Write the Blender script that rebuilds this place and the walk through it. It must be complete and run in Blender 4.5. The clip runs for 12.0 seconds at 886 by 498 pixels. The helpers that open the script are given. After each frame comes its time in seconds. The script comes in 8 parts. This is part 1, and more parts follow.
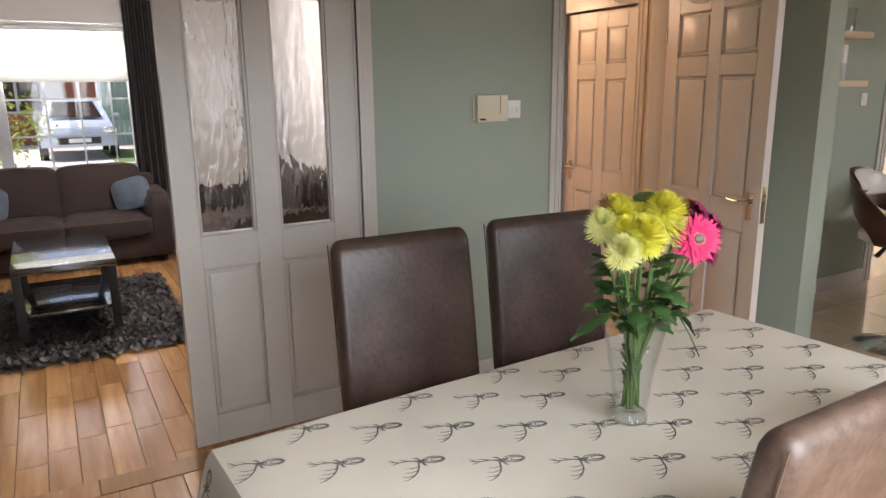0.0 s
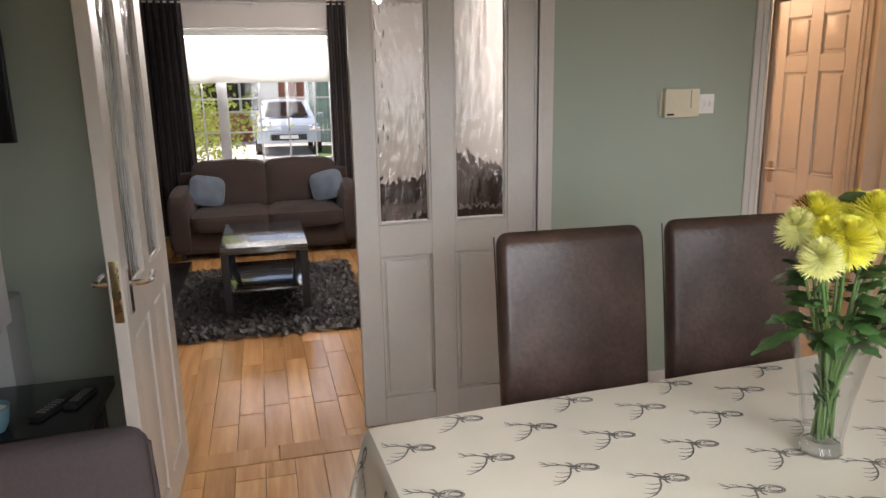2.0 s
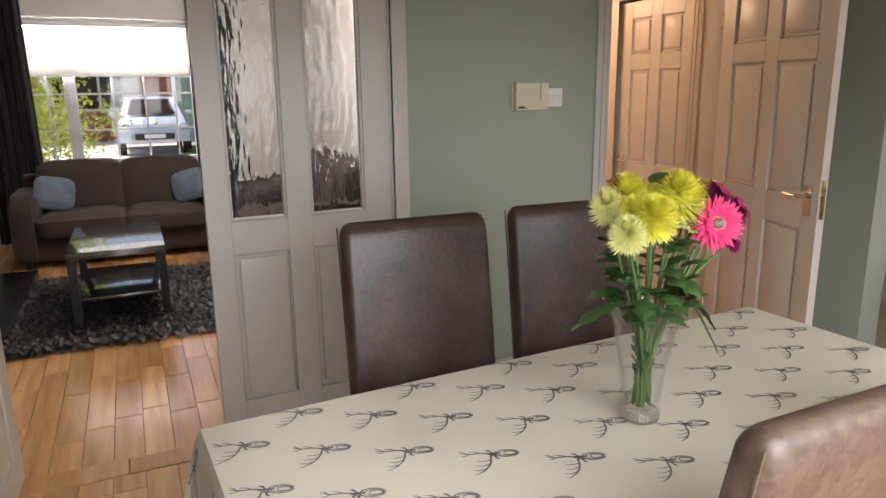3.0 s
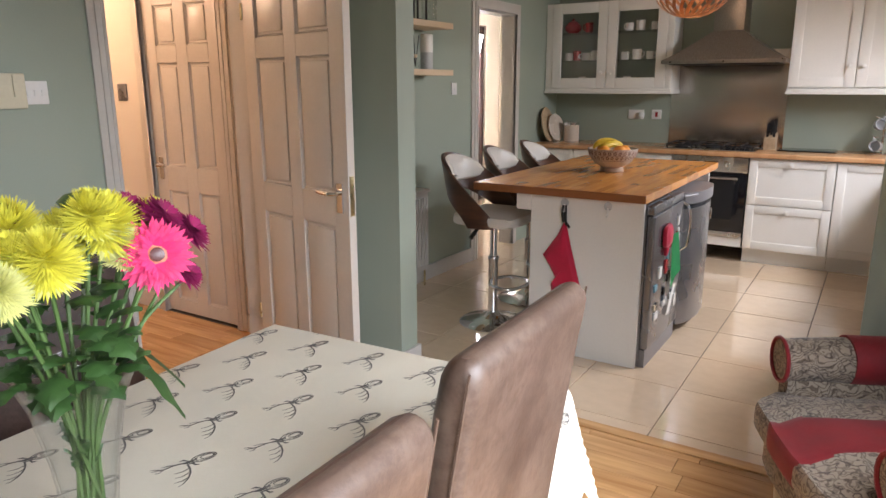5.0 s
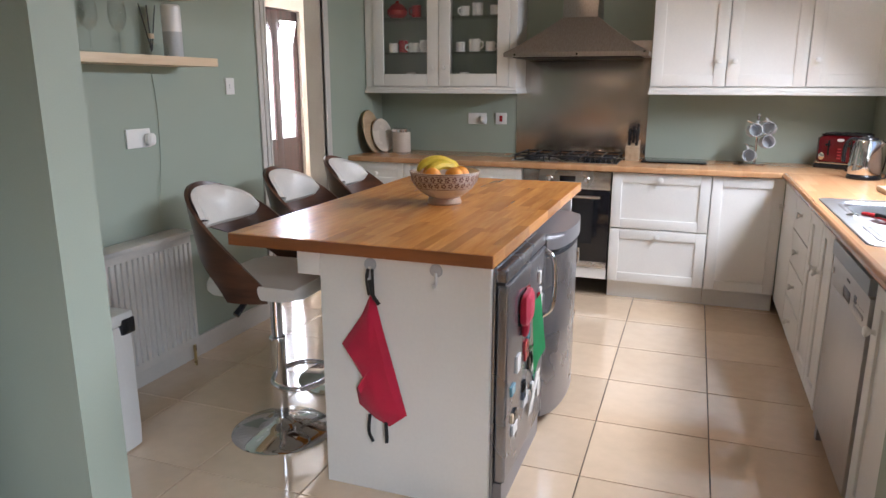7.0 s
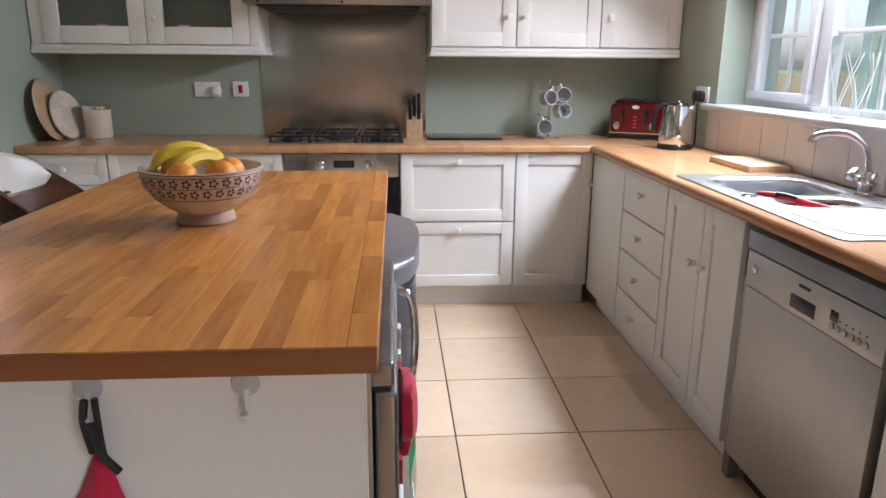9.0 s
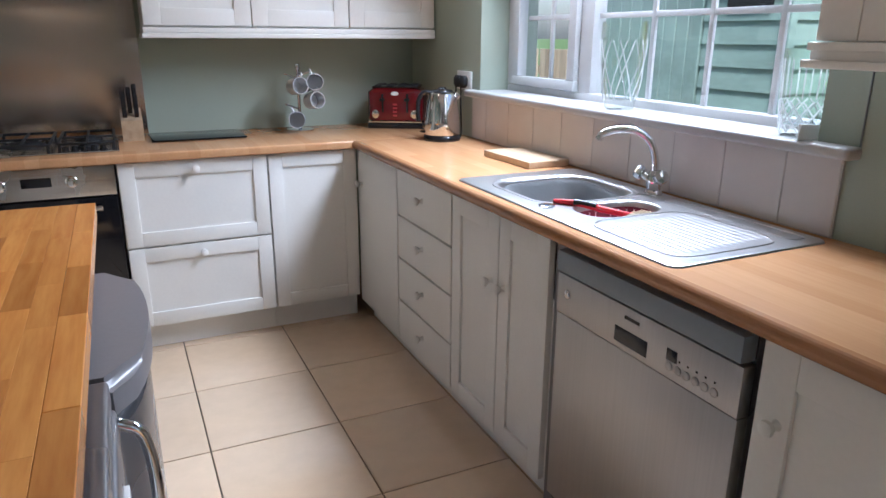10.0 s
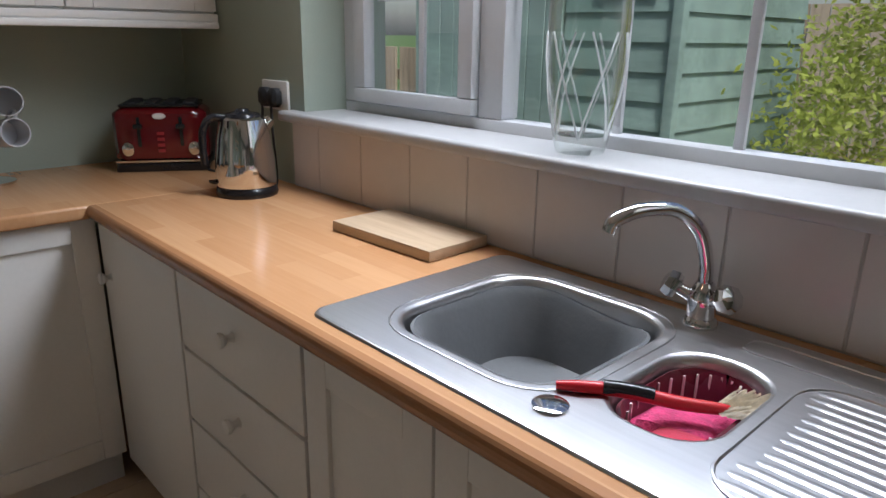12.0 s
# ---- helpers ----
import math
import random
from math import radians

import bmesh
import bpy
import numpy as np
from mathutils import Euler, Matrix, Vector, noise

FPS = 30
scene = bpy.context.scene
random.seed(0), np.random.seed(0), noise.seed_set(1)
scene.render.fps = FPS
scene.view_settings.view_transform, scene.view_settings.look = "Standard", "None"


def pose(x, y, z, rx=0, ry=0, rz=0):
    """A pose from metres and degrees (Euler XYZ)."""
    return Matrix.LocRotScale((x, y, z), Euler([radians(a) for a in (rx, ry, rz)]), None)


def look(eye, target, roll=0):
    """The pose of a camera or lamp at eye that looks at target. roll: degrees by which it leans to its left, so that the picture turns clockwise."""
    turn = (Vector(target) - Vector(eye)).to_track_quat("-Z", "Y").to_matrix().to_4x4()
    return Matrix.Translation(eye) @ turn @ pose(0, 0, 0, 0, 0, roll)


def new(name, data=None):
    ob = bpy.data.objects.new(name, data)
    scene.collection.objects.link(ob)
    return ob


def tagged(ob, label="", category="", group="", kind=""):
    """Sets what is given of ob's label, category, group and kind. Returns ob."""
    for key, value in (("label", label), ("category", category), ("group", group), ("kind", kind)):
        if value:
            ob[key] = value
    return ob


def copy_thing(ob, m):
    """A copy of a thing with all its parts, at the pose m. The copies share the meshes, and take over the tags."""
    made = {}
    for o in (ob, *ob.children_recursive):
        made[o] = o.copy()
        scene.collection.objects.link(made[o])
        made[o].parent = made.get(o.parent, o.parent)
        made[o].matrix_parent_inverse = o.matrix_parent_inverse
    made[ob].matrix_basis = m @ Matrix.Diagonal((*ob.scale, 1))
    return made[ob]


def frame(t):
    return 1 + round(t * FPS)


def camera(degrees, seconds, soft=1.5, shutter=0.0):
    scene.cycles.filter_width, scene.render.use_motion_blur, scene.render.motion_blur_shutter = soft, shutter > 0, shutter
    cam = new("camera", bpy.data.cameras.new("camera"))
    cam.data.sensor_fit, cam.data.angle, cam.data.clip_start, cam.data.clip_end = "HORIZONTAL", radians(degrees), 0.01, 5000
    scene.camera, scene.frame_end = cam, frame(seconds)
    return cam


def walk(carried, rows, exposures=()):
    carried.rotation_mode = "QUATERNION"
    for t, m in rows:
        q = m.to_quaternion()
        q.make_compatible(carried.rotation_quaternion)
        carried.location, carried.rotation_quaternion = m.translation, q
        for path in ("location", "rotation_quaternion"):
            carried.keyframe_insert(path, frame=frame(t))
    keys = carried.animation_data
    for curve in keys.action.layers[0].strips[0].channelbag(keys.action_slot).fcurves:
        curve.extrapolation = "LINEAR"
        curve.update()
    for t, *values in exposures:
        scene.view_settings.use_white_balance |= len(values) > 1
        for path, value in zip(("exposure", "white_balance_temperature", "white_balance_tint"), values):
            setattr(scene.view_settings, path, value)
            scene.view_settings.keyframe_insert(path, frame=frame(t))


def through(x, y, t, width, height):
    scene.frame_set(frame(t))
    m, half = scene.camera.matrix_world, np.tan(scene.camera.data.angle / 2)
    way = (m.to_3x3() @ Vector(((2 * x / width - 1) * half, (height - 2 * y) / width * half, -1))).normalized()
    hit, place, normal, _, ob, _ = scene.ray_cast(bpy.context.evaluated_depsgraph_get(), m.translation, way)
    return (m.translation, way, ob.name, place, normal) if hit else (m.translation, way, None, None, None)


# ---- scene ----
cam = camera(65.8, 12.0)
PATH = [
    (0, (0.538, 0.495, 1.511), (1.509, 2.184, 1.057), -0.7),
    (0.5, (0.528, 0.495, 1.493), (1.222, 2.316, 1.046), -1.0),
    (1, (0.522, 0.487, 1.493), (1.039, 2.367, 1.049), -1.1),
    (1.5, (0.544, 0.493, 1.488), (0.986, 2.393, 1.047), -1.1),
    (2, (0.588, 0.516, 1.483), (1.077, 2.404, 1.038), -1.1),
    (2.5, (0.641, 0.51, 1.481), (1.262, 2.357, 1.033), -1.0),
    (3, (0.7, 0.484, 1.453), (1.501, 2.26, 1.0), -0.8),
    (3.5, (0.755, 0.461, 1.435), (1.812, 2.096, 0.976), -0.6),
    (3.7, (0.791, 0.462, 1.426), (1.979, 2.004, 0.964), -0.6),
    (5.3, (1.297, 0.626, 1.436), (2.996, 1.574, 0.97), 0.0),
    (5.5, (1.421, 0.66, 1.434), (3.151, 1.55, 0.968), 0.1),
    (6, (1.719, 0.705, 1.442), (3.485, 1.52, 0.977), 0.1),
    (6.5, (2.113, 0.829, 1.418), (3.915, 1.563, 0.954), 0.3),
    (6.7, (2.269, 0.882, 1.423), (4.084, 1.581, 0.956), 0.2),
    (8.3, (3.159, 1.238, 1.323), (5.077, 1.612, 0.899), 0.2),
    (8.5, (3.236, 1.302, 1.331), (5.173, 1.547, 0.895), 0.4),
    (9, (3.488, 1.459, 1.307), (5.415, 1.322, 0.788), 0.4),
    (9.5, (3.731, 1.479, 1.347), (5.587, 1.023, 0.76), 0.3),
    (10, (3.992, 1.4, 1.368), (5.72, 0.587, 0.774), 0.3),
    (10.5, (4.275, 1.294, 1.394), (5.755, 0.086, 0.801), 0.4),
    (11, (4.517, 1.171, 1.372), (5.779, -0.263, 0.778), 0.4),
    (11.5, (4.796, 1.041, 1.339), (6.033, -0.411, 0.736), 0.3),
    (12, (5.127, 0.949, 1.35), (6.512, -0.363, 0.751), 1.0),
]
EXPOSURES = [(0, 0.60, 6600, 18), (2.5, 0.58, 6850, 18), (3.5, 0.46, 6850, 18), (5.5, 0.92, 6050, 17), (6, 0.98, 5750, 16), (6.5, 1.02, 5900, 16), (8.5, 0.90, 5950, 16), (9, 0.96, 5900, 16), (9.5, 0.88, 5700, 15), (10, 0.72, 5450, 14), (10.5, 0.62, 5350, 13), (11, 0.56, 5350, 13), (11.5, 0.18, 5500, 13), (12, -0.30, 6000, 14)]
walk(cam, [(t, look(eye, target, roll)) for t, eye, target, roll in PATH], EXPOSURES)

# ---- light ----
world = bpy.data.worlds.new("sky_world")
scene.world = world
world.use_nodes = True
wn, wl = world.node_tree.nodes, world.node_tree.links
sky = wn.new("ShaderNodeTexSky")
sky.sky_type = "NISHITA"
sky.sun_disc = False
sky.sun_elevation, sky.sun_rotation = radians(58), radians(-61)
sky.air_density, sky.dust_density = 1.0, 2.5
wl.new(sky.outputs[0], wn["Background"].inputs[0])
wn["Background"].inputs[1].default_value = 0.15

sun = new("sun", bpy.data.lights.new("sun", "SUN"))
sun.data.energy, sun.data.angle, sun.data.color = 5.0, radians(12), (1.0, 0.96, 0.9)
sun.matrix_basis = look((0, 0, 0), (0.55, -0.30, -1.0))


def window_light(name, eye, target, sx, sy, watts, colour):
    lamp = new(name, bpy.data.lights.new(name, "AREA"))
    lamp.data.shape, lamp.data.size, lamp.data.size_y = "RECTANGLE", sx, sy
    lamp.data.energy, lamp.data.color = watts, colour
    lamp.matrix_basis = look(eye, target)
    lamp.visible_camera = True
    return lamp


DAY = (0.93, 0.97, 1.0)
kitchen = window_light("kitchen_daylight", (6.0, -0.24, 1.98), (5.6, 1.2, 0.1), 1.6, 0.16, 34, DAY)
kitchen.data.spread = radians(146)
patio = window_light("patio_daylight", (1.6, -0.24, 1.08), (1.75, 1.1, -0.12), 2.4, 1.85, 55, (0.84, 0.94, 1.0))
patio.data.spread = radians(108)
window_light("front_daylight", (0.6, 8.40, 1.90), (0.6, 5.0, 1.2), 1.5, 0.42, 38, DAY)
window_light("porch_daylight", (8.52, 5.06, 1.5), (8.3, 4.0, 1.2), 0.7, 1.1, 55, DAY)


def bulb(name, at, watts, colour, radius=0.05):
    lamp = new(name, bpy.data.lights.new(name, "POINT"))
    lamp.data.energy, lamp.data.color, lamp.data.shadow_soft_size = watts, colour, radius
    lamp.location = at
    return lamp


bulb("hall_bulb", (3.1, 5.0, 2.15), 20, (1.0, 0.68, 0.43), 0.09)
bulb("pendant_bulb", (5.7, 1.65, 1.98), 2.7, (1.0, 0.72, 0.45), 0.04)
# added fill to brighten the living room, no known lamp there
bulb("living_bulb", (1.4, 5.8, 2.2), 56, (1.0, 0.97, 0.93), 0.08)

# ---- materials ----


def nodes_of(name):
    m = bpy.data.materials.new(name)
    m.use_nodes = True
    return m, m.node_tree.nodes, m.node_tree.links, m.node_tree.nodes["Principled BSDF"]


def coords(n, l, stretch=(1, 1, 1)):
    tc, mp = n.new("ShaderNodeTexCoord"), n.new("ShaderNodeMapping")
    mp.inputs["Scale"].default_value = stretch
    l.new(tc.outputs["Object"], mp.inputs[0])
    return mp.outputs[0]


def noise_of(n, l, vec, scale, detail=4, rough=0.55):
    t = n.new("ShaderNodeTexNoise")
    t.inputs["Scale"].default_value, t.inputs["Detail"].default_value, t.inputs["Roughness"].default_value = scale, detail, rough
    l.new(vec, t.inputs["Vector"])
    return t.outputs[0]


def ramp_of(n, l, fac, stops):
    r = n.new("ShaderNodeValToRGB")
    while len(r.color_ramp.elements) < len(stops):
        r.color_ramp.elements.new(0.5)
    for e, (p, c) in zip(r.color_ramp.elements, stops):
        e.position, e.color = p, (*c, 1)
    l.new(fac, r.inputs[0])
    return r.outputs[0]


def mixed(n, l, a, b, fac, kind="MULTIPLY"):
    m = n.new("ShaderNodeMix")
    m.data_type, m.blend_type = "RGBA", kind
    for s, v in ((m.inputs[6], a), (m.inputs[7], b), (m.inputs[0], fac)):
        if isinstance(v, (int, float)):
            s.default_value = v
        elif isinstance(v, tuple):
            s.default_value = (*v, 1)
        else:
            l.new(v, s)
    return m.outputs[2]


def scaled(c, k):
    return tuple(max(0.0, min(1.0, v * k)) for v in c)


def bumped(n, l, b, height, strength, distance=0.01):
    bp = n.new("ShaderNodeBump")
    bp.inputs["Strength"].default_value, bp.inputs["Distance"].default_value = strength, distance
    l.new(height, bp.inputs["Height"])
    l.new(bp.outputs[0], b.inputs["Normal"])


def surface(name, col, rough=0.5, metal=0.0, var=0.1, scale=3.0, fine=90.0, bump=0.05, rvar=0.1, stretch=(1, 1, 1), coat=0.0, sheen=0.0, random_tint=0.0, spec=0.5):
    """Plain stuff with variation at two scales."""
    m, n, l, b = nodes_of(name)
    v = coords(n, l, stretch)
    big, small = noise_of(n, l, v, scale, 3), noise_of(n, l, v, fine, 3)
    c1 = ramp_of(n, l, big, [(0.3, scaled(col, 1 - var)), (0.7, scaled(col, 1 + var))])
    c2 = ramp_of(n, l, small, [(0.35, (1 - var * 0.7,) * 3), (0.65, (1, 1, 1))])
    c = mixed(n, l, c1, c2, 1.0)
    if random_tint:
        oi = n.new("ShaderNodeObjectInfo")
        c = mixed(n, l, c, ramp_of(n, l, oi.outputs["Random"], [(0, (1 - random_tint,) * 3), (1, (1, 1, 1))]), 1.0)
    l.new(c, b.inputs["Base Color"])
    mr = n.new("ShaderNodeMapRange")
    mr.inputs[3].default_value, mr.inputs[4].default_value = max(0.02, rough - rvar), min(1, rough + rvar)
    l.new(big, mr.inputs[0])
    l.new(mr.outputs[0], b.inputs["Roughness"])
    b.inputs["Metallic"].default_value, b.inputs["Coat Weight"].default_value = metal, coat
    b.inputs["Sheen Weight"].default_value, b.inputs["Specular IOR Level"].default_value = sheen, spec
    if bump:
        bumped(n, l, b, small, bump)
    return m


def wood(name, dark, light, rough=0.4, grain=(1.5, 26, 26), rand=0.35, coat=0.0, knots=0.0, bump=0.06):
    """Boards: grain along x of the mapping, tint by the object's random number."""
    m, n, l, b = nodes_of(name)
    v = coords(n, l, grain)
    oi = n.new("ShaderNodeObjectInfo")
    sh = n.new("ShaderNodeVectorMath")
    sh.operation = "MULTIPLY_ADD"
    cb = n.new("ShaderNodeCombineXYZ")
    for k in range(3):
        l.new(oi.outputs["Random"], cb.inputs[k])
    l.new(cb.outputs[0], sh.inputs[0])
    sh.inputs[1].default_value = (37, 61, 13)
    l.new(v, sh.inputs[2])
    g = noise_of(n, l, sh.outputs[0], 1.0, 5, 0.6)
    c = ramp_of(n, l, g, [(0.3, dark), (0.5, tuple((p + q) / 2 for p, q in zip(dark, light))), (0.72, light)])
    c = mixed(n, l, c, ramp_of(n, l, oi.outputs["Random"], [(0, (1 - rand, 1 - rand * 1.15, 1 - rand * 1.3)), (0.6, (1, 1, 1)), (1, (1, 0.97, 0.92))]), 1.0)
    if knots:
        kv = coords(n, l, (1, 1, 1))
        k = noise_of(n, l, kv, 9.0, 2)
        c = mixed(n, l, c, ramp_of(n, l, k, [(0.0, (1, 1, 1)), (0.70, (1, 1, 1)), (0.76, (0.35, 0.22, 0.14))]), knots)
    l.new(c, b.inputs["Base Color"])
    b.inputs["Roughness"].default_value, b.inputs["Coat Weight"].default_value = rough, coat
    b.inputs["Coat Roughness"].default_value = 0.12
    bumped(n, l, b, g, bump, 0.003)
    return m


def laminate(name, tone_a, tone_b, stretch):
    """Worktop printed as beech staves."""
    m, n, l, b = nodes_of(name)
    v = coords(n, l, stretch)
    br = n.new("ShaderNodeTexBrick")
    br.offset, br.inputs["Scale"].default_value = 0.37, 1.0
    br.inputs["Brick Width"].default_value, br.inputs["Row Height"].default_value = 0.42, 0.05
    br.inputs["Mortar Size"].default_value = 0.0
    br.inputs["Color1"].default_value, br.inputs["Color2"].default_value = (*tone_a, 1), (*tone_b, 1)
    l.new(v, br.inputs["Vector"])
    mp = n.new("ShaderNodeMapping")
    mp.inputs["Scale"].default_value = (5, 90, 90)
    l.new(v, mp.inputs[0])
    g = noise_of(n, l, mp.outputs[0], 1.0, 4)
    c = mixed(n, l, br.outputs[0], ramp_of(n, l, g, [(0.3, (0.93, 0.91, 0.88)), (0.7, (1, 1, 1))]), 1.0)
    l.new(c, b.inputs["Base Color"])
    b.inputs["Roughness"].default_value = 0.2
    bumped(n, l, b, g, 0.03, 0.002)
    return m


def glass(name, tint=(1, 1, 1), rough=0.0, gloss=0.12):
    """Thin clear pane: see-through with a glossy film."""
    m, n, l, b = nodes_of(name)
    tr, gl, mx, fr = n.new("ShaderNodeBsdfTransparent"), n.new("ShaderNodeBsdfGlossy"), n.new("ShaderNodeMixShader"), n.new("ShaderNodeLayerWeight")
    tr.inputs[0].default_value = (*tint, 1)
    gl.inputs["Roughness"].default_value = 0.02 + rough
    pw, ml = n.new("ShaderNodeMath"), n.new("ShaderNodeMath")
    pw.operation, ml.operation = "POWER", "MULTIPLY_ADD"
    pw.inputs[1].default_value = 3.0
    ml.inputs[1].default_value, ml.inputs[2].default_value = gloss * 4.0, 0.035
    l.new(fr.outputs["Facing"], pw.inputs[0])
    l.new(pw.outputs[0], ml.inputs[0])
    l.new(ml.outputs[0], mx.inputs[0])
    l.new(tr.outputs[0], mx.inputs[1])
    l.new(gl.outputs[0], mx.inputs[2])
    l.new(mx.outputs[0], n["Material Output"].inputs[0])
    return m


def rippled_glass(name):
    m, n, l, b = nodes_of(name)
    b.inputs["Transmission Weight"].default_value, b.inputs["Roughness"].default_value, b.inputs["IOR"].default_value = 1.0, 0.03, 1.35
    b.inputs["Base Color"].default_value = (0.97, 0.98, 0.97, 1)
    v = coords(n, l, (38, 38, 12))
    w = noise_of(n, l, v, 1.0, 1.5, 0.4)
    bumped(n, l, b, w, 0.5, 0.02)
    return m


def crystal(name, ior=1.5, tint=(1, 1, 1)):
    m, n, l, b = nodes_of(name)
    b.inputs["Transmission Weight"].default_value, b.inputs["Roughness"].default_value, b.inputs["IOR"].default_value = 1.0, 0.0, ior
    b.inputs["Base Color"].default_value = (*tint, 1)
    return m


def leafy_sheet(name, col, through=0.45, clear=0.0):
    """Thin stuff that lets light through, with colour that drifts."""
    m, n, l, b = nodes_of(name)
    v = coords(n, l)
    c = ramp_of(n, l, noise_of(n, l, v, 6.0, 3), [(0.32, scaled(col, 0.55)), (0.5, col), (0.7, scaled(col, 1.25))])
    l.new(c, b.inputs["Base Color"])
    b.inputs["Roughness"].default_value = 0.5
    tl, mx = n.new("ShaderNodeBsdfTranslucent"), n.new("ShaderNodeMixShader")
    l.new(c, tl.inputs[0])
    mx.inputs[0].default_value = through
    l.new(b.outputs[0], mx.inputs[1])
    l.new(tl.outputs[0], mx.inputs[2])
    last = mx
    if clear:
        tr, last = n.new("ShaderNodeBsdfTransparent"), n.new("ShaderNodeMixShader")
        last.inputs[0].default_value = clear
        l.new(mx.outputs[0], last.inputs[1])
        l.new(tr.outputs[0], last.inputs[2])
    l.new(last.outputs[0], n["Material Output"].inputs[0])
    return m


def glow(name, col, strength):
    m, n, l, b = nodes_of(name)
    b.inputs["Base Color"].default_value = (*col, 1)
    b.inputs["Emission Color"].default_value, b.inputs["Emission Strength"].default_value = (*col, 1), strength
    return m


def brushed(name, col, rough, stretch, bump=0.05, lo=0.85, hi=1.1, patchy=0.08):
    m, n, l, b = nodes_of(name)
    v = coords(n, l, stretch)
    g, big = noise_of(n, l, v, 1.0, 3), noise_of(n, l, coords(n, l), 5.0, 3)
    l.new(ramp_of(n, l, g, [(0.3, scaled(col, lo)), (0.7, scaled(col, hi))]), b.inputs["Base Color"])
    mr = n.new("ShaderNodeMapRange")
    mr.inputs[3].default_value, mr.inputs[4].default_value = rough - patchy, rough + patchy
    l.new(big, mr.inputs[0])
    l.new(mr.outputs[0], b.inputs["Roughness"])
    b.inputs["Metallic"].default_value = 1.0
    bumped(n, l, b, g, bump, 0.001)
    return m


def damask(name, base, ink, scale):
    """Woven upholstery with a flowery pattern."""
    m, n, l, b = nodes_of(name)
    v = coords(n, l)
    wv = n.new("ShaderNodeVectorMath")
    wv.operation = "MULTIPLY_ADD"
    nz = n.new("ShaderNodeTexNoise")
    nz.inputs["Scale"].default_value = scale * 0.6
    l.new(v, nz.inputs["Vector"])
    l.new(nz.outputs[1], wv.inputs[0])
    wv.inputs[1].default_value = (0.12, 0.12, 0.12)
    l.new(v, wv.inputs[2])
    vo = n.new("ShaderNodeTexVoronoi")
    vo.feature = "DISTANCE_TO_EDGE"
    vo.inputs["Scale"].default_value = scale
    l.new(wv.outputs[0], vo.inputs["Vector"])
    w2 = n.new("ShaderNodeTexWave")
    w2.wave_type, w2.inputs["Scale"].default_value, w2.inputs["Distortion"].default_value = "RINGS", scale * 0.8, 9.0
    l.new(wv.outputs[0], w2.inputs["Vector"])
    a = ramp_of(n, l, vo.outputs["Distance"], [(0.02, ink), (0.09, base)])
    c = mixed(n, l, a, ramp_of(n, l, w2.outputs[0], [(0.08, scaled(ink, 1.5)), (0.3, (1, 1, 1))]), 0.75)
    fine = noise_of(n, l, v, 400, 2)
    l.new(c, b.inputs["Base Color"])
    b.inputs["Roughness"].default_value, b.inputs["Sheen Weight"].default_value = 0.9, 0.15
    bumped(n, l, b, fine, 0.3, 0.002)
    return m


def worn_hide(name, hide, bare):
    """Leather rubbed pale in patches, with fine cracks."""
    m, n, l, b = nodes_of(name)
    v = coords(n, l)
    big, fine, crack = noise_of(n, l, v, 4.5, 4), noise_of(n, l, v, 130, 3), noise_of(n, l, v, 46, 5, 0.7)
    base = mixed(n, l, ramp_of(n, l, big, [(0.3, scaled(hide, 0.75)), (0.7, scaled(hide, 1.35))]), ramp_of(n, l, fine, [(0.35, (0.8, 0.8, 0.8)), (0.65, (1, 1, 1))]), 1.0)
    rub = ramp_of(n, l, big, [(0.36, (0, 0, 0)), (0.62, (0.75, 0.75, 0.75))])
    flake = ramp_of(n, l, crack, [(0.40, (0.25, 0.25, 0.25)), (0.58, (1, 1, 1))])
    l.new(mixed(n, l, base, bare, mixed(n, l, rub, flake, 1.0), "MIX"), b.inputs["Base Color"])
    b.inputs["Roughness"].default_value = 0.40
    bumped(n, l, b, crack, 0.22, 0.004)
    return m


M = {}
M["sage"] = surface("sage_paint", (0.322, 0.372, 0.303), 0.6, var=0.04, scale=1.2, fine=220, bump=0.06)
M["cream_wall"] = surface("cream_paint", (0.70, 0.63, 0.54), 0.65, var=0.04, scale=1.2, fine=220, bump=0.06)
M["grey_wall"] = surface("grey_paint", (0.62, 0.59, 0.56), 0.65, var=0.04, scale=1.2, fine=220, bump=0.06)
M["ceiling"] = surface("ceiling_paint", (0.78, 0.77, 0.74), 0.75, var=0.03, scale=1.0, fine=160, bump=0.05)
M["gloss_white"] = surface("gloss_paint", (0.575, 0.545, 0.50), 0.32, var=0.05, scale=3, fine=60, bump=0.03)
M["door_paint"] = surface("door_paint", (0.62, 0.565, 0.50), 0.34, var=0.05, scale=3, fine=60, bump=0.03)
M["cabinet"] = surface("cabinet_paint", (0.80, 0.785, 0.745), 0.38, var=0.03, scale=2, fine=80, bump=0.02)
M["upvc"] = surface("white_plastic_frame", (0.53, 0.535, 0.54), 0.3, var=0.03, scale=4, fine=90, bump=0.01)
M["sill"] = surface("painted_sill", (0.43, 0.425, 0.42), 0.35, var=0.05, scale=5, fine=60, bump=0.03)
M["wall_tile"] = surface("glazed_wall_tile", (0.60, 0.555, 0.52), 0.22, var=0.02, scale=8, fine=50, bump=0.03, random_tint=0.06)
M["grout"] = surface("dark_grout", (0.16, 0.13, 0.10), 0.85, var=0.2, scale=8)
M["light_grout"] = surface("light_grout", (0.44, 0.41, 0.38), 0.85, var=0.1, scale=8)
M["steel"] = brushed("brushed_steel", (0.55, 0.54, 0.52), 0.26, (240, 3, 240))
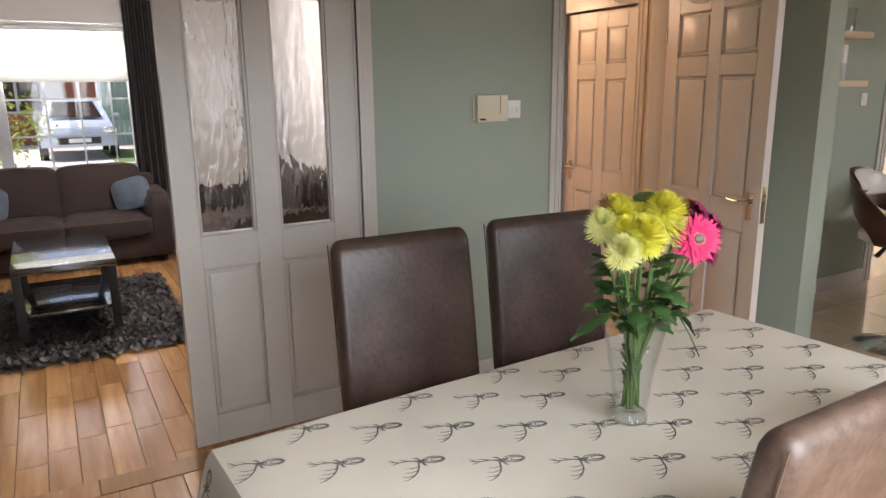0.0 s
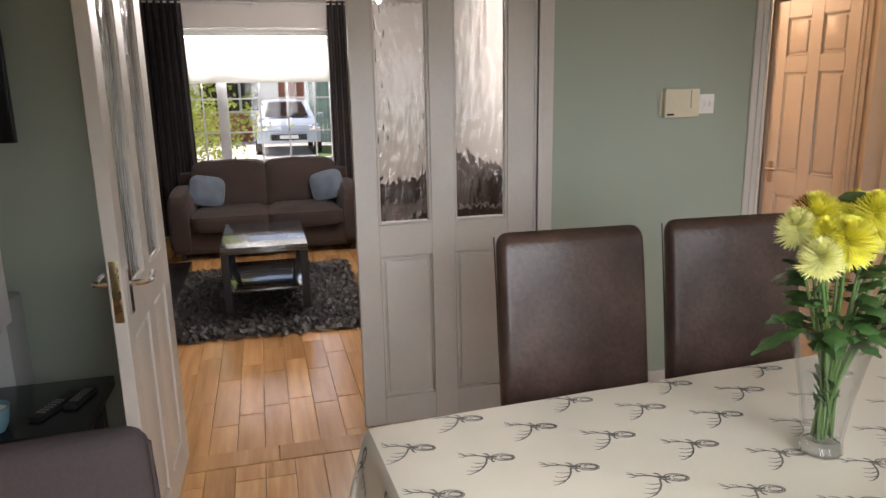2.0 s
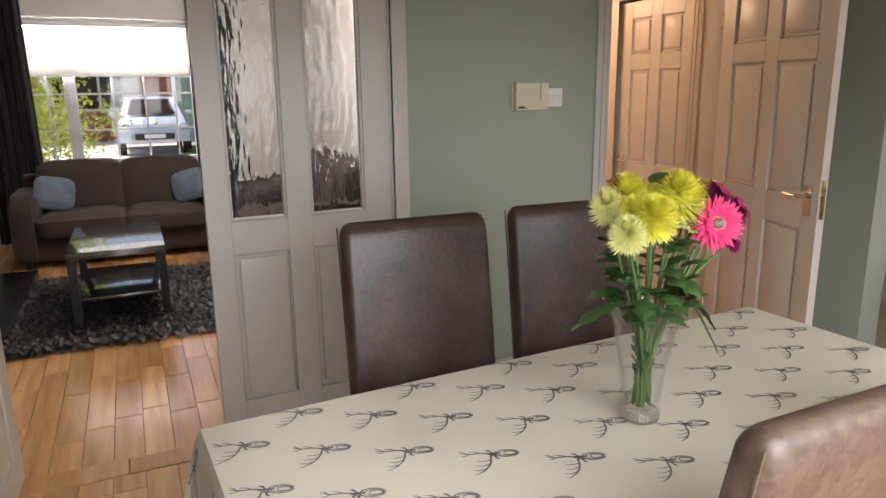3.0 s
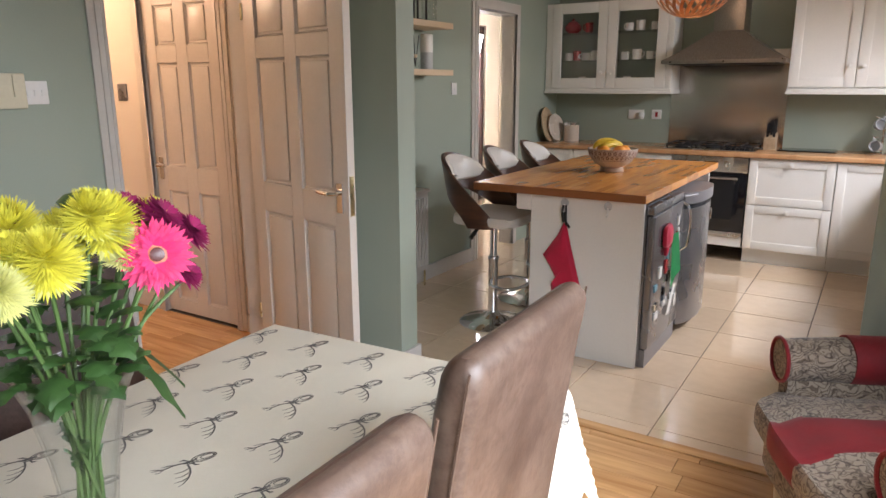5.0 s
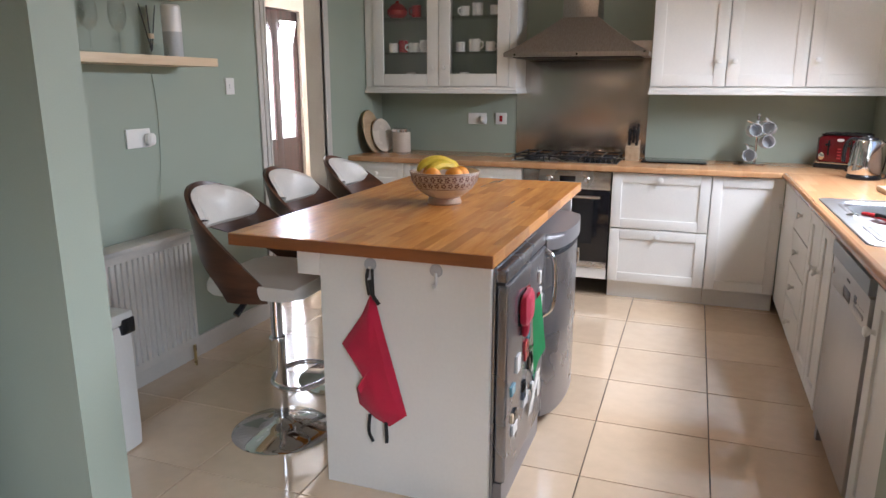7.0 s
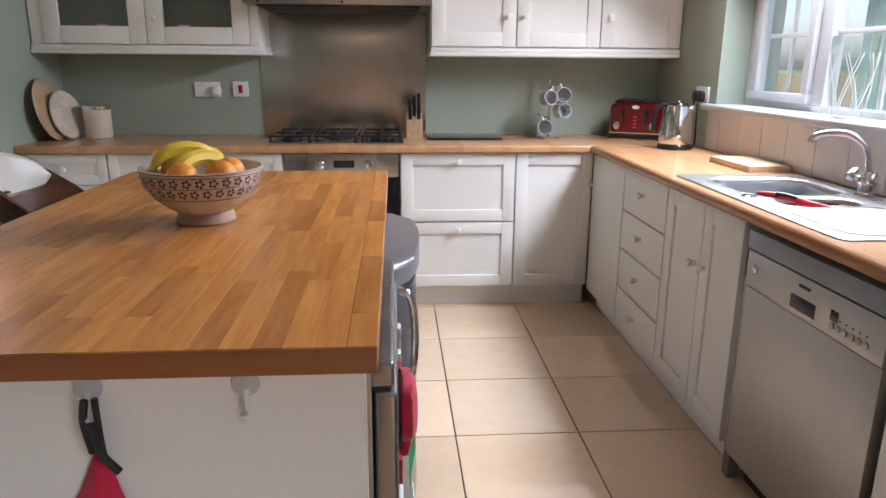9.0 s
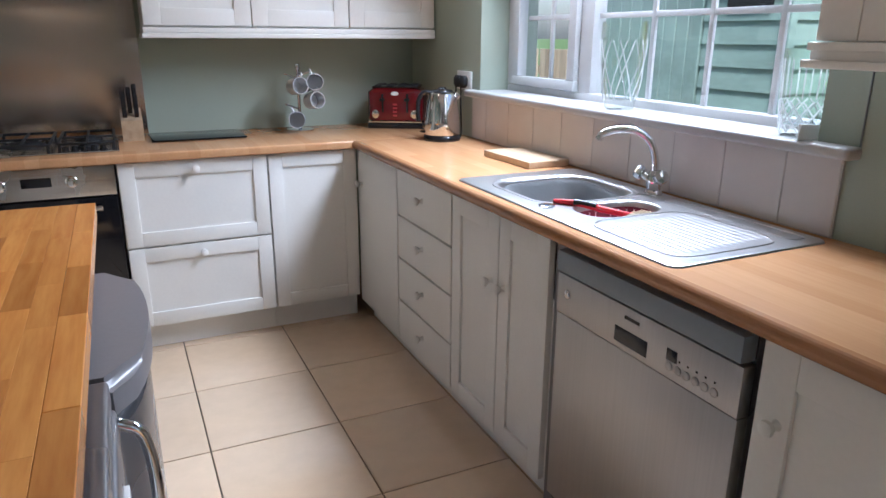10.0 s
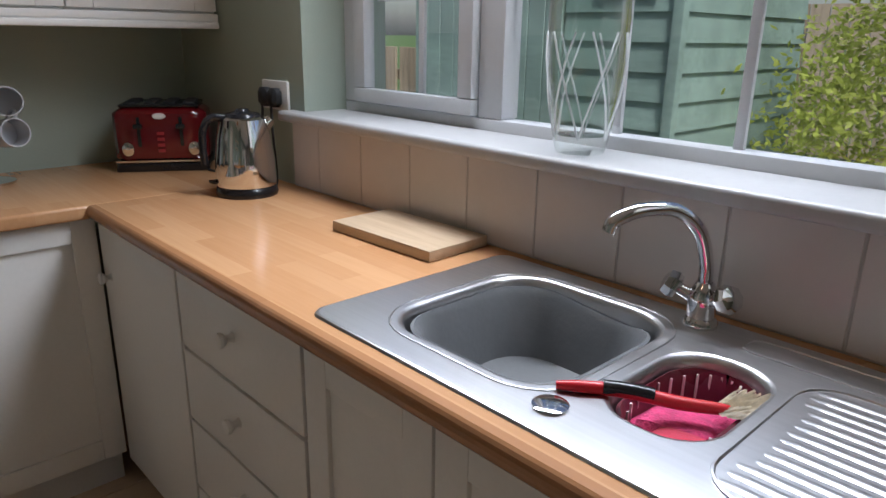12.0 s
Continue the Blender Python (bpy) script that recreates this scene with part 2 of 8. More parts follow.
M["steel_v"] = brushed("brushed_splashback", (0.55, 0.51, 0.47), 0.25, (200, 200, 3), 0.012, 0.93, 1.05, 0.02)
M["hood"] = brushed("hood_steel", (0.38, 0.345, 0.315), 0.30, (3, 160, 60))
M["sink"] = brushed("sink_steel", (0.57, 0.57, 0.575), 0.31, (3, 120, 120), 0.004, 0.95, 1.04, 0.03)
M["dish"] = brushed("dishwasher_steel", (0.50, 0.485, 0.47), 0.42, (160, 3, 3), 0.01, 0.96, 1.03, 0.02)
M["chrome"] = surface("chrome", (0.75, 0.75, 0.76), 0.07, 1.0, var=0.04, bump=0.0, rvar=0.03)
M["brass"] = surface("worn_brass", (0.62, 0.50, 0.27), 0.28, 1.0, var=0.2, scale=20, bump=0.03)
M["fridge"] = surface("grey_fridge_paint", (0.27, 0.27, 0.285), 0.27, 0.75, var=0.06, scale=3, bump=0.01)
M["fridge_top"] = surface("grey_plastic_lid", (0.20, 0.19, 0.195), 0.33, var=0.06, scale=3, bump=0.02)
M["dish_strip"] = surface("blue_grey_plastic", (0.25, 0.29, 0.33), 0.35, var=0.05, bump=0.01)
M["black"] = surface("black_satin", (0.012, 0.012, 0.014), 0.22, var=0.2, scale=4, bump=0.0, rvar=0.03)
M["black_matt"] = surface("black_matt", (0.014, 0.014, 0.015), 0.6, var=0.2, scale=4, bump=0.03)
M["black_gloss"] = surface("black_gloss", (0.008, 0.008, 0.010), 0.07, var=0.1, scale=4, bump=0.0, rvar=0.03)
M["iron"] = surface("cast_iron", (0.018, 0.018, 0.019), 0.5, 0.3, var=0.2, scale=20, bump=0.1)
M["leather"] = surface("brown_leather", (0.056, 0.032, 0.024), 0.33, var=0.45, scale=5, fine=70, bump=0.14, rvar=0.14)
M["worn_leather"] = worn_hide("worn_brown_leather", (0.072, 0.041, 0.029), (0.15, 0.10, 0.074))
M["table_gloss"] = surface("black_lacquer", (0.02, 0.021, 0.024), 0.2, var=0.1, scale=4, bump=0.0, rvar=0.03, coat=1.0, spec=1.0)
M["mug_grey"] = surface("pale_grey_stoneware", (0.52, 0.53, 0.54), 0.2, var=0.04, bump=0.0)
M["suede"] = surface("brown_sofa_fabric", (0.036, 0.021, 0.017), 0.85, var=0.22, scale=4, fine=180, bump=0.2, sheen=0.06)
M["plum_suede"] = surface("plum_brown_suede", (0.040, 0.029, 0.030), 0.85, var=0.18, scale=5, fine=160, bump=0.15)
M["cushion"] = surface("slate_blue_fabric", (0.085, 0.115, 0.155), 0.6, var=0.15, scale=12, fine=120, bump=0.3, sheen=0.3)
M["curtain"] = surface("dark_brown_curtain", (0.030, 0.021, 0.021), 0.75, var=0.2, scale=4, fine=160, bump=0.2, sheen=0.2, stretch=(1, 1, 0.2))
M["rug"] = surface("shaggy_rug_pile", (0.030, 0.024, 0.022), 0.5, var=0.8, scale=30, fine=120, bump=0.2)
M["linen"] = surface("cream_cotton_cloth", (0.67, 0.615, 0.505), 0.62, var=0.04, scale=3, fine=400, bump=0.10)
M["ink"] = surface("grey_print", (0.14, 0.125, 0.115), 0.7, var=0.2, scale=30)
M["shade"] = surface("white_lampshade", (0.80, 0.79, 0.80), 0.8, var=0.03, fine=300, bump=0.1)
M["speaker"] = surface("pale_grey_cabinet", (0.48, 0.50, 0.50), 0.5, var=0.05)
M["blue_cup"] = surface("blue_glazed_ceramic", (0.16, 0.34, 0.42), 0.2, var=0.06)
M["wax"] = surface("white_wax", (0.85, 0.84, 0.80), 0.5, var=0.03)
M["white"] = surface("white_plastic", (0.78, 0.77, 0.74), 0.35, var=0.03, bump=0.01)
M["old_white"] = surface("yellowed_plastic", (0.66, 0.61, 0.45), 0.42, var=0.05, bump=0.02)
M["china"] = surface("white_china", (0.78, 0.77, 0.74), 0.15, var=0.03, bump=0.0)
M["red_glaze"] = surface("red_glaze", (0.36, 0.03, 0.035), 0.15, var=0.08, bump=0.0)
M["toaster"] = surface("red_enamel", (0.115, 0.004, 0.007), 0.14, var=0.08, bump=0.0, coat=0.5)
M["red_cloth"] = surface("crimson_cotton", (0.50, 0.008, 0.045), 0.8, var=0.12, scale=10, fine=300, bump=0.2, sheen=0.2)
M["red_rubber"] = surface("red_plastic", (0.55, 0.012, 0.02), 0.32, var=0.06, bump=0.0)
M["pink"] = surface("pink_sponge", (0.60, 0.05, 0.16), 0.9, var=0.25, scale=60, fine=200, bump=0.5)
M["green_cloth"] = surface("bright_green_felt", (0.04, 0.42, 0.14), 0.8, var=0.12, scale=14)
M["basin"] = surface("grey_plastic_basin", (0.16, 0.165, 0.17), 0.4, var=0.06, scale=8)
M["maroon"] = surface("maroon_basket", (0.16, 0.03, 0.045), 0.3, var=0.1)
M["bristle"] = surface("cream_bristles", (0.74, 0.66, 0.52), 0.8, var=0.2, scale=60)
M["damask"] = damask("beige_damask", (0.27, 0.215, 0.16), (0.15, 0.112, 0.085), 25)
M["velvet"] = surface("dark_red_velvet", (0.20, 0.004, 0.008), 0.75, var=0.2, scale=9, fine=200, bump=0.2, sheen=0.08)
M["walnut"] = wood("walnut_veneer", (0.045, 0.018, 0.010), (0.13, 0.052, 0.026), 0.32, (3, 3, 22), 0.1, 0.3)
M["mahogany"] = wood("mahogany_door", (0.022, 0.006, 0.005), (0.07, 0.018, 0.013), 0.3, (20, 20, 1.5), 0.1, 0.3)
M["pale_wood"] = wood("pale_birch", (0.60, 0.46, 0.30), (0.76, 0.62, 0.44), 0.5, (2, 24, 24), 0.05)
M["board"] = wood("maple_chopping_board", (0.40, 0.28, 0.17), (0.57, 0.43, 0.285), 0.5, (3, 26, 26), 0.05)
M["stave"] = wood("oiled_beech_stave", (0.56, 0.21, 0.045), (0.77, 0.355, 0.088), 0.24, (4, 40, 40), 0.32, 0.15, bump=0.03)
# same beech as the staves, with the edge's shade put into the colour
M["stave_edge_shaded"] = wood("oiled_beech_edge_shaded", (0.20, 0.066, 0.020), (0.30, 0.105, 0.032), 0.35, (45, 5, 30), 0.1)
M["plank"] = wood("lacquered_plank", (0.47, 0.235, 0.09), (0.76, 0.45, 0.20), 0.22, (22, 1.6, 22), 0.33, 0.25, 0.8)
M["floor_tile"] = surface("polished_beige_tile", (0.80, 0.605, 0.42), 0.10, var=0.06, scale=2.4, fine=18, bump=0.003, rvar=0.04, random_tint=0.13, coat=1.0, spec=0.7)
M["worktop"] = laminate("beech_worktop", (0.52, 0.27, 0.125), (0.60, 0.34, 0.17), (1, 1, 1))
# shaded copy of the worktop laminate for the edge turned from the window
M["worktop_edge_shaded"] = laminate("beech_worktop_edge_shaded", (0.36, 0.17, 0.075), (0.41, 0.20, 0.09), (1, 1, 1))
M["clear"] = glass("clear_glass")
M["drink_glass"] = glass("thin_drinking_glass", (0.97, 0.98, 0.98), 0, 0.16)
M["rippled"] = rippled_glass("rippled_obscure_glass")
M["cut"] = leafy_sheet("frosted_cut_facets", (0.92, 0.93, 0.93), 0.5, 0.5)
M["vase_glass"] = glass("heavy_clear_glass", (0.97, 0.99, 0.98), 0, 0.32)
M["crystal"] = crystal("cut_crystal")
M["water"] = crystal("vase_water", 1.33, (0.80, 0.86, 0.70))
M["petal_yellow"] = surface("yellow_petal", (0.84, 0.77, 0.08), 0.6, var=0.2, scale=30)
M["petal_lemon"] = surface("lemon_petal", (0.80, 0.78, 0.30), 0.6, var=0.15, scale=30)
M["petal_pink"] = surface("hot_pink_petal", (0.74, 0.015, 0.13), 0.6, var=0.2, scale=30)
M["salmon"] = surface("salmon_floret", (0.72, 0.22, 0.13), 0.7, var=0.25, scale=60)
M["petal_plum"] = surface("plum_petal", (0.26, 0.008, 0.075), 0.6, var=0.25, scale=30)
M["leaf"] = surface("green_leaf", (0.034, 0.085, 0.018), 0.5, var=0.3, scale=12)
M["stem"] = surface("green_stem", (0.09, 0.16, 0.04), 0.5, var=0.2, scale=20)
M["shrub"] = leafy_sheet("shrub_leaf", (0.42, 0.48, 0.09), 0.5)
M["shed"] = surface("green_painted_board", (0.23, 0.33, 0.28), 0.65, var=0.18, scale=5, fine=50, bump=0.15, stretch=(0.3, 1, 1), random_tint=0.12)
M["fence"] = wood("weathered_fence", (0.25, 0.20, 0.13), (0.42, 0.35, 0.24), 0.8, (20, 20, 2), 0.3)
M["render"] = surface("white_render", (0.74, 0.73, 0.71), 0.8, var=0.06, scale=2, bump=0.2)
M["brick"] = surface("red_brick", (0.34, 0.12, 0.075), 0.85, var=0.25, scale=9, bump=0.3)
M["tarmac"] = surface("pale_concrete_drive", (0.58, 0.56, 0.53), 0.9, var=0.12, scale=1.0, bump=0.2)
M["grass"] = surface("lawn", (0.08, 0.14, 0.03), 0.9, var=0.3, scale=3, fine=60, bump=0.4)
M["car"] = surface("silver_blue_car_paint", (0.46, 0.53, 0.60), 0.2, 0.2, var=0.04, bump=0.0, coat=0.6)
M["tyre"] = surface("tyre_rubber", (0.02, 0.02, 0.02), 0.8, var=0.1)
M["banana"] = surface("banana_skin", (0.72, 0.50, 0.04), 0.5, var=0.14, scale=14)
M["orange"] = surface("orange_peel", (0.80, 0.30, 0.03), 0.45, var=0.1, scale=20, fine=240, bump=0.2)
M["bowl"] = surface("cream_stoneware", (0.62, 0.54, 0.45), 0.28, var=0.06)
M["terracotta"] = surface("bare_tan_clay", (0.40, 0.25, 0.16), 0.6, var=0.12, scale=20)
M["bowl_ink"] = surface("maroon_glaze", (0.13, 0.035, 0.03), 0.3, var=0.15, scale=30)
M["roof"] = surface("dark_roof_tile", (0.08, 0.075, 0.08), 0.8, var=0.2)
M["pad"] = surface("cream_leatherette", (0.62, 0.585, 0.53), 0.42, var=0.05, scale=6, bump=0.05)
M["wicker"] = surface("copper_wire", (0.42, 0.22, 0.11), 0.4, 0.5, var=0.2, scale=20)
M["lit"] = glow("lit_bulb", (1.0, 0.78, 0.5), 4.0)
M["screen"] = M["black_gloss"]
M["lace"] = surface("white_roller_blind", (0.80, 0.80, 0.77), 0.85, var=0.04, scale=3, fine=300, bump=0.1)
lt = M["lace"].node_tree
tl_, mx_ = lt.nodes.new("ShaderNodeBsdfTranslucent"), lt.nodes.new("ShaderNodeMixShader")
tl_.inputs[0].default_value = (0.82, 0.82, 0.78, 1)
mx_.inputs[0].default_value = 0.22
lt.links.new(lt.nodes["Principled BSDF"].outputs[0], mx_.inputs[1])
lt.links.new(tl_.outputs[0], mx_.inputs[2])
lt.links.new(mx_.outputs[0], lt.nodes["Material Output"].inputs[0])
M["frosted"] = surface("frosted_door_glass", (0.9, 0.9, 0.88), 0.6, var=0.03)
fb = M["frosted"].node_tree.nodes["Principled BSDF"]
fb.inputs["Transmission Weight"].default_value = 0.9

# ---- building helpers ----
BASE = {}


def thing(name, at, label, category, group="", kind=""):
    """An Empty at the thing's base; its parts are built in world places."""
    ob = new(name)
    ob.empty_display_size = 0.1
    ob.matrix_basis = Matrix.Translation(at)
    BASE[ob.name] = Matrix.Translation(at)
    return tagged(ob, label, category, group, kind)


def linked(name, bm, material, smooth=True, angle=38):
    me = bpy.data.meshes.new(name)
    bmesh.ops.recalc_face_normals(bm, faces=bm.faces)
    bm.to_mesh(me)
    bm.free()
    for m in material if isinstance(material, list) else [material]:
        me.materials.append(m)
    if smooth:
        me.polygons.foreach_set("use_smooth", [True] * len(me.polygons))
        me.set_sharp_from_angle(angle=radians(angle))
    return new(name, me)


def part(name, bm, material, parent, label="", smooth=True):
    ob = linked(name, bm, material, smooth)
    ob.parent = parent
    if parent.name in BASE:
        ob.matrix_parent_inverse = BASE[parent.name].inverted()
    return tagged(ob, label)


def solid(name, bm, material, label, category="", kind="structure", group="", smooth=True):
    return tagged(linked(name, bm, material, smooth), label, category, group, kind)


def bm_new():
    return bmesh.new()


def box(bm, x0, y0, z0, x1, y1, z1, bev=0.0, seg=2):
    vs = [bm.verts.new((x, y, z)) for z in (z0, z1) for x, y in ((x0, y0), (x1, y0), (x1, y1), (x0, y1))]
    fs = [bm.faces.new([vs[i] for i in q]) for q in ((3, 2, 1, 0), (4, 5, 6, 7), (0, 1, 5, 4), (1, 2, 6, 5), (2, 3, 7, 6), (3, 0, 4, 7))]
    if bev:
        es = list({e for f in fs for e in f.edges})
        bmesh.ops.bevel(bm, geom=es, offset=bev, segments=seg, affect="EDGES", profile=0.6)
    return bm


def boxed(*a, **k):
    return box(bm_new(), *a, **k)


def ring_pts(c, r, n, axis_u, axis_v):
    return [c + axis_u * (r * math.cos(2 * math.pi * i / n)) + axis_v * (r * math.sin(2 * math.pi * i / n)) for i in range(n)]


def skin(bm, rings, cap0=True, cap1=True, closed=False):
    vr = [[bm.verts.new(p) for p in r] for r in rings]
    n = len(vr[0])
    pairs = list(zip(vr, vr[1:])) + ([(vr[-1], vr[0])] if closed else [])
    for a, b in pairs:
        for i in range(n):
            bm.faces.new((a[i], a[(i + 1) % n], b[(i + 1) % n], b[i]))
    if cap0 and not closed:
        bm.faces.new(list(reversed(vr[0])))
    if cap1 and not closed:
        bm.faces.new(vr[-1])
    return bm


def lathe(bm, profile, at=(0, 0, 0), n=24, caps=(True, True)):
    at = Vector(at)
    rings = [[at + Vector((r * math.cos(2 * math.pi * i / n), r * math.sin(2 * math.pi * i / n), z)) for i in range(n)] for r, z in profile]
    return skin(bm, rings, *caps)


def tube(bm, pts, r, n=8, closed=False):
    pts = [Vector(p) for p in pts]
    rings, up = [], None
    for i, p in enumerate(pts):
        a = pts[i - 1] if (i or closed) else p
        b = pts[(i + 1) % len(pts)] if (i + 1 < len(pts) or closed) else p
        d = (b - a).normalized()
        if up is None:
            up = d.orthogonal().normalized()
        u = (up - d * up.dot(d))
        u = u.normalized() if u.length > 1e-6 else d.orthogonal().normalized()
        up = u
        rr = r[i] if isinstance(r, (list, tuple)) else r
        rings.append(ring_pts(p, rr, n, u, d.cross(u)))
    return skin(bm, rings, closed=closed)


def curve_pts(ctrl, n=8):
    """A smooth line through the given points."""
    c = [Vector(p) for p in ctrl]
    c = [c[0] * 2 - c[1]] + c + [c[-1] * 2 - c[-2]]
    out = []
    for i in range(1, len(c) - 2):
        for k in range(n):
            t = k / n
            p0, p1, p2, p3 = c[i - 1:i + 3]
            out.append(0.5 * (2 * p1 + (p2 - p0) * t + (2 * p0 - 5 * p1 + 4 * p2 - p3) * t * t + (3 * p1 - p0 - 3 * p2 + p3) * t ** 3))
    return out + [c[-2]]


def moved(bm, m):
    bmesh.ops.transform(bm, matrix=m, verts=bm.verts)
    return bm


def puffed(x0, y0, z0, x1, y1, z1, bulge=0.03, r=0.04, cuts=5, jitter=0.0):
    """A soft upholstered block: rounded, with swollen faces."""
    bm = bm_new()
    bmesh.ops.create_cube(bm, size=1.0)
    bmesh.ops.subdivide_edges(bm, edges=bm.edges, cuts=cuts, use_grid_fill=True)
    sx, sy, sz = x1 - x0, y1 - y0, z1 - z0
    c = Vector(((x0 + x1) / 2, (y0 + y1) / 2, (z0 + z1) / 2))
    for v in bm.verts:
        q = Vector(v.co) * 2
        w = [(1 - q[(k + 1) % 3] ** 4) * (1 - q[(k + 2) % 3] ** 4) for k in range(3)]
        p = Vector((q.x * sx / 2, q.y * sy / 2, q.z * sz / 2))
        inner = Vector((max(-sx / 2 + r, min(sx / 2 - r, p.x)), max(-sy / 2 + r, min(sy / 2 - r, p.y)), max(-sz / 2 + r, min(sz / 2 - r, p.z))))
        d = p - inner
        if d.length > 1e-9:
            p = inner + d.normalized() * min(r, d.length) if sum(abs(abs(t) - 1) < 1e-6 for t in q) > 1 else inner + d
        for k in range(3):
            if abs(abs(q[k]) - 1) < 1e-6:
                p[k] += math.copysign(bulge * max(0.0, w[k]), q[k])
        if jitter:
            p += Vector(noise.noise_vector(p * 7 + c)) * jitter
        v.co = c + p
    return bm


def facing(origin, n):
    """Matrix for things built with x to the right, -y outward and z up, set to face along n."""
    y = -Vector(n).normalized()
    x = y.cross(Vector((0, 0, 1)))
    m = Matrix((x, y, (0, 0, 1))).transposed().to_4x4()
    m.translation = origin
    return m


def wall_x(name, y0, y1, x0, x1, z1, material, label, holes=()):
    """A wall along x, with openings (x0, x1, z0, z1) through it."""
    bm = bm_new()
    cuts = sorted(holes)
    x = x0
    for a, b, c, d in cuts:
        if a > x:
            box(bm, x, y0, 0, a, y1, z1)
        if c > 0:
            box(bm, a, y0, 0, b, y1, c)
        if d < z1:
            box(bm, a, y0, d, b, y1, z1)
        x = b
    if x1 > x:
        box(bm, x, y0, 0, x1, y1, z1)
    return solid(name, bm, material, label, "wall", smooth=False)


def wall_y(name, x0, x1, y0, y1, z1, material, label, holes=()):
    bm = bm_new()
    y = y0
    for a, b, c, d in sorted(holes):
        if a > y:
            box(bm, x0, y, 0, x1, a, z1)
        if c > 0:
            box(bm, x0, a, 0, x1, b, c)
        if d < z1:
            box(bm, x0, a, d, x1, b, z1)
        y = b
    if y1 > y:
        box(bm, x0, y, 0, x1, y1, z1)
    return solid(name, bm, material, label, "wall", smooth=False)


# ---- plan ----
SP = 3.36          # face of the long wall towards dining room and kitchen
SPB = 3.48
CEIL = 2.45
WINY = -0.14       # inner face of the rear wall
HOBX = 7.68        # inner face of the hob wall
PX0, PX1 = 3.79, 3.93

wall_x("wall_spine_dining", SP, SP + 0.06, -1.5, 3.79, CEIL, M["sage"], "sage green painted wall with two doorways", [(0.14, 1.77, 0, 2.02), (2.90, 3.70, 0, 2.02)])
wall_x("wall_spine_living", SP + 0.06, SPB, -1.5, 2.65, CEIL, M["grey_wall"], "warm grey painted living room wall", [(0.14, 1.77, 0, 2.02)])
wall_x("wall_spine_hall", SP + 0.06, SPB, 2.65, 3.79, CEIL, M["cream_wall"], "cream painted hall wall beside the doorway", [(2.90, 3.70, 0, 2.02)])
wall_x("wall_spine_kitchen", SP, SPB, 3.79, HOBX + 0.1, CEIL, M["sage"], "sage green kitchen wall with a doorway", [(6.03, 6.74, 0, 2.03)])
wall_y("wall_pier_north", PX0, PX1, 2.50, SP, CEIL, M["sage"], "sage green wall end between dining room and kitchen")
wall_y("wall_pier_south", PX0, PX1, WINY, 0.55, CEIL, M["sage"], "sage green wall stub beside the armchair")
wall_y("wall_hob", HOBX, HOBX + 0.15, WINY - 0.3, SP, CEIL, M["sage"], "sage green wall behind the hob")
wall_x("wall_rear_kitchen", WINY - 0.3, WINY, PX0, HOBX, CEIL, M["sage"], "sage green wall with the kitchen window", [(5.12, 6.87, 1.10, 2.12)])
wall_x("wall_rear_dining", WINY - 0.3, WINY, -1.5, PX0, CEIL, M["sage"], "sage green wall with a wide garden door", [(0.3, 2.9, 0.05, 2.1)])
wall_y("wall_west", -1.65, -1.5, WINY - 0.3, 8.6, CEIL, M["grey_wall"], "plain painted side wall")
wall_x("wall_front", 8.32, 8.6, -1.5, 3.0, CEIL, M["grey_wall"], "warm grey wall with the front window", [(-0.2, 1.42, 0.74, 2.19)])
wall_y("wall_hall_left", 2.55, 2.65, SPB, 8.32, CEIL, M["cream_wall"], "cream painted wall between hall and living room")
solid("wall_living_right", boxed(2.535, SPB + 0.002, 0, 2.546, 8.318, CEIL - 0.002), M["grey_wall"], "warm grey painted living room wall", "wall", smooth=False)
wall_y("wall_hall_right", 3.80, 3.92, SPB, 6.6, CEIL, M["cream_wall"], "cream hall wall with a cupboard door", [(3.70, 4.40, 0, 2.02)])
wall_x("wall_hall_end", 6.6, 6.72, 2.65, 3.92, CEIL, M["cream_wall"], "cream wall at the end of the hall")
wall_y("wall_porch_left", 5.88, 5.95, SPB, 5.0, CEIL, M["cream_wall"], "cream wall of the side porch")
wall_y("wall_porch_right", 9.3, 9.4, SP, 5.0, CEIL, M["cream_wall"], "cream wall of the side porch")
wall_x("wall_porch_south", SP, SPB, HOBX + 0.1, 9.3, CEIL, M["cream_wall"], "cream wall of the side porch")
wall_x("wall_porch_end", 4.86, 5.0, 5.95, 9.3, CEIL, M["cream_wall"], "cream porch wall around a glazed outer door", [(8.10, 8.94, 0, 2.14)])
solid("ceiling_porch", boxed(HOBX + 0.15, SP, CEIL, 9.4, 5.0, CEIL + 0.12), M["ceiling"], "white painted plaster ceiling", "ceiling", smooth=False)
solid("ceiling", boxed(-1.65, WINY - 0.3, CEIL, HOBX + 0.15, 8.6, CEIL + 0.12), M["ceiling"], "white painted plaster ceiling", "ceiling", smooth=False)
solid("cupboard_back", boxed(3.95, SPB, 0, 4.5, 4.6, CEIL), M["cream_wall"], "plain cupboard wall behind the hall door", "wall", smooth=False)

# skirting boards
sk = bm_new()


def skirt(bm, x0, y0, x1, y1, h=0.11, t=0.016):
    lo, hi = (min(x0, x1), min(y0, y1)), (max(x0, x1), max(y0, y1))
    if hi[0] - lo[0] > hi[1] - lo[1]:
        box(bm, lo[0], lo[1], 0, hi[0], lo[1] + t, h, 0.004)
    else:
        box(bm, lo[0], lo[1], 0, lo[0] + t, hi[1], h, 0.004)


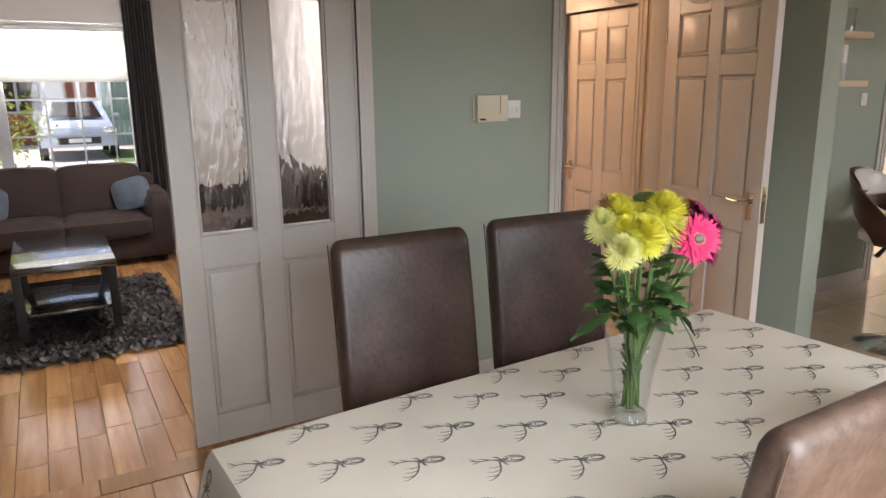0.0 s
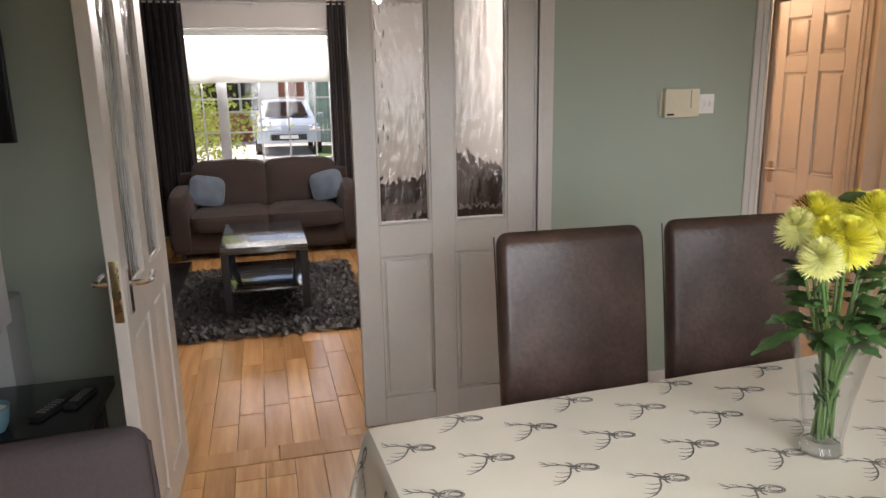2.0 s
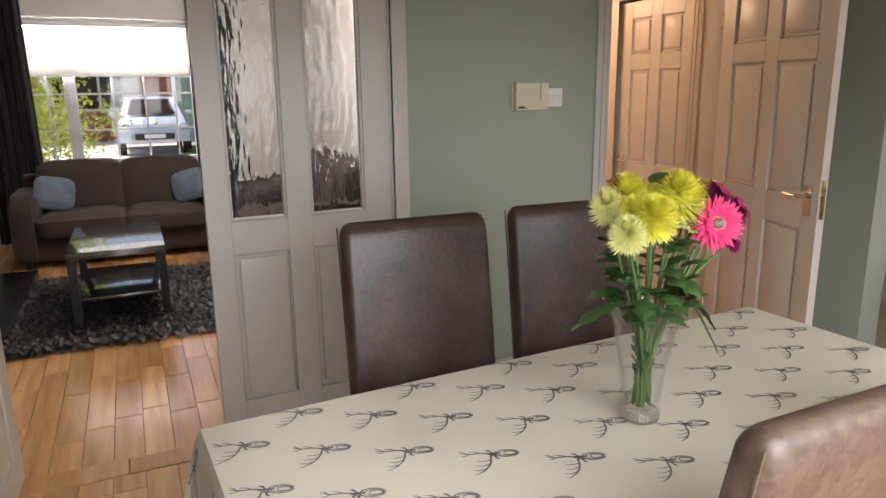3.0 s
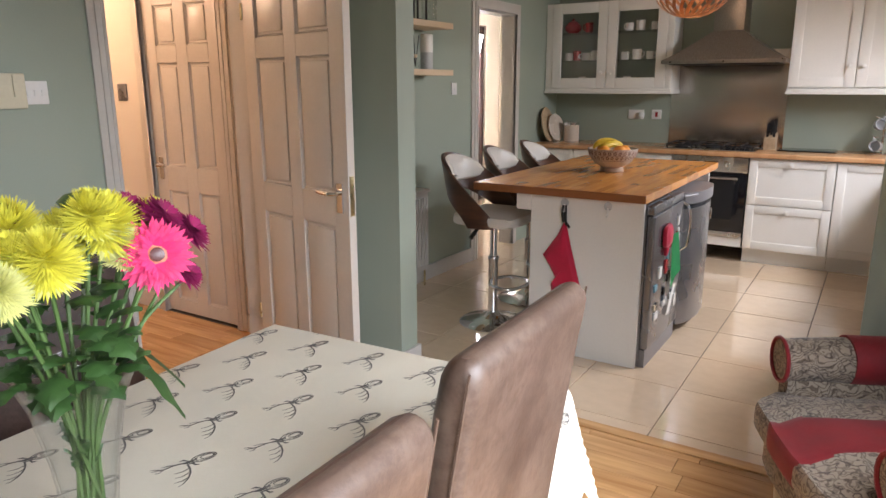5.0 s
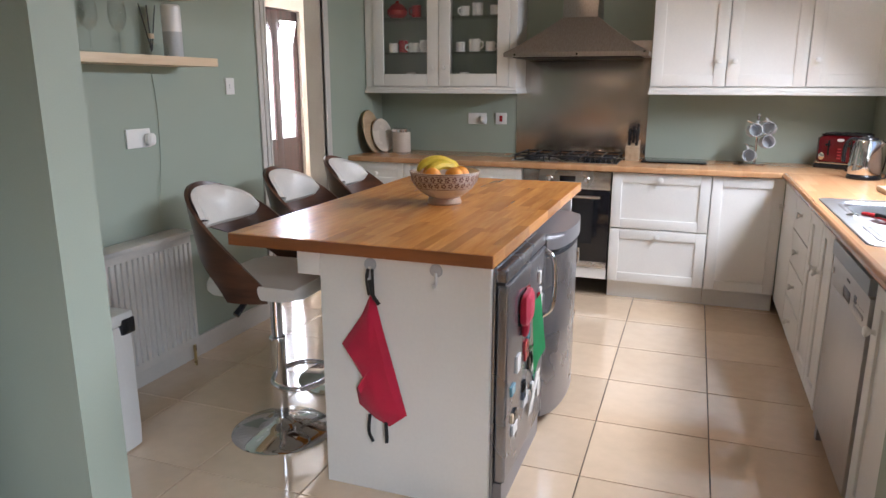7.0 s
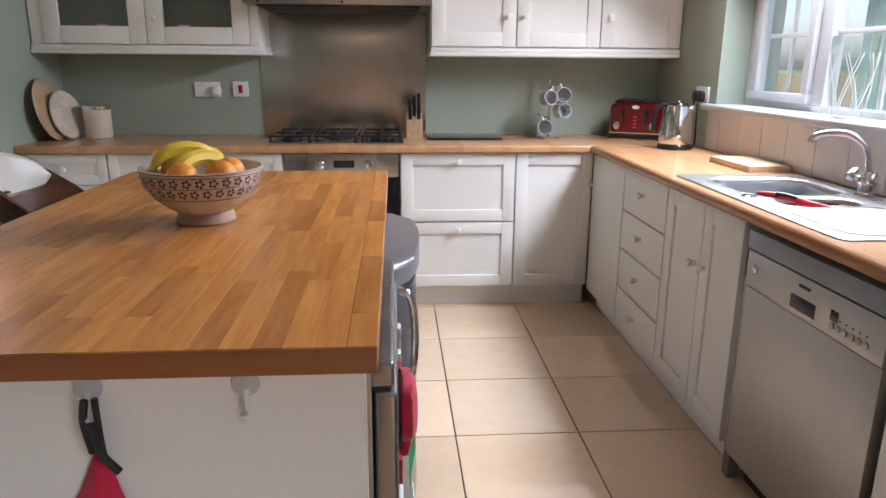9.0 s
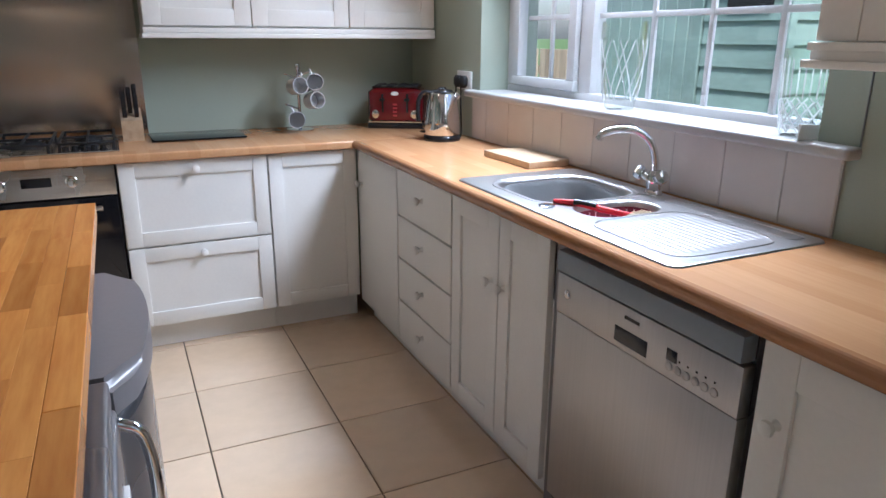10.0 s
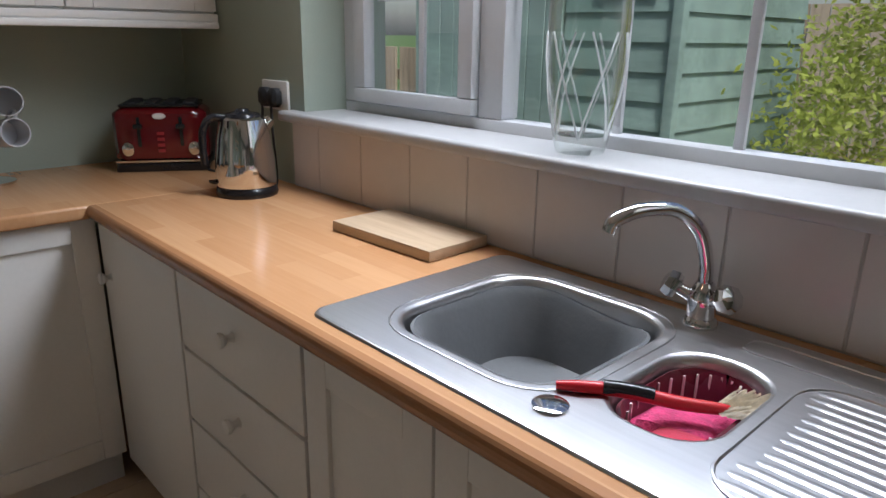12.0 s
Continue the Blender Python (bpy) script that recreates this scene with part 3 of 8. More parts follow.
skirt(sk, 3.93, SP - 0.016, 5.97, SP - 0.016)
skirt(sk, 1.86, SP - 0.016, 2.83, SP - 0.016)
skirt(sk, -1.5, SP - 0.016, 0.05, SP - 0.016)
skirt(sk, PX0 - 0.016, 2.484, PX0 - 0.016, SP)
skirt(sk, PX0 - 0.016, 2.484, PX1 + 0.016, 2.484)
skirt(sk, PX1, 2.50, PX1, SP)
skirt(sk, 3.784, 4.47, 3.784, 6.6)
skirt(sk, 3.784, SPB, 3.784, 3.63)
skirt(sk, PX0 - 0.016, WINY, PX0 - 0.016, 0.566)
skirt(sk, PX0 - 0.016, 0.55, PX1 + 0.016, 0.55)
solid("baseboard", sk, M["gloss_white"], "white gloss painted skirting boards", "baseboard")


def architrave(name, plane, axis, a, b, top, out, material=M["gloss_white"], w=0.072, t=0.018):
    """Moulded trim round an opening a..b; axis x or y, set on plane, proud by t towards out."""
    bm = bm_new()
    for k, (ww, tt) in enumerate(((w, t * 0.65), (w * 0.55, t), (w * 0.2, t * 1.25))):
        p0, p1 = sorted((plane, plane + out * tt))
        for lo, hi, z0, z1 in ((a - ww, a, 0, top), (b, b + ww, 0, top), (a - ww, b + ww, top, top + ww)):
            if axis == "x":
                box(bm, lo, p0, z0, hi, p1, z1, 0.003)
            else:
                box(bm, p0, lo, z0, p1, hi, z1, 0.003)
    return solid(name, bm, material, "white gloss moulded door trim", "door trim")


def lining(name, axis, lo, hi, p0, p1, top):
    bm = bm_new()
    t = 0.022
    for a, b, z0, z1 in ((lo, lo + t, 0, top), (hi - t, hi, 0, top), (lo + t, hi - t, top - t, top)):
        if axis == "x":
            box(bm, a, p0 - 0.002, z0, b, p1 + 0.002, z1)
        else:
            box(bm, p0 - 0.002, a, z0, p1 + 0.002, b, z1)
    return solid(name, bm, M["gloss_white"], "white gloss painted door lining", "door frame")


architrave("trim_double_doors", SP, "x", 0.15, 1.76, 2.01, -1)
architrave("trim_hall_opening", SP, "x", 2.91, 3.69, 2.01, -1)
architrave("trim_kitchen_doorway", SP, "x", 6.05, 6.72, 2.02, -1, w=0.085, t=0.022)
architrave("trim_cupboard", 3.80, "y", 3.71, 4.39, 2.01, -1, M["door_paint"])
lining("door_lining_double", "x", 0.14, 1.77, SP, SPB, 2.02)
lining("door_lining_hall", "x", 2.90, 3.70, SP, SPB, 2.02)
lining("door_lining_kitchen", "x", 6.03, 6.74, SP, SPB, 2.03)

# ---- doors ----


def lever(parent, at, out, towards, material):
    """Lever handle with its back plate: at is the spindle on the face."""
    at, o, d = Vector(at), Vector(out), Vector(towards)
    up = Vector((0, 0, 1))
    bm = bm_new()
    pl = [at + d * a + up * b for a, b in ((-0.02, -0.09), (0.02, -0.09), (0.02, 0.045), (-0.02, 0.045))]
    lo = [bm.verts.new(p) for p in pl]
    hi = [bm.verts.new(p + o * 0.007) for p in pl]
    bm.faces.new(lo), bm.faces.new(list(reversed(hi)))
    for i in range(4):
        bm.faces.new((lo[i], lo[(i + 1) % 4], hi[(i + 1) % 4], hi[i]))
    tube(bm, curve_pts([at, at + o * 0.04, at + o * 0.055 + d * 0.02, at + o * 0.055 + d * 0.06, at + o * 0.052 + d * 0.105 + up * 0.004], 5), 0.0095, 8)
    return part("handle", bm, material, parent, "chrome lever handle")


def leaf_door(name, w, h, label, panels, glazed, material, m, lock=True, keys=""):
    """Panelled door leaf, hinge side at local x 0, thickness along y, put at m."""
    t = 0.04
    ob = thing(name, (0, 0, 0), label, "door", keys, "structure")
    BASE.pop(ob.name)
    cols = sorted({(p[0], p[1]) for p in panels})
    edges = [0] + [v for c in cols for v in c] + [w]
    for a, b in zip(edges[::2], edges[1::2]):
        part("stile", boxed(a, -t / 2, 0, b, t / 2, h, 0.002, 1), material, ob)
    for c in cols:
        zs = [0] + [v for p in sorted(q for q in panels if (q[0], q[1]) == c) for v in (p[2], p[3])] + [h]
        for a, b in zip(zs[::2], zs[1::2]):
            part("rail", boxed(c[0], -t / 2 + 0.0004, a, c[1], t / 2 - 0.0004, b, 0.0015, 1), material, ob)
    for a, b, c, d in panels:
        if (a, b, c, d) in glazed:
            bd = bm_new()
            for s in (-1, 1):
                y0, y1 = sorted((s * 0.006, s * 0.016))
                for q in ((a, c, a + 0.012, d), (b - 0.012, c, b, d), (a + 0.012, c, b - 0.012, c + 0.012), (a + 0.012, d - 0.012, b - 0.012, d)):
                    box(bd, q[0], y0, q[1], q[2], y1, q[3], 0.003, 1)
            part("glazing_bead", bd, material, ob)
            g = part("pane", boxed(a, -0.002, c, b, 0.002, d), M["rippled"], ob, "rippled obscure glass pane")
            g.visible_shadow = False
        else:
            pb = boxed(a, -0.007, c, b, 0.007, d)
            box(pb, a + 0.022, -0.0155, c + 0.022, b - 0.022, 0.0155, d - 0.022, 0.009, 2)
            bev = 0.011
            for q in ((a, c, a + bev, d), (b - bev, c, b, d), (a, c, b, c + bev), (a, d - bev, b, d)):
                box(pb, q[0], -0.013, q[1], q[2], 0.013, q[3], 0.005, 1)
            part("panel", pb, material, ob)
    if lock:
        z = 0.948
        for s in (-1, 1):
            lever(ob, (w - 0.06, s * t / 2, z), (0, s, 0), (-1, 0, 0), M["chrome"])
        part("lock_plate", boxed(w - 0.001, -0.012, z - 0.10, w + 0.0015, 0.012, z + 0.08, 0.0005), M["brass"], ob, "worn brass lock plate")
    hb = bm_new()
    for z in (0.22, 1.78):
        lathe(hb, [(0.006, z - 0.04), (0.006, z + 0.04)], (-0.004, -t / 2 - 0.003, 0), 8)
    part("hinge", hb, M["brass"], ob)
    ob.matrix_basis = m
    return ob


def six(w):
    s, mid = 0.105, 0.095
    a, b, c, d = s, (w - mid) / 2, (w + mid) / 2, w - s
    return [(x0, x1, z0, z1) for x0, x1 in ((a, b), (c, d)) for z0, z1 in ((0.085, 0.79), (0.94, 1.553), (1.652, 1.88))]


GL = [(0.125, 0.368, 0.13, 0.785), (0.472, 0.705, 0.13, 0.785), (0.125, 0.368, 0.922, 1.88), (0.472, 0.705, 0.922, 1.88)]
GZ = GL[2:]
leaf_door("door_glazed_closed", 0.80, 1.985, "closed white door leaf with two rippled glass panes", GL, GZ, M["gloss_white"], pose(1.75, SP + 0.022, 0.012, 0, 0, 180), False)
leaf_door("door_glazed_open", 0.79, 1.985, "open white glazed door leaf with brass lock and lever", GL, GZ, M["gloss_white"], pose(0.174, SP - 0.02, 0.012, 0, 0, -91.0))
leaf_door("door_hall_open", 0.815, 1.985, "open white six panel door beside the wall end", six(0.815), [], M["door_paint"], pose(3.665, SP - 0.022, 0.012, 0, 0, -102.3))
leaf_door("door_cupboard", 0.676, 1.985, "closed white six panel door in the hall", six(0.676), [], M["door_paint"], pose(3.832, 3.712, 0.012, 0, 0, 90))

# dark glazed outer door in the porch
od = thing("door_outer", (8.52, 4.90, 0), "dark mahogany outer door with two arched frosted panes", "door", kind="structure")
bm = bm_new()
for a, b in ((8.105, 8.20), (8.465, 8.575), (8.84, 8.935)):
    box(bm, a, 4.89, 0.01, b, 4.935, 2.135, 0.004)
PANES = ((8.20, 8.465), (8.575, 8.84))
for c, d in ((0.01, 0.88), (2.02, 2.135)):
    for a, b in PANES:
        box(bm, a, 4.892, c, b, 4.933, d)
for a, b in PANES:
    xc, r = (a + b) / 2, (b - a) / 2
    for i in range(12):
        u0, u1 = a + (b - a) * i / 12, a + (b - a) * (i + 1) / 12
        um = (u0 + u1) / 2
        box(bm, u0, 4.892, 1.88 + 0.12 * math.sqrt(max(0, 1 - ((um - xc) / r) ** 2)), u1, 4.933, 2.03)
part("leaf_frame", bm, M["mahogany"], od)
for a, b in PANES:
    g = part("pane", boxed(a, 4.91, 0.88, b, 4.914, 2.03), M["frosted"], od, "frosted pane with daylight behind")
    g.visible_shadow = False

# ---- floors ----
solid("floor_base", boxed(-1.65, WINY - 0.3, -0.12, 9.4, 8.6, -0.012), M["grout"], "dark screed under the flooring", "floor", smooth=False)

# ---- kitchen units ----


def knob(parent, at, n):
    m = facing(at, n) @ pose(0, 0, 0, 90, 0, 0)
    bm = lathe(bm_new(), [(0.012, 0), (0.008, 0.004), (0.007, 0.012), (0.013, 0.018), (0.0165, 0.024), (0.015, 0.030), (0.008, 0.033)], n=14)
    return part("knob", moved(bm, m), M["cabinet"], parent, "round painted wooden knob")


def shaker(parent, name, origin, n, w, h, knob_at=None, rail=0.075, gap=0.002):
    """Framed front: origin is its lower left corner seen from the front."""
    t = 0.020
    g = gap
    m = facing(origin, n)
    ob = part(name, moved(boxed(rail - 0.004, -t + 0.009, rail - 0.004, w - rail + 0.004, -0.001, h - rail + 0.004), m), M["cabinet"], parent)
    for x0, x1 in ((g, rail), (w - rail, w - g)):
        part("stile", moved(boxed(x0, -t, g, x1, 0, h - g, 0.0025), m), M["cabinet"], ob)
    for z0, z1 in ((g, rail), (h - rail, h - g)):
        part("rail", moved(boxed(rail, -t, z0, w - rail, 0, z1, 0.0025), m), M["cabinet"], ob)
    if knob_at:
        k = m @ Vector((knob_at[0], -t, knob_at[1]))
        knob(ob, k, n)
    return ob


def slab(parent, name, origin, n, w, h, knob_at=None):
    m = facing(origin, n)
    ob = part(name, moved(boxed(0.002, -0.02, 0.002, w - 0.002, 0, h - 0.002, 0.003), m), M["cabinet"], parent)
    if knob_at:
        knob(ob, m @ Vector((knob_at[0], -0.02, knob_at[1])), n)
    return ob


BX = 7.10      # carcass front of the hob run
BY = 0.38      # carcass front of the sink run
NX, NY = (-1, 0, 0), (0, 1, 0)


def base_x(label, y0, y1):
    ob = thing("base_cabinet", ((BX + HOBX) / 2, (y0 + y1) / 2, 0), label, "cabinet", "kitchen base units")
    part("body", boxed(BX, y0, 0.12, HOBX - 0.01, y1, 0.862), M["cabinet"], ob)
    part("plinth", boxed(BX + 0.05, y0, 0.0, BX + 0.066, y1, 0.12), M["cabinet"], ob)
    return ob


def base_y(label, x0, x1, body=True):
    ob = thing("base_cabinet", ((x0 + x1) / 2, BY / 2, 0), label, "cabinet", "kitchen base units")
    if body:
        part("body", boxed(x0, WINY + 0.01, 0.10, x1, BY, 0.862 if x0 > 6.04 or x1 < 5.0 else 0.68), M["cabinet"], ob)
    part("plinth", boxed(x0, BY - 0.066, 0.0, x1, BY - 0.05, 0.10), M["cabinet"], ob)
    return ob


c = base_x("white two drawer kitchen unit beside the oven", 0.818, 1.432)
shaker(c, "drawer", (BX, 1.430, 0.492), NX, 0.610, 0.368, (0.305, 0.328), 0.064)
shaker(c, "drawer", (BX, 1.430, 0.125), NX, 0.610, 0.362, (0.305, 0.322), 0.064)
c = base_x("white corner kitchen unit with a framed door", 0.40, 0.816)
shaker(c, "door", (BX, 0.816, 0.125), NX, 0.414, 0.735, None, 0.064)
for a, b in ((2.04, 2.47), (2.475, 2.92), (2.925, 3.35)):
    c = base_x("white kitchen unit with a drawer over a door", a, b)
    shaker(c, "drawer", (BX, b, 0.70), NX, b - a, 0.16, ((b - a) / 2, 0.08), 0.05)
    shaker(c, "door", (BX, b, 0.125), NX, b - a, 0.57, (0.05, 0.5), 0.08)

c = base_y("white corner kitchen unit with a narrow door", 6.565, 7.09)
slab(c, "door", (7.075, BY, 0.105), NY, 0.505, 0.755, (0.06, 0.60))
c = base_y("white four drawer kitchen unit", 6.05, 6.563)
for z0, z1 in ((0.664, 0.858), (0.480, 0.660), (0.291, 0.476), (0.105, 0.287)):
    slab(c, "drawer", (6.562, BY, z0), NY, 0.51, z1 - z0, (0.255, (z1 - z0) * 0.56))
c = base_y("white two door unit under the sink", 5.442, 6.046)
shaker(c, "door", (6.045, BY, 0.105), NY, 0.325, 0.755, (0.285, 0.53), 0.065)
shaker(c, "door", (5.718, BY, 0.105), NY, 0.272, 0.755, (0.035, 0.53), 0.065)
c = base_y("white kitchen unit beside the dishwasher", 3.94, 4.765)
shaker(c, "door", (4.763, BY, 0.105), NY, 0.42, 0.755, (0.05, 0.6), 0.075)
shaker(c, "door", (4.34, BY, 0.105), NY, 0.40, 0.755, (0.35, 0.6), 0.075)

# worktops, cut out for the sink
def rolled(bm, x0, y0, x1, y1):
    return box(bm, x0, y0, 0.863, x1, y1, 0.901, 0.009, 3)


wt = thing("worktop_hob_run", (7.36, 1.6, 0.863), "pale beech laminate worktop along the hob wall", "worktop")
part("slab", rolled(bm_new(), 7.052, WINY, HOBX, SP - 0.002), M["worktop"], wt)
wt2 = thing("worktop_sink_run", (5.5, 0.14, 0.863), "pale beech laminate worktop under the window", "worktop")
bm = bm_new()
for q in ((6.0, WINY, 7.050, 0.404), (3.94, WINY, 5.06, 0.404), (5.06, 0.345, 6.0, 0.404), (5.06, WINY, 6.0, -0.075)):
    box(bm, q[0], q[1], 0.863, q[2], q[3], 0.901)
bmesh.ops.remove_doubles(bm, verts=bm.verts, dist=0.0005)
part("slab", bm, M["worktop"], wt2)
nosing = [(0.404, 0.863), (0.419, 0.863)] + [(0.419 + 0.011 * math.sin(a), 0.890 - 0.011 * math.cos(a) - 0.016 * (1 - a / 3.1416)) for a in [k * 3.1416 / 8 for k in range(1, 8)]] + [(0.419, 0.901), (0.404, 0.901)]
# rounded nosing, its shade painted in by the darker laminate tones
part("front_edge", skin(bm_new(), [[Vector((x, y, z)) for y, z in nosing] for x in (3.94, 7.052)]), M["worktop_edge_shaded"], wt2, smooth=False)

# wall cabinets
WX = 7.39


def wall_unit(label, y0, y1, z0=1.40, z1=2.16):
    ob = thing("wall_cabinet", ((WX + HOBX) / 2, (y0 + y1) / 2, z0), label, "cabinet", "kitchen wall units")
    part("body", boxed(WX, y0, z0, HOBX - 0.002, y1, z1), M["cabinet"], ob)
    return ob


for a, b, kx in ((0.789, 1.253, 0.42), (0.322, 0.787, 0.045), (-0.135, 0.320, 0.40)):
    c = wall_unit("white framed wall cabinet above the worktop", a, b)
    shaker(c, "door", (WX, b, 1.405), NX, b - a, 0.75, (kx if b - a > 0.46 else 0.05, 0.16), 0.075)


def moulding(name, path, z0, label):
    """Pelmet along a straight run: stepped profile."""
    (x0, y0), (x1, y1) = path
    bm = boxed(x0, y0, z0 + 0.024, x1, y1, z0 + 0.046, 0.003)
    box(bm, x0 - 0.006, y0 - (0.006 if y0 > 0 else 0), z0, x1, y1 + 0.006, z0 + 0.020, 0.006)
    box(bm, x0 + 0.004, y0, z0 + 0.018, x1, y1, z0 + 0.026)
    ob = solid(name, bm, M["cabinet"], label, "pelmet", "thing")
    return ob


moulding("pelmet", ((WX - 0.026, -0.135), (HOBX - 0.003, 1.257)), 1.353, "white pelmet under the framed wall cabinets")
moulding("pelmet", ((WX - 0.026, 2.165), (HOBX - 0.003, 3.352)), 1.353, "white pelmet under the glazed wall cabinet")

# glazed cabinet
gc = thing("glazed_cabinet", (7.53, 2.75, 1.40), "white glazed wall cabinet full of china", "cabinet", "kitchen wall units")
bm = bm_new()
for q in ((WX, 2.223, 1.40, HOBX - 0.003, 2.241, 2.16), (WX, 3.33, 1.40, HOBX - 0.003, 3.352, 2.16), (WX, 2.241, 1.40, HOBX - 0.003, 3.33, 1.418), (WX, 2.241, 2.142, HOBX - 0.003, 3.33, 2.16), (WX, 2.75, 1.418, HOBX - 0.02, 2.768, 2.142)):
    box(bm, *q)
part("body", bm, M["cabinet"], gc)
part("back_panel", boxed(HOBX - 0.02, 2.241, 1.418, HOBX - 0.004, 3.33, 2.142), M["sage"], gc, "sage green back panel")
part("end_panel", boxed(WX - 0.012, 3.290, 1.40, WX - 0.002, 3.352, 2.16, 0.002), M["cabinet"], gc)
part("end_panel", boxed(WX - 0.012, 2.172, 1.40, HOBX - 0.003, 2.2225, 2.16, 0.002), M["cabinet"], gc)
for k, (a, b) in enumerate(((2.760, 3.287), (2.226, 2.756))):
    bm = bm_new()
    w, h, r, t = b - a, 0.75, 0.088, 0.02
    for q in ((0, 0, r, h), (w - r, 0, w, h), (r, 0, w - r, r), (r, h - r, w - r, h)):
        box(bm, q[0] + 0.001, -t, q[1], q[2] - 0.001, 0, q[3], 0.0025)
    m = facing((WX, b, 1.405), NX)
    d = part("door", moved(bm, m), M["cabinet"], gc)
    p = part("pane", moved(boxed(r - 0.004, -0.012, r - 0.004, w - r + 0.004, -0.008, h - r + 0.004), m), M["clear"], d, "clear glass pane")
    p.visible_shadow = False
    knob(d, m @ Vector((0.485 if k == 0 else 0.045, -t, 0.13)), NX)
for z in (1.645, 1.895):
    s = part("shelf", boxed(WX + 0.01, 2.243, z, HOBX - 0.022, 3.328, z + 0.006), M["drink_glass"], gc, "glass shelf")

# hood and splashback
hd = thing("cooker_hood", (7.44, 1.738, 1.60), "brushed steel chimney cooker hood", "cooker hood")
bm = bm_new()
yc = 1.738


def hood_ring(z, hw, x0, x1):
    return [Vector(p) for p in ((x0, yc - hw, z), (x1, yc - hw, z), (x1, yc + hw, z), (x0, yc + hw, z))]


rings = [hood_ring(1.600, 0.477, 7.18, HOBX - 0.004), hood_ring(1.628, 0.477, 7.18, HOBX - 0.004)]
for i in range(1, 9):
    t = i / 8
    rings.append(hood_ring(1.628 + 0.235 * t ** 1.0, 0.477 + (0.118 - 0.477) * (t ** 0.85), 7.18 + 0.21 * t, HOBX - 0.004))
skin(bm, rings)
part("canopy", bm, M["hood"], hd)
part("chimney", boxed(7.39, yc - 0.118, 1.862, HOBX - 0.004, yc + 0.118, CEIL, 0.003), M["hood"], hd)
part("filter", boxed(7.22, yc - 0.42, 1.594, HOBX - 0.05, yc + 0.42, 1.5995), M["black_matt"], hd, "dark grease filter")
for dy in (-0.02, 0.40):
    part("button", moved(lathe(bm_new(), [(0.007, 0), (0.006, 0.004)], n=10), facing((7.1795, yc + dy, 1.614), NX) @ pose(0, 0, 0, 90, 0, 0)), M["black"], hd)
sp = thing("splashback", (7.676, 1.75, 0.905), "brushed stainless steel splashback behind the hob", "splashback")
part("sheet", boxed(HOBX - 0.006, 1.272, 0.903, HOBX - 0.001, 2.232, 1.72, 0.001), M["steel_v"], sp)

# oven and hob
ov = thing("oven", (7.35, 1.735, 0.13), "built-in oven with steel control panel and black glass door", "oven")
part("body", boxed(7.105, 1.437, 0.125, 7.62, 2.035, 0.860), M["black_matt"], ov)
part("control_panel", boxed(7.082, 1.440, 0.735, 7.104, 2.032, 0.858, 0.003), M["steel"], ov)
od_ = part("oven_door", boxed(7.080, 1.440, 0.205, 7.104, 2.032, 0.728, 0.004), M["black_gloss"], ov, "black glass oven door")
part("trim", boxed(7.078, 1.442, 0.205, 7.0835, 2.030, 0.245, 0.001), M["steel"], od_)
bm = tube(bm_new(), [(7.045, 1.50, 0.690), (7.045, 1.975, 0.690)], 0.011, 10)
for y in (1.53, 1.945):
    tube(bm, [(7.045, y, 0.690), (7.082, y, 0.690)], 0.007, 8)
part("door_handle", bm, M["steel"], od_)
for y in (1.60, 1.85):
    part("dial", moved(lathe(bm_new(), [(0.024, 0), (0.024, 0.006), (0.019, 0.010), (0.018, 0.026), (0.012, 0.028)], n=18), facing((7.082, y, 0.80), NX) @ pose(0, 0, 0, 90, 0, 0)), M["chrome"], ov)
part("display", boxed(7.0795, 1.672, 0.785, 7.083, 1.778, 0.822, 0.001), M["black_gloss"], ov, "black clock display")
part("base_rail", boxed(7.09, 1.440, 0.125, 7.104, 2.032, 0.200), M["cabinet"], ov)
hb = thing("gas_hob", (7.37, 1.78, 0.901), "steel gas hob with black cast iron pan supports", "hob")
part("tray", boxed(7.14, 1.41, 0.901, 7.61, 2.13, 0.909, 0.003), M["steel"], hb)
for y, x, r in ((1.53, 7.26, 0.034), (1.53, 7.49, 0.045), (1.77, 7.38, 0.060), (2.01, 7.26, 0.045), (2.01, 7.49, 0.034)):
    part("burner", lathe(bm_new(), [(r * 1.25, 0.909), (r * 1.25, 0.917), (r, 0.919), (r, 0.927), (r * 0.7, 0.930)], (x, y, 0), 18), M["black_matt"], hb)
for y in (1.53, 1.77, 2.01):
    ps = part("pan_support", boxed(7.17, y - 0.005, 0.935, 7.58, y + 0.005, 0.945, 0.002, 1), M["iron"], hb, "black cast iron pan support")
    for dx in (7.17, 7.375, 7.58):
        part("bar", boxed(dx - 0.006, y - 0.105, 0.934, dx + 0.006, y + 0.105, 0.944, 0.002, 1), M["iron"], ps)
    for dy in (-0.105, 0.105):
        part("bar", boxed(7.17, y + dy - 0.005, 0.935, 7.58, y + dy + 0.005, 0.945, 0.002, 1), M["iron"], ps)
    for dx in (7.17, 7.58):
        for dy in (-0.1, 0.1):
            part("foot", boxed(dx - 0.006, y + dy - 0.006, 0.909, dx + 0.006, y + dy + 0.006, 0.936), M["iron"], ps)
for i in range(5):
    part("knob", lathe(bm_new(), [(0.016, 0.909), (0.016, 0.914), (0.012, 0.916), (0.011, 0.930)], (7.165, 1.47 + i * 0.035, 0), 12), M["black"], hb)

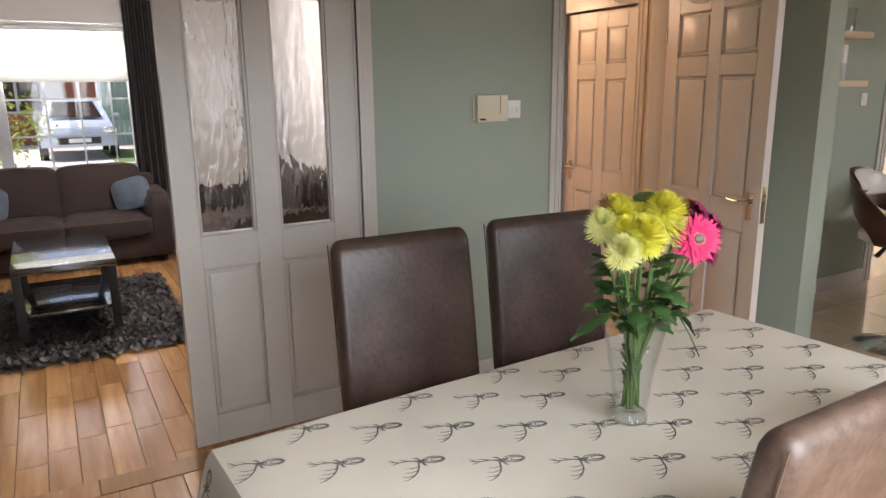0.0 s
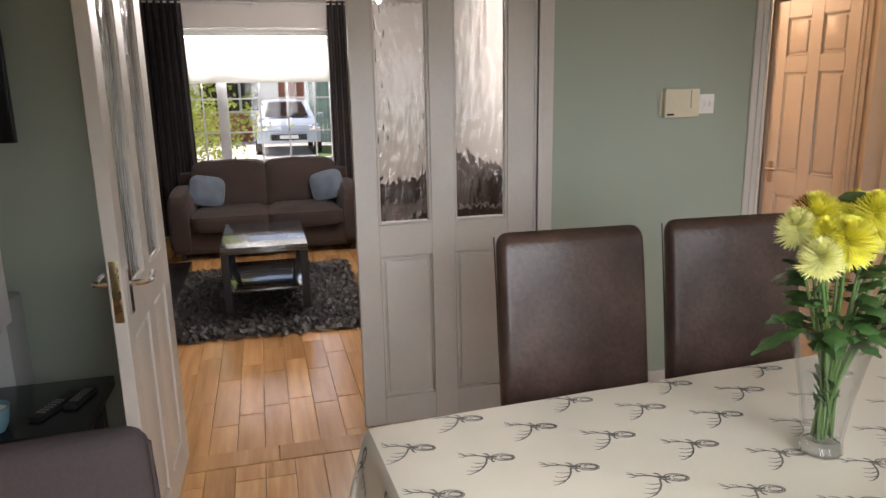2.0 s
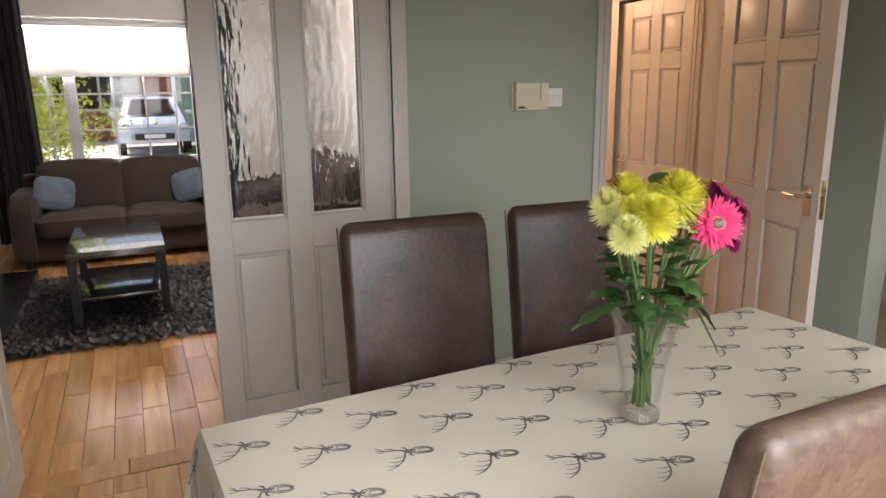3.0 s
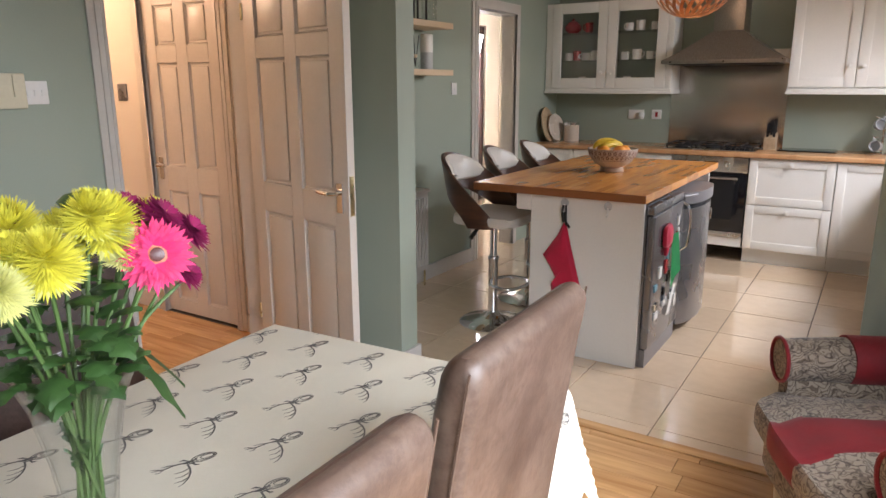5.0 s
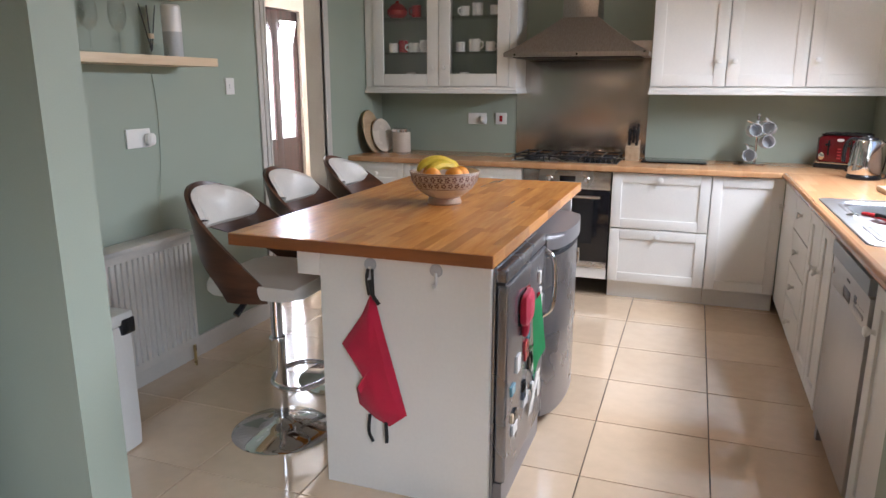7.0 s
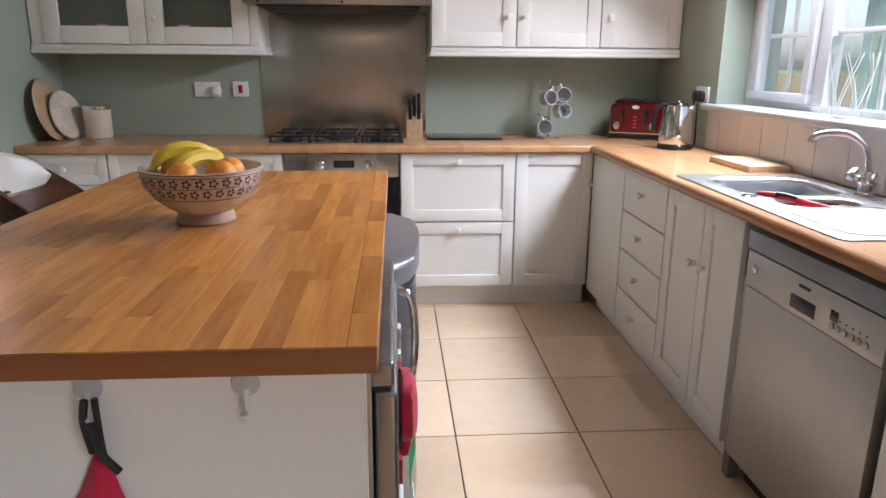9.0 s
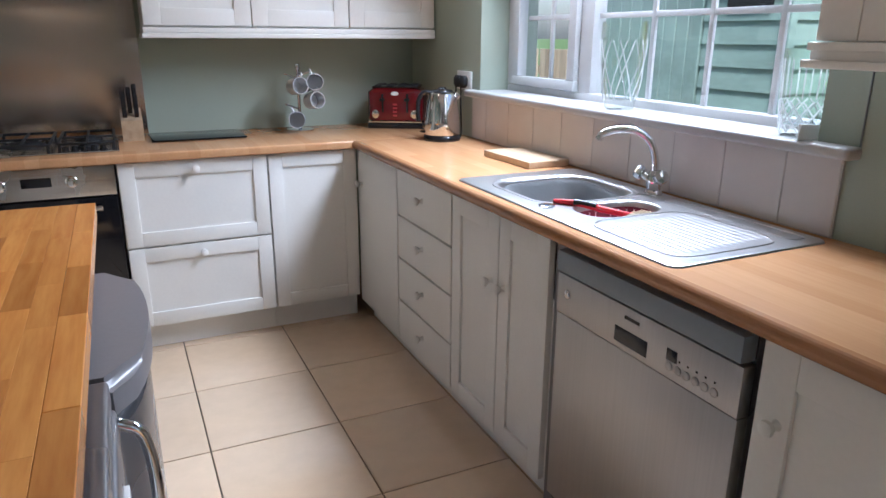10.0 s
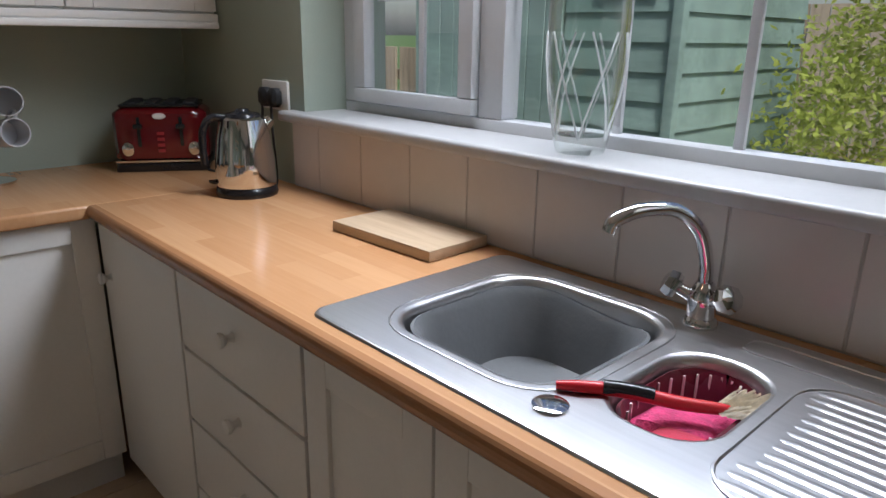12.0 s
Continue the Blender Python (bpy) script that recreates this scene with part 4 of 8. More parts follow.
# dishwasher
dw = thing("dishwasher", (5.085, 0.15, 0), "stainless steel dishwasher with a grey control strip", "dishwasher")
DX0, DX1, DF = 4.787, 5.397, 0.405
part("body", boxed(DX0 + 0.004, WINY + 0.02, 0.09, DX1 - 0.004, DF - 0.03, 0.858), M["fridge"], dw)
part("top_strip", boxed(DX0 + 0.006, DF - 0.03, 0.790, DX1 - 0.006, DF + 0.010, 0.846, 0.006), M["dish_strip"], dw, "blue grey plastic top strip")
dd = part("door", boxed(DX0 + 0.004, DF - 0.03, 0.11, DX1 - 0.004, DF, 0.672, 0.003), M["dish"], dw, "brushed steel door panel")
pn = part("control_panel", boxed(DX0 + 0.004, DF - 0.03, 0.674, DX1 - 0.004, DF + 0.002, 0.783, 0.003), M["dish"], dw, "warm grey control panel")
part("handle_recess", boxed(5.045, DF + 0.001, 0.690, 5.155, DF + 0.0035, 0.728, 0.001), M["black"], pn, "dark recessed grip")
part("display", boxed(4.955, DF + 0.001, 0.716, 4.985, DF + 0.0035, 0.742, 0.0006), M["black_gloss"], pn)
for i in range(6):
    part("button", moved(lathe(bm_new(), [(0.010, 0), (0.010, 0.003), (0.008, 0.0045)], n=14), facing((4.975 - i * 0.025, DF + 0.0018, 0.703), NY) @ pose(0, 0, 0, 90, 0, 0)), M["dish"], pn)
part("button", moved(lathe(bm_new(), [(0.012, 0), (0.012, 0.004), (0.009, 0.006)], n=16), facing((5.345, DF + 0.0018, 0.735), NY) @ pose(0, 0, 0, 90, 0, 0)), M["chrome"], pn, "round power button")
part("brand_strip", boxed(5.075, DF + 0.001, 0.754, 5.125, DF + 0.003, 0.762), M["black"], pn)
for i in range(5):
    part("indicator", boxed(4.945 - i * 0.024, DF + 0.0015, 0.722, 4.949 - i * 0.024, DF + 0.003, 0.726), M["black"], pn)
part("plinth", boxed(DX0 + 0.004, DF - 0.09, 0.0, DX1 - 0.004, DF - 0.075, 0.105), M["black_matt"], dw)
part("side_strip", boxed(5.400, DF - 0.06, 0.0, 5.440, DF - 0.024, 0.862), M["fridge_top"], dw)

# ---- island ----
IX0, IX1, IY0, IY1, IZ = 4.410, 6.11, 1.487, 2.44, 0.915
isl = thing("kitchen_island", (5.2, 1.8, 0), "white painted kitchen island with open fridge bays", "kitchen island")
part("end_panel", boxed(4.462, 1.508, 0, 4.486, 2.113, IZ - 0.041, 0.0015), M["cabinet"], isl, "scuffed white end panel")
part("back_panel", boxed(4.486, 2.09, 0, 5.95, 2.112, IZ - 0.041), M["cabinet"], isl)
part("far_panel", boxed(5.93, 1.508, 0, 5.952, 2.09, IZ - 0.041), M["cabinet"], isl)
part("bearer", boxed(4.46, 2.114, 0.78, 5.95, 2.20, IZ - 0.041, 0.002), M["cabinet"], isl)
top = thing("island_worktop", (5.28, 1.96, IZ - 0.04), "oiled beech block worktop of glued staves", "worktop")
part("core", boxed(IX0 + 0.004, IY0 + 0.004, IZ - 0.040, IX1 - 0.004, IY1 - 0.004, IZ - 0.006, 0.002), M["stave_edge_shaded"], top)
# thin strip whose darker colour stands for shade on the front face
part("front_lipping", boxed(IX0 - 0.004, IY0 + 0.001, IZ - 0.0415, IX0 + 0.0005, IY1 - 0.001, IZ - 0.0015, 0.0018), M["stave_edge_shaded"], top, "front edge strip darkened for shade")

# fridges
fr = thing("small_fridge", (4.8, 1.8, 0), "grey under-counter fridge covered in magnets", "fridge")
part("body", boxed(4.492, 1.50, 0.03, 5.09, 2.05, 0.855, 0.004), M["fridge"], fr)
part("door", boxed(4.494, 1.458, 0.10, 5.088, 1.498, 0.80, 0.010, 3), M["fridge"], fr)
part("top_strip", boxed(4.494, 1.464, 0.806, 5.088, 1.505, 0.850, 0.008, 3), M["fridge"], fr, "pale blue-grey top strip")
part("trim_line", boxed(4.496, 1.470, 0.799, 5.086, 1.50, 0.807), M["black_matt"], fr)
part("foot_strip", boxed(4.50, 1.47, 0.0, 5.08, 1.52, 0.095), M["fridge_top"], fr)
part("door_handle", tube(bm_new(), curve_pts([(5.055, 1.460, 0.52), (5.055, 1.425, 0.56), (5.055, 1.415, 0.66), (5.055, 1.425, 0.76), (5.055, 1.460, 0.79)], 6), 0.010, 10), M["chrome"], fr, "curved steel handle")
f2 = thing("freezer", (5.42, 1.75, 0), "grey under-counter freezer with a bowed door", "freezer")
part("body", boxed(5.115, 1.50, 0.03, 5.715, 2.05, 0.80, 0.004), M["fridge"], f2)


def bowed(z0, z1, y_edge, y_mid, x0, x1, back):
    bm = bm_new()
    rings = []
    for z in (z0, z1):
        r = [Vector((x0, back, z))]
        for i in range(13):
            t = i / 12
            r.append(Vector((x0 + (x1 - x0) * t, y_edge + (y_mid - y_edge) * (1 - (2 * t - 1) ** 2) ** 0.6, z)))
        r.append(Vector((x1, back, z)))
        rings.append(r)
    return skin(bm, rings)


part("door", bowed(0.05, 0.742, 1.468, 1.402, 5.117, 5.713, 1.497), M["fridge"], f2)
part("grip_recess", bowed(0.742, 0.774, 1.482, 1.425, 5.121, 5.709, 1.497), M["black_matt"], f2, "dark recessed grip")
bm = bowed(0.772, 0.835, 1.462, 1.392, 5.112, 5.718, 1.60)
bmesh.ops.bevel(bm, geom=[e for e in bm.edges if all(v.co.z > 0.83 for v in e.verts)], offset=0.02, segments=3, affect="EDGES")
part("lid", bm, M["fridge_top"], f2, "dark grey curved plastic lid")
part("badge", boxed(5.56, 1.402, 0.62, 5.575, 1.422, 0.69, 0.003), M["chrome"], f2)
part("lock", moved(lathe(bm_new(), [(0.016, 0), (0.014, 0.012)], n=12), facing((5.60, 1.424, 0.36), (0, -1, 0)) @ pose(0, 0, 0, 90, 0, 0)), M["chrome"], f2)

# ---- kitchen window ----
kw = thing("window_kitchen", (6.0, -0.32, 1.12), "white double glazed window with astragal bars", "window", kind="structure")
WY0, WY1 = -0.345, -0.285
for q in ((5.12, 1.10, 6.87, 1.155), (5.12, 2.06, 6.87, 2.12), (5.12, 1.155, 5.19, 2.06), (6.80, 1.155, 6.87, 2.06), (6.235, 1.155, 6.315, 2.06)):
    part("frame_bar", boxed(q[0], WY0, q[1], q[2], WY1, q[3], 0.006), M["upvc"], kw)
bm = bm_new()
for q in ((6.318, 1.158, 6.797, 1.198), (6.318, 2.005, 6.797, 2.057), (6.318, 1.198, 6.368, 2.005), (6.745, 1.198, 6.797, 2.005)):
    box(bm, q[0], WY1 - 0.01, q[1], q[2], WY1 + 0.022, q[3], 0.006)
part("sash", bm, M["upvc"], kw, "opening casement")
for x in (6.556, 5.935, 5.672, 5.41):
    part("glazing_bar", boxed(x - 0.010, -0.323, 1.155, x + 0.010, -0.311, 2.06, 0.002), M["upvc"], kw)
for z in (1.445, 1.75):
    part("glazing_bar", boxed(5.19, -0.322, z - 0.010, 6.235, -0.312, z + 0.010, 0.002), M["upvc"], kw)
    part("glazing_bar", boxed(6.368, -0.322, z - 0.010, 6.745, -0.312, z + 0.010, 0.002), M["upvc"], kw)
for a, b in ((5.19, 6.235), (6.36, 6.75)):
    p = part("pane", boxed(a, -0.319, 1.155, b, -0.315, 2.06), M["clear"], kw, "clear glass pane")
    p.visible_shadow = False
part("window_sill", boxed(5.005, -0.284, 1.098, 6.945, -0.092, 1.128, 0.010, 3), M["sill"], kw, "painted white sill with a rounded nose")

# dining garden door, out of sight behind the walk
pd = thing("window_patio", (1.6, -0.3, 0.05), "white framed sliding garden door", "window", kind="structure")
bm = bm_new()
for q in ((0.3, 0.05, 2.9, 0.13), (0.3, 2.02, 2.9, 2.1), (0.3, 0.13, 0.38, 2.02), (2.82, 0.13, 2.9, 2.02), (1.55, 0.13, 1.65, 2.02)):
    box(bm, q[0], -0.34, q[1], q[2], -0.28, q[3], 0.004)
part("window_frame", bm, M["upvc"], pd)
for a, b in ((0.38, 1.55), (1.65, 2.82)):
    p = part("pane", boxed(a, -0.312, 0.13, b, -0.308, 2.02), M["clear"], pd)
    p.visible_shadow = False

# front window
fw = thing("window_front", (0.6, 8.45, 0.74), "white framed front window with astragal bars", "window", kind="structure")
bm = bm_new()
for q in ((-0.2, 0.74, 1.42, 0.80), (-0.2, 2.13, 1.42, 2.19), (-0.2, 0.80, -0.14, 2.13), (1.36, 0.80, 1.42, 2.13), (0.16, 0.80, 0.265, 2.13)):
    box(bm, q[0], 8.42, q[1], q[2], 8.48, q[3], 0.005)
part("window_frame", bm, M["upvc"], fw)
for x in (0.01, 0.60, 0.90, 1.19):
    part("glazing_bar", boxed(x - 0.009, 8.444, 0.80, x + 0.009, 8.456, 2.13), M["upvc"], fw)
for z in (1.10, 1.46, 1.80):
    part("glazing_bar", boxed(-0.14, 8.4445, z - 0.009, 0.16, 8.4555, z + 0.009), M["upvc"], fw)
    part("glazing_bar", boxed(0.265, 8.4445, z - 0.009, 1.36, 8.4555, z + 0.009), M["upvc"], fw)
for a, b in ((-0.14, 0.16), (0.265, 1.36)):
    p = part("pane", boxed(a, 8.448, 0.80, b, 8.452, 2.13), M["clear"], fw)
    p.visible_shadow = False
part("window_sill", boxed(-0.24, 8.27, 0.715, 1.46, 8.42, 0.742, 0.006), M["sill"], fw)

# ---- dining room ----
TM = pose(1.665, 1.535, 0, 0, 0, 3.0)
table = thing("dining_table", (0, 0, 0), "dining table hidden under a cream cloth", "table")
BASE.pop(table.name)
TL, TW, TZ = 0.868, 0.455, 0.742
part("tabletop", boxed(-TL + 0.01, -TW + 0.01, TZ - 0.04, TL - 0.01, TW - 0.01, TZ - 0.006, 0.004), M["walnut"], table)
for sx in (-1, 1):
    for sy in (-1, 1):
        part("leg", boxed(sx * (TL - 0.06) - 0.035, sy * (TW - 0.06) - 0.035, 0, sx * (TL - 0.06) + 0.035, sy * (TW - 0.06) + 0.035, TZ - 0.04, 0.004), M["walnut"], table)
table.matrix_basis = TM

cloth = thing("tablecloth", (0, 0, 0), "cream cotton tablecloth printed with grey stag heads", "tablecloth")
BASE.pop(cloth.name)
bm = bm_new()
DROP = 0.27


def cloth_point(u, v):
    """u, v on the flat cloth; beyond the edge it hangs down in folds."""
    x, y = max(-TL, min(TL, u)), max(-TW, min(TW, v))
    du, dv = u - x, v - y
    d = math.hypot(du, dv)
    z = TZ + 0.0016 * noise.noise(Vector((u * 5, v * 5, 1.0)))
    if d > 0:
        corner = min(abs(du), abs(dv)) / d
        fold = 0.016 * math.sin((u if abs(dv) >= abs(du) else v) * 17 + 1.3 * noise.noise(Vector((u * 3, v * 3, 0)))) * min(1, d / 0.2) * (1 - corner)
        out = 0.008 * min(1, d / 0.02) + (0.12 + 0.22 * corner) * d + fold
        x += du / d * out
        y += dv / d * out
        z -= d * 0.97
    return Vector((x, y, z))


us = sorted({round(-TL - DROP + i * (2 * (TL + DROP)) / 110, 4) for i in range(111)} | {-TL, TL, -TL - 0.006, TL + 0.006})
vs_ = sorted({round(-TW - DROP + i * (2 * (TW + DROP)) / 70, 4) for i in range(71)} | {-TW, TW, -TW - 0.006, TW + 0.006})
gridv = [[bm.verts.new(cloth_point(u, v)) for v in vs_] for u in us]
for i in range(len(us) - 1):
    for j in range(len(vs_) - 1):
        bm.faces.new((gridv[i][j], gridv[i + 1][j], gridv[i + 1][j + 1], gridv[i][j + 1]))
part("fabric", bm, M["linen"], cloth)


def ribbon(bm, pts, w, u0, v0, flip):
    """A flat printed stroke lying on the cloth."""
    row = []
    for i, (a, b) in enumerate(pts):
        p, q = pts[max(0, i - 1)], pts[min(len(pts) - 1, i + 1)]
        dx, dy = q[0] - p[0], q[1] - p[1]
        k = math.hypot(dx, dy) or 1
        ww = w[i] if isinstance(w, (list, tuple)) else w
        ends = []
        for s in (-1, 1):
            uu, vv = u0 + a - s * dy / k * ww, v0 + flip * (b + s * dx / k * ww)
            c = cloth_point(uu, vv)
            c.z += 0.0012
            if abs(uu) > TL:
                c.x += math.copysign(0.002, uu)
            if abs(vv) > TW:
                c.y += math.copysign(0.002, vv)
            ends.append(bm.verts.new(c))
        row.append(ends)
    for a, b in zip(row, row[1:]):
        bm.faces.new((a[0], a[1], b[1], b[0]))


def stag(bm, u0, v0):
    """A sketched stag head: muzzle rings at the origin, antlers trailing behind."""
    ca, sa = math.cos(radians(-22)), math.sin(radians(-22))

    def stroke(pts, w):
        ribbon(bm, [(ca * a - sa * b, sa * a + ca * b) for a, b in pts], w, u0, v0, 1)

    for rx, ry, cx, w in ((0.024, 0.0135, -0.024, 0.0013), (0.019, 0.0095, -0.022, 0.0010), (0.013, 0.0065, -0.018, 0.0012)):
        stroke([(cx + rx * math.cos(t * 0.45 - 2.9), 0.001 + ry * math.sin(t * 0.45 - 2.9)) for t in range(14)], w)
    stroke([(-0.036, 0.003), (-0.046, 0.001), (-0.058, 0.0), (-0.066, 0.002)], [0.0018, 0.0036, 0.0044, 0.0016])
    stroke([(-0.040, -0.006), (-0.050, -0.007), (-0.058, -0.006)], [0.0012, 0.0026, 0.0012])
    stroke([(-0.052, 0.004), (-0.060, 0.013), (-0.067, 0.014)], [0.0012, 0.0026, 0.0007])
    stroke([(-0.050, -0.006), (-0.046, -0.017), (-0.040, -0.020)], [0.0012, 0.0026, 0.0007])
    stroke([(-0.060, 0.002), (-0.078, 0.005), (-0.098, 0.003), (-0.119, 0.008)], [0.0020, 0.0018, 0.0016, 0.0008])
    for tine in ([(-0.078, 0.005), (-0.088, 0.011), (-0.100, 0.012)], [(-0.098, 0.003), (-0.108, -0.003), (-0.116, -0.003)], [(-0.104, 0.004), (-0.112, 0.012), (-0.120, 0.015)],
                 [(-0.060, -0.022), (-0.074, -0.026), (-0.088, -0.024)], [(-0.064, -0.036), (-0.078, -0.042), (-0.092, -0.040)], [(-0.072, -0.052), (-0.086, -0.057), (-0.098, -0.055)]):
        stroke(tine, [0.0014, 0.0012, 0.0006])
    stroke([(-0.058, -0.006), (-0.059, -0.024), (-0.064, -0.040), (-0.074, -0.056), (-0.088, -0.068), (-0.097, -0.070)], [0.0020, 0.0019, 0.0018, 0.0016, 0.0012, 0.0006])


bm = bm_new()
for j in range(-9, 10):
    for i in range(-5, 6):
        u0, v0 = -0.607 + 0.575 + i * 0.2875 + (0.14375 if j % 2 else 0.0), 0.409 - 0.37 + j * 0.0925
        if abs(u0 - 0.06) < TL + DROP - 0.08 and abs(v0) < TW + DROP - 0.08 and not (abs(u0 - 0.05) > TL - 0.08 and abs(v0 - 0.02) > TW - 0.06):
            stag(bm, u0, v0)
part("print", bm, M["ink"], cloth, "grey stag head print", smooth=False)
cloth.matrix_basis = TM


def dining_chair(label, hide):
    """Seat centre at the origin, back at +y."""
    ob = thing("dining_chair", (0, 0, 0), label, "chair", "chairs round the table")
    BASE.pop(ob.name)
    part("seat", puffed(-0.215, -0.22, 0.42, 0.215, 0.20, 0.50, 0.012, 0.025, 7), hide, ob)
    bm = bm_new()
    rings = []
    for z, o in [(0.0, 0.0)] + [(0.05 * k, 0.0) for k in range(1, 14)] + [(0.672, 0.001), (0.685, 0.006), (0.694, 0.014), (0.70, 0.026)]:
        q = []
        for cx, cy, a0 in ((0.200, 0.036, 0), (-0.200, 0.036, 90), (-0.200, 0.028, 180), (0.200, 0.028, 270)):
            for k in range(5):
                a = radians(a0 + 22.5 * k)
                q.append(Vector((cx * (1 - o * 1.2) + (0.028 - o * 0.5) * math.cos(a), cy + (0.028 - o * 0.95) * math.sin(a), z)))
        rings.append(q)
    skin(bm, rings)
    for v in bm.verts:
        t = v.co.z / 0.7
        v.co.y += 0.075 * t + 0.018 * t * t
        v.co.x *= 1 - 0.035 * t
        if t > 0.9:
            v.co.z -= 0.10 * (v.co.x / 0.215) ** 4 * 0.12
    part("backrest", moved(bm, pose(0, 0.165, 0.405)), hide, ob, "creased brown back")
    for s in (-1, 1):
        sm = bm_new()
        tube(sm, [(s * 0.221, 0.195 + 0.02 + 0.093 * t - 0.018 * t * (1 - t), 0.43 + 0.655 * t) for t in (0, 0.25, 0.5, 0.75, 1)], 0.0022, 5)
        part("seam", sm, hide, ob)
    for sx in (-1, 1):
        for sy, lean in ((-1, 0), (1, 0.03)):
            bm = bm_new()
            x, y = sx * 0.185, sy * 0.18
            skin(bm, [[Vector((x + a * h, y + b * h + dy, z)) for a, b in ((-1, -1), (1, -1), (1, 1), (-1, 1))] for z, h, dy in ((0, 0.015, lean), (0.425, 0.021, 0))])
            part("leg", bm, M["walnut"], ob)
    return ob


ch = dining_chair("dark brown leather high-backed dining chair at the table", M["leather"])
ch.matrix_basis = pose(1.408, 1.985, 0, 0, 0, -2)
copy_thing(ch, pose(1.945, 2.000, 0, 0, 0, -3))
wc = dining_chair("brown dining chair with pale worn cracked leather", M["worn_leather"])
wc.matrix_basis = pose(1.48, 1.245, 0, 0, 0, 181)
copy_thing(wc, pose(2.035, 1.285, 0, 0, 0, 182))
ch2 = dining_chair("plum-brown suede dining chair standing by the side table", M["plum_suede"])
ch2.matrix_basis = pose(0.19, 1.62, 0, 0, 0, 184)

# television
tv = thing("television", (-0.72, 3.33, 1.34), "black flat television on a wall bracket", "television")
part("screen", boxed(-1.25, 3.262, 1.345, -0.262, 3.270, 1.96, 0.002), M["screen"], tv, "dark glossy screen")
part("bezel", boxed(-1.258, 3.268, 1.337, -0.254, 3.30, 1.968, 0.006), M["black"], tv)
part("bracket", boxed(-0.95, 3.30, 1.5, -0.55, SP, 1.8), M["black_matt"], tv)

# side table with lamp, speaker and bits
st = thing("side_table", (-0.45, 2.93, 0), "black side table under the television", "table")
part("tabletop", boxed(-0.98, 2.66, 0.455, 0.0, 3.10, 0.495, 0.003), M["black"], st)
for x in (-0.95, -0.055):
    for y in (2.69, 3.045):
        part("leg", boxed(x - 0.022, y - 0.022, 0, x + 0.022, y + 0.022, 0.455, 0.002), M["black"], st)
lp = thing("table_lamp", (-0.50, 2.98, 0.495), "table lamp with a white rectangular shade", "lamp")
bm = bm_new()
for q in ((-0.70, 2.86, -0.695, 3.10), (-0.305, 2.86, -0.30, 3.10), (-0.695, 2.86, -0.305, 2.865), (-0.695, 3.095, -0.305, 3.10)):
    box(bm, q[0], q[1], 0.735, q[2], q[3], 1.01)
part("shade", bm, M["shade"], lp, "white fabric shade")
part("stand", lathe(bm_new(), [(0.07, 0.495), (0.07, 0.51), (0.012, 0.52), (0.012, 0.80)], (-0.50, 2.98, 0), 20), M["chrome"], lp)
spk = thing("loudspeaker", (-0.50, 3.19, 0.0), "pale grey loudspeaker behind the lamp", "loudspeaker")
part("cabinet", boxed(-0.72, 3.115, 0.0, -0.325, 3.30, 0.79, 0.008), M["speaker"], spk)
bm = lathe(bm_new(), [(0.125, 0), (0.125, 0.008), (0.112, 0.010), (0.105, 0.004), (0.03, -0.012), (0.0, -0.010)], n=36)
part("cone", moved(bm, facing((-0.49, 3.115, 0.63), (0, -1, 0)) @ pose(0, 0, 0, 90, 0, 0)), M["speaker"], spk, "round grey speaker cone")
part("dust_cap", moved(lathe(bm_new(), [(0.035, 0), (0.028, 0.016), (0.0, 0.022)], n=20), facing((-0.49, 3.112, 0.63), (0, -1, 0)) @ pose(0, 0, 0, 90, 0, 0)), M["black_matt"], spk)
cp = thing("candle_cup", (-0.27, 2.735, 0.495), "blue glazed cup holding a white candle", "candle")
part("cup", lathe(bm_new(), [(0.030, 0.495), (0.042, 0.52), (0.050, 0.575), (0.047, 0.575), (0.040, 0.525), (0.0, 0.515)], (-0.27, 2.735, 0), 26), M["blue_cup"], cp)
part("wax", lathe(bm_new(), [(0.045, 0.556), (0.045, 0.562)], (-0.27, 2.735, 0), 22), M["wax"], cp)
for i, (x, y, a, ln) in enumerate(((-0.13, 2.86, -22, 0.21), (-0.065, 2.90, -14, 0.15))):
    rc = thing("remote_control", (x, y, 0.495), "black remote control lying on the side table", "remote", "remotes")
    mm = pose(x, y, 0.495, 0, 0, a)
    part("case", moved(boxed(-0.022, -ln / 2, 0, 0.022, ln / 2, 0.018, 0.006), mm), M["black_matt"], rc)
    bm = bm_new()
    for r in range(6):
        for q in range(3):
            box(bm, -0.014 + q * 0.011, -ln / 2 + 0.03 + r * 0.018, 0.018, -0.008 + q * 0.011, -ln / 2 + 0.038 + r * 0.018, 0.0205)
    part("buttons", moved(bm, mm), M["fridge_top"], rc)

# thermostat and switch on the wall
th = thing("thermostat", (2.46, SP, 1.40), "yellowed plastic room thermostat on the green wall", "thermostat")
part("case", boxed(2.369, SP - 0.034, 1.352, 2.548, SP - 0.004, 1.482, 0.006, 3), M["old_white"], th)
part("slider", boxed(2.500, SP - 0.040, 1.395, 2.510, SP - 0.033, 1.475, 0.002), M["old_white"], th)
part("label", boxed(2.380, SP - 0.0355, 1.362, 2.415, SP - 0.034, 1.370), M["black"], th)
part("backplate", boxed(2.362, SP - 0.006, 1.360, 2.556, SP, 1.478, 0.002), M["old_white"], th)


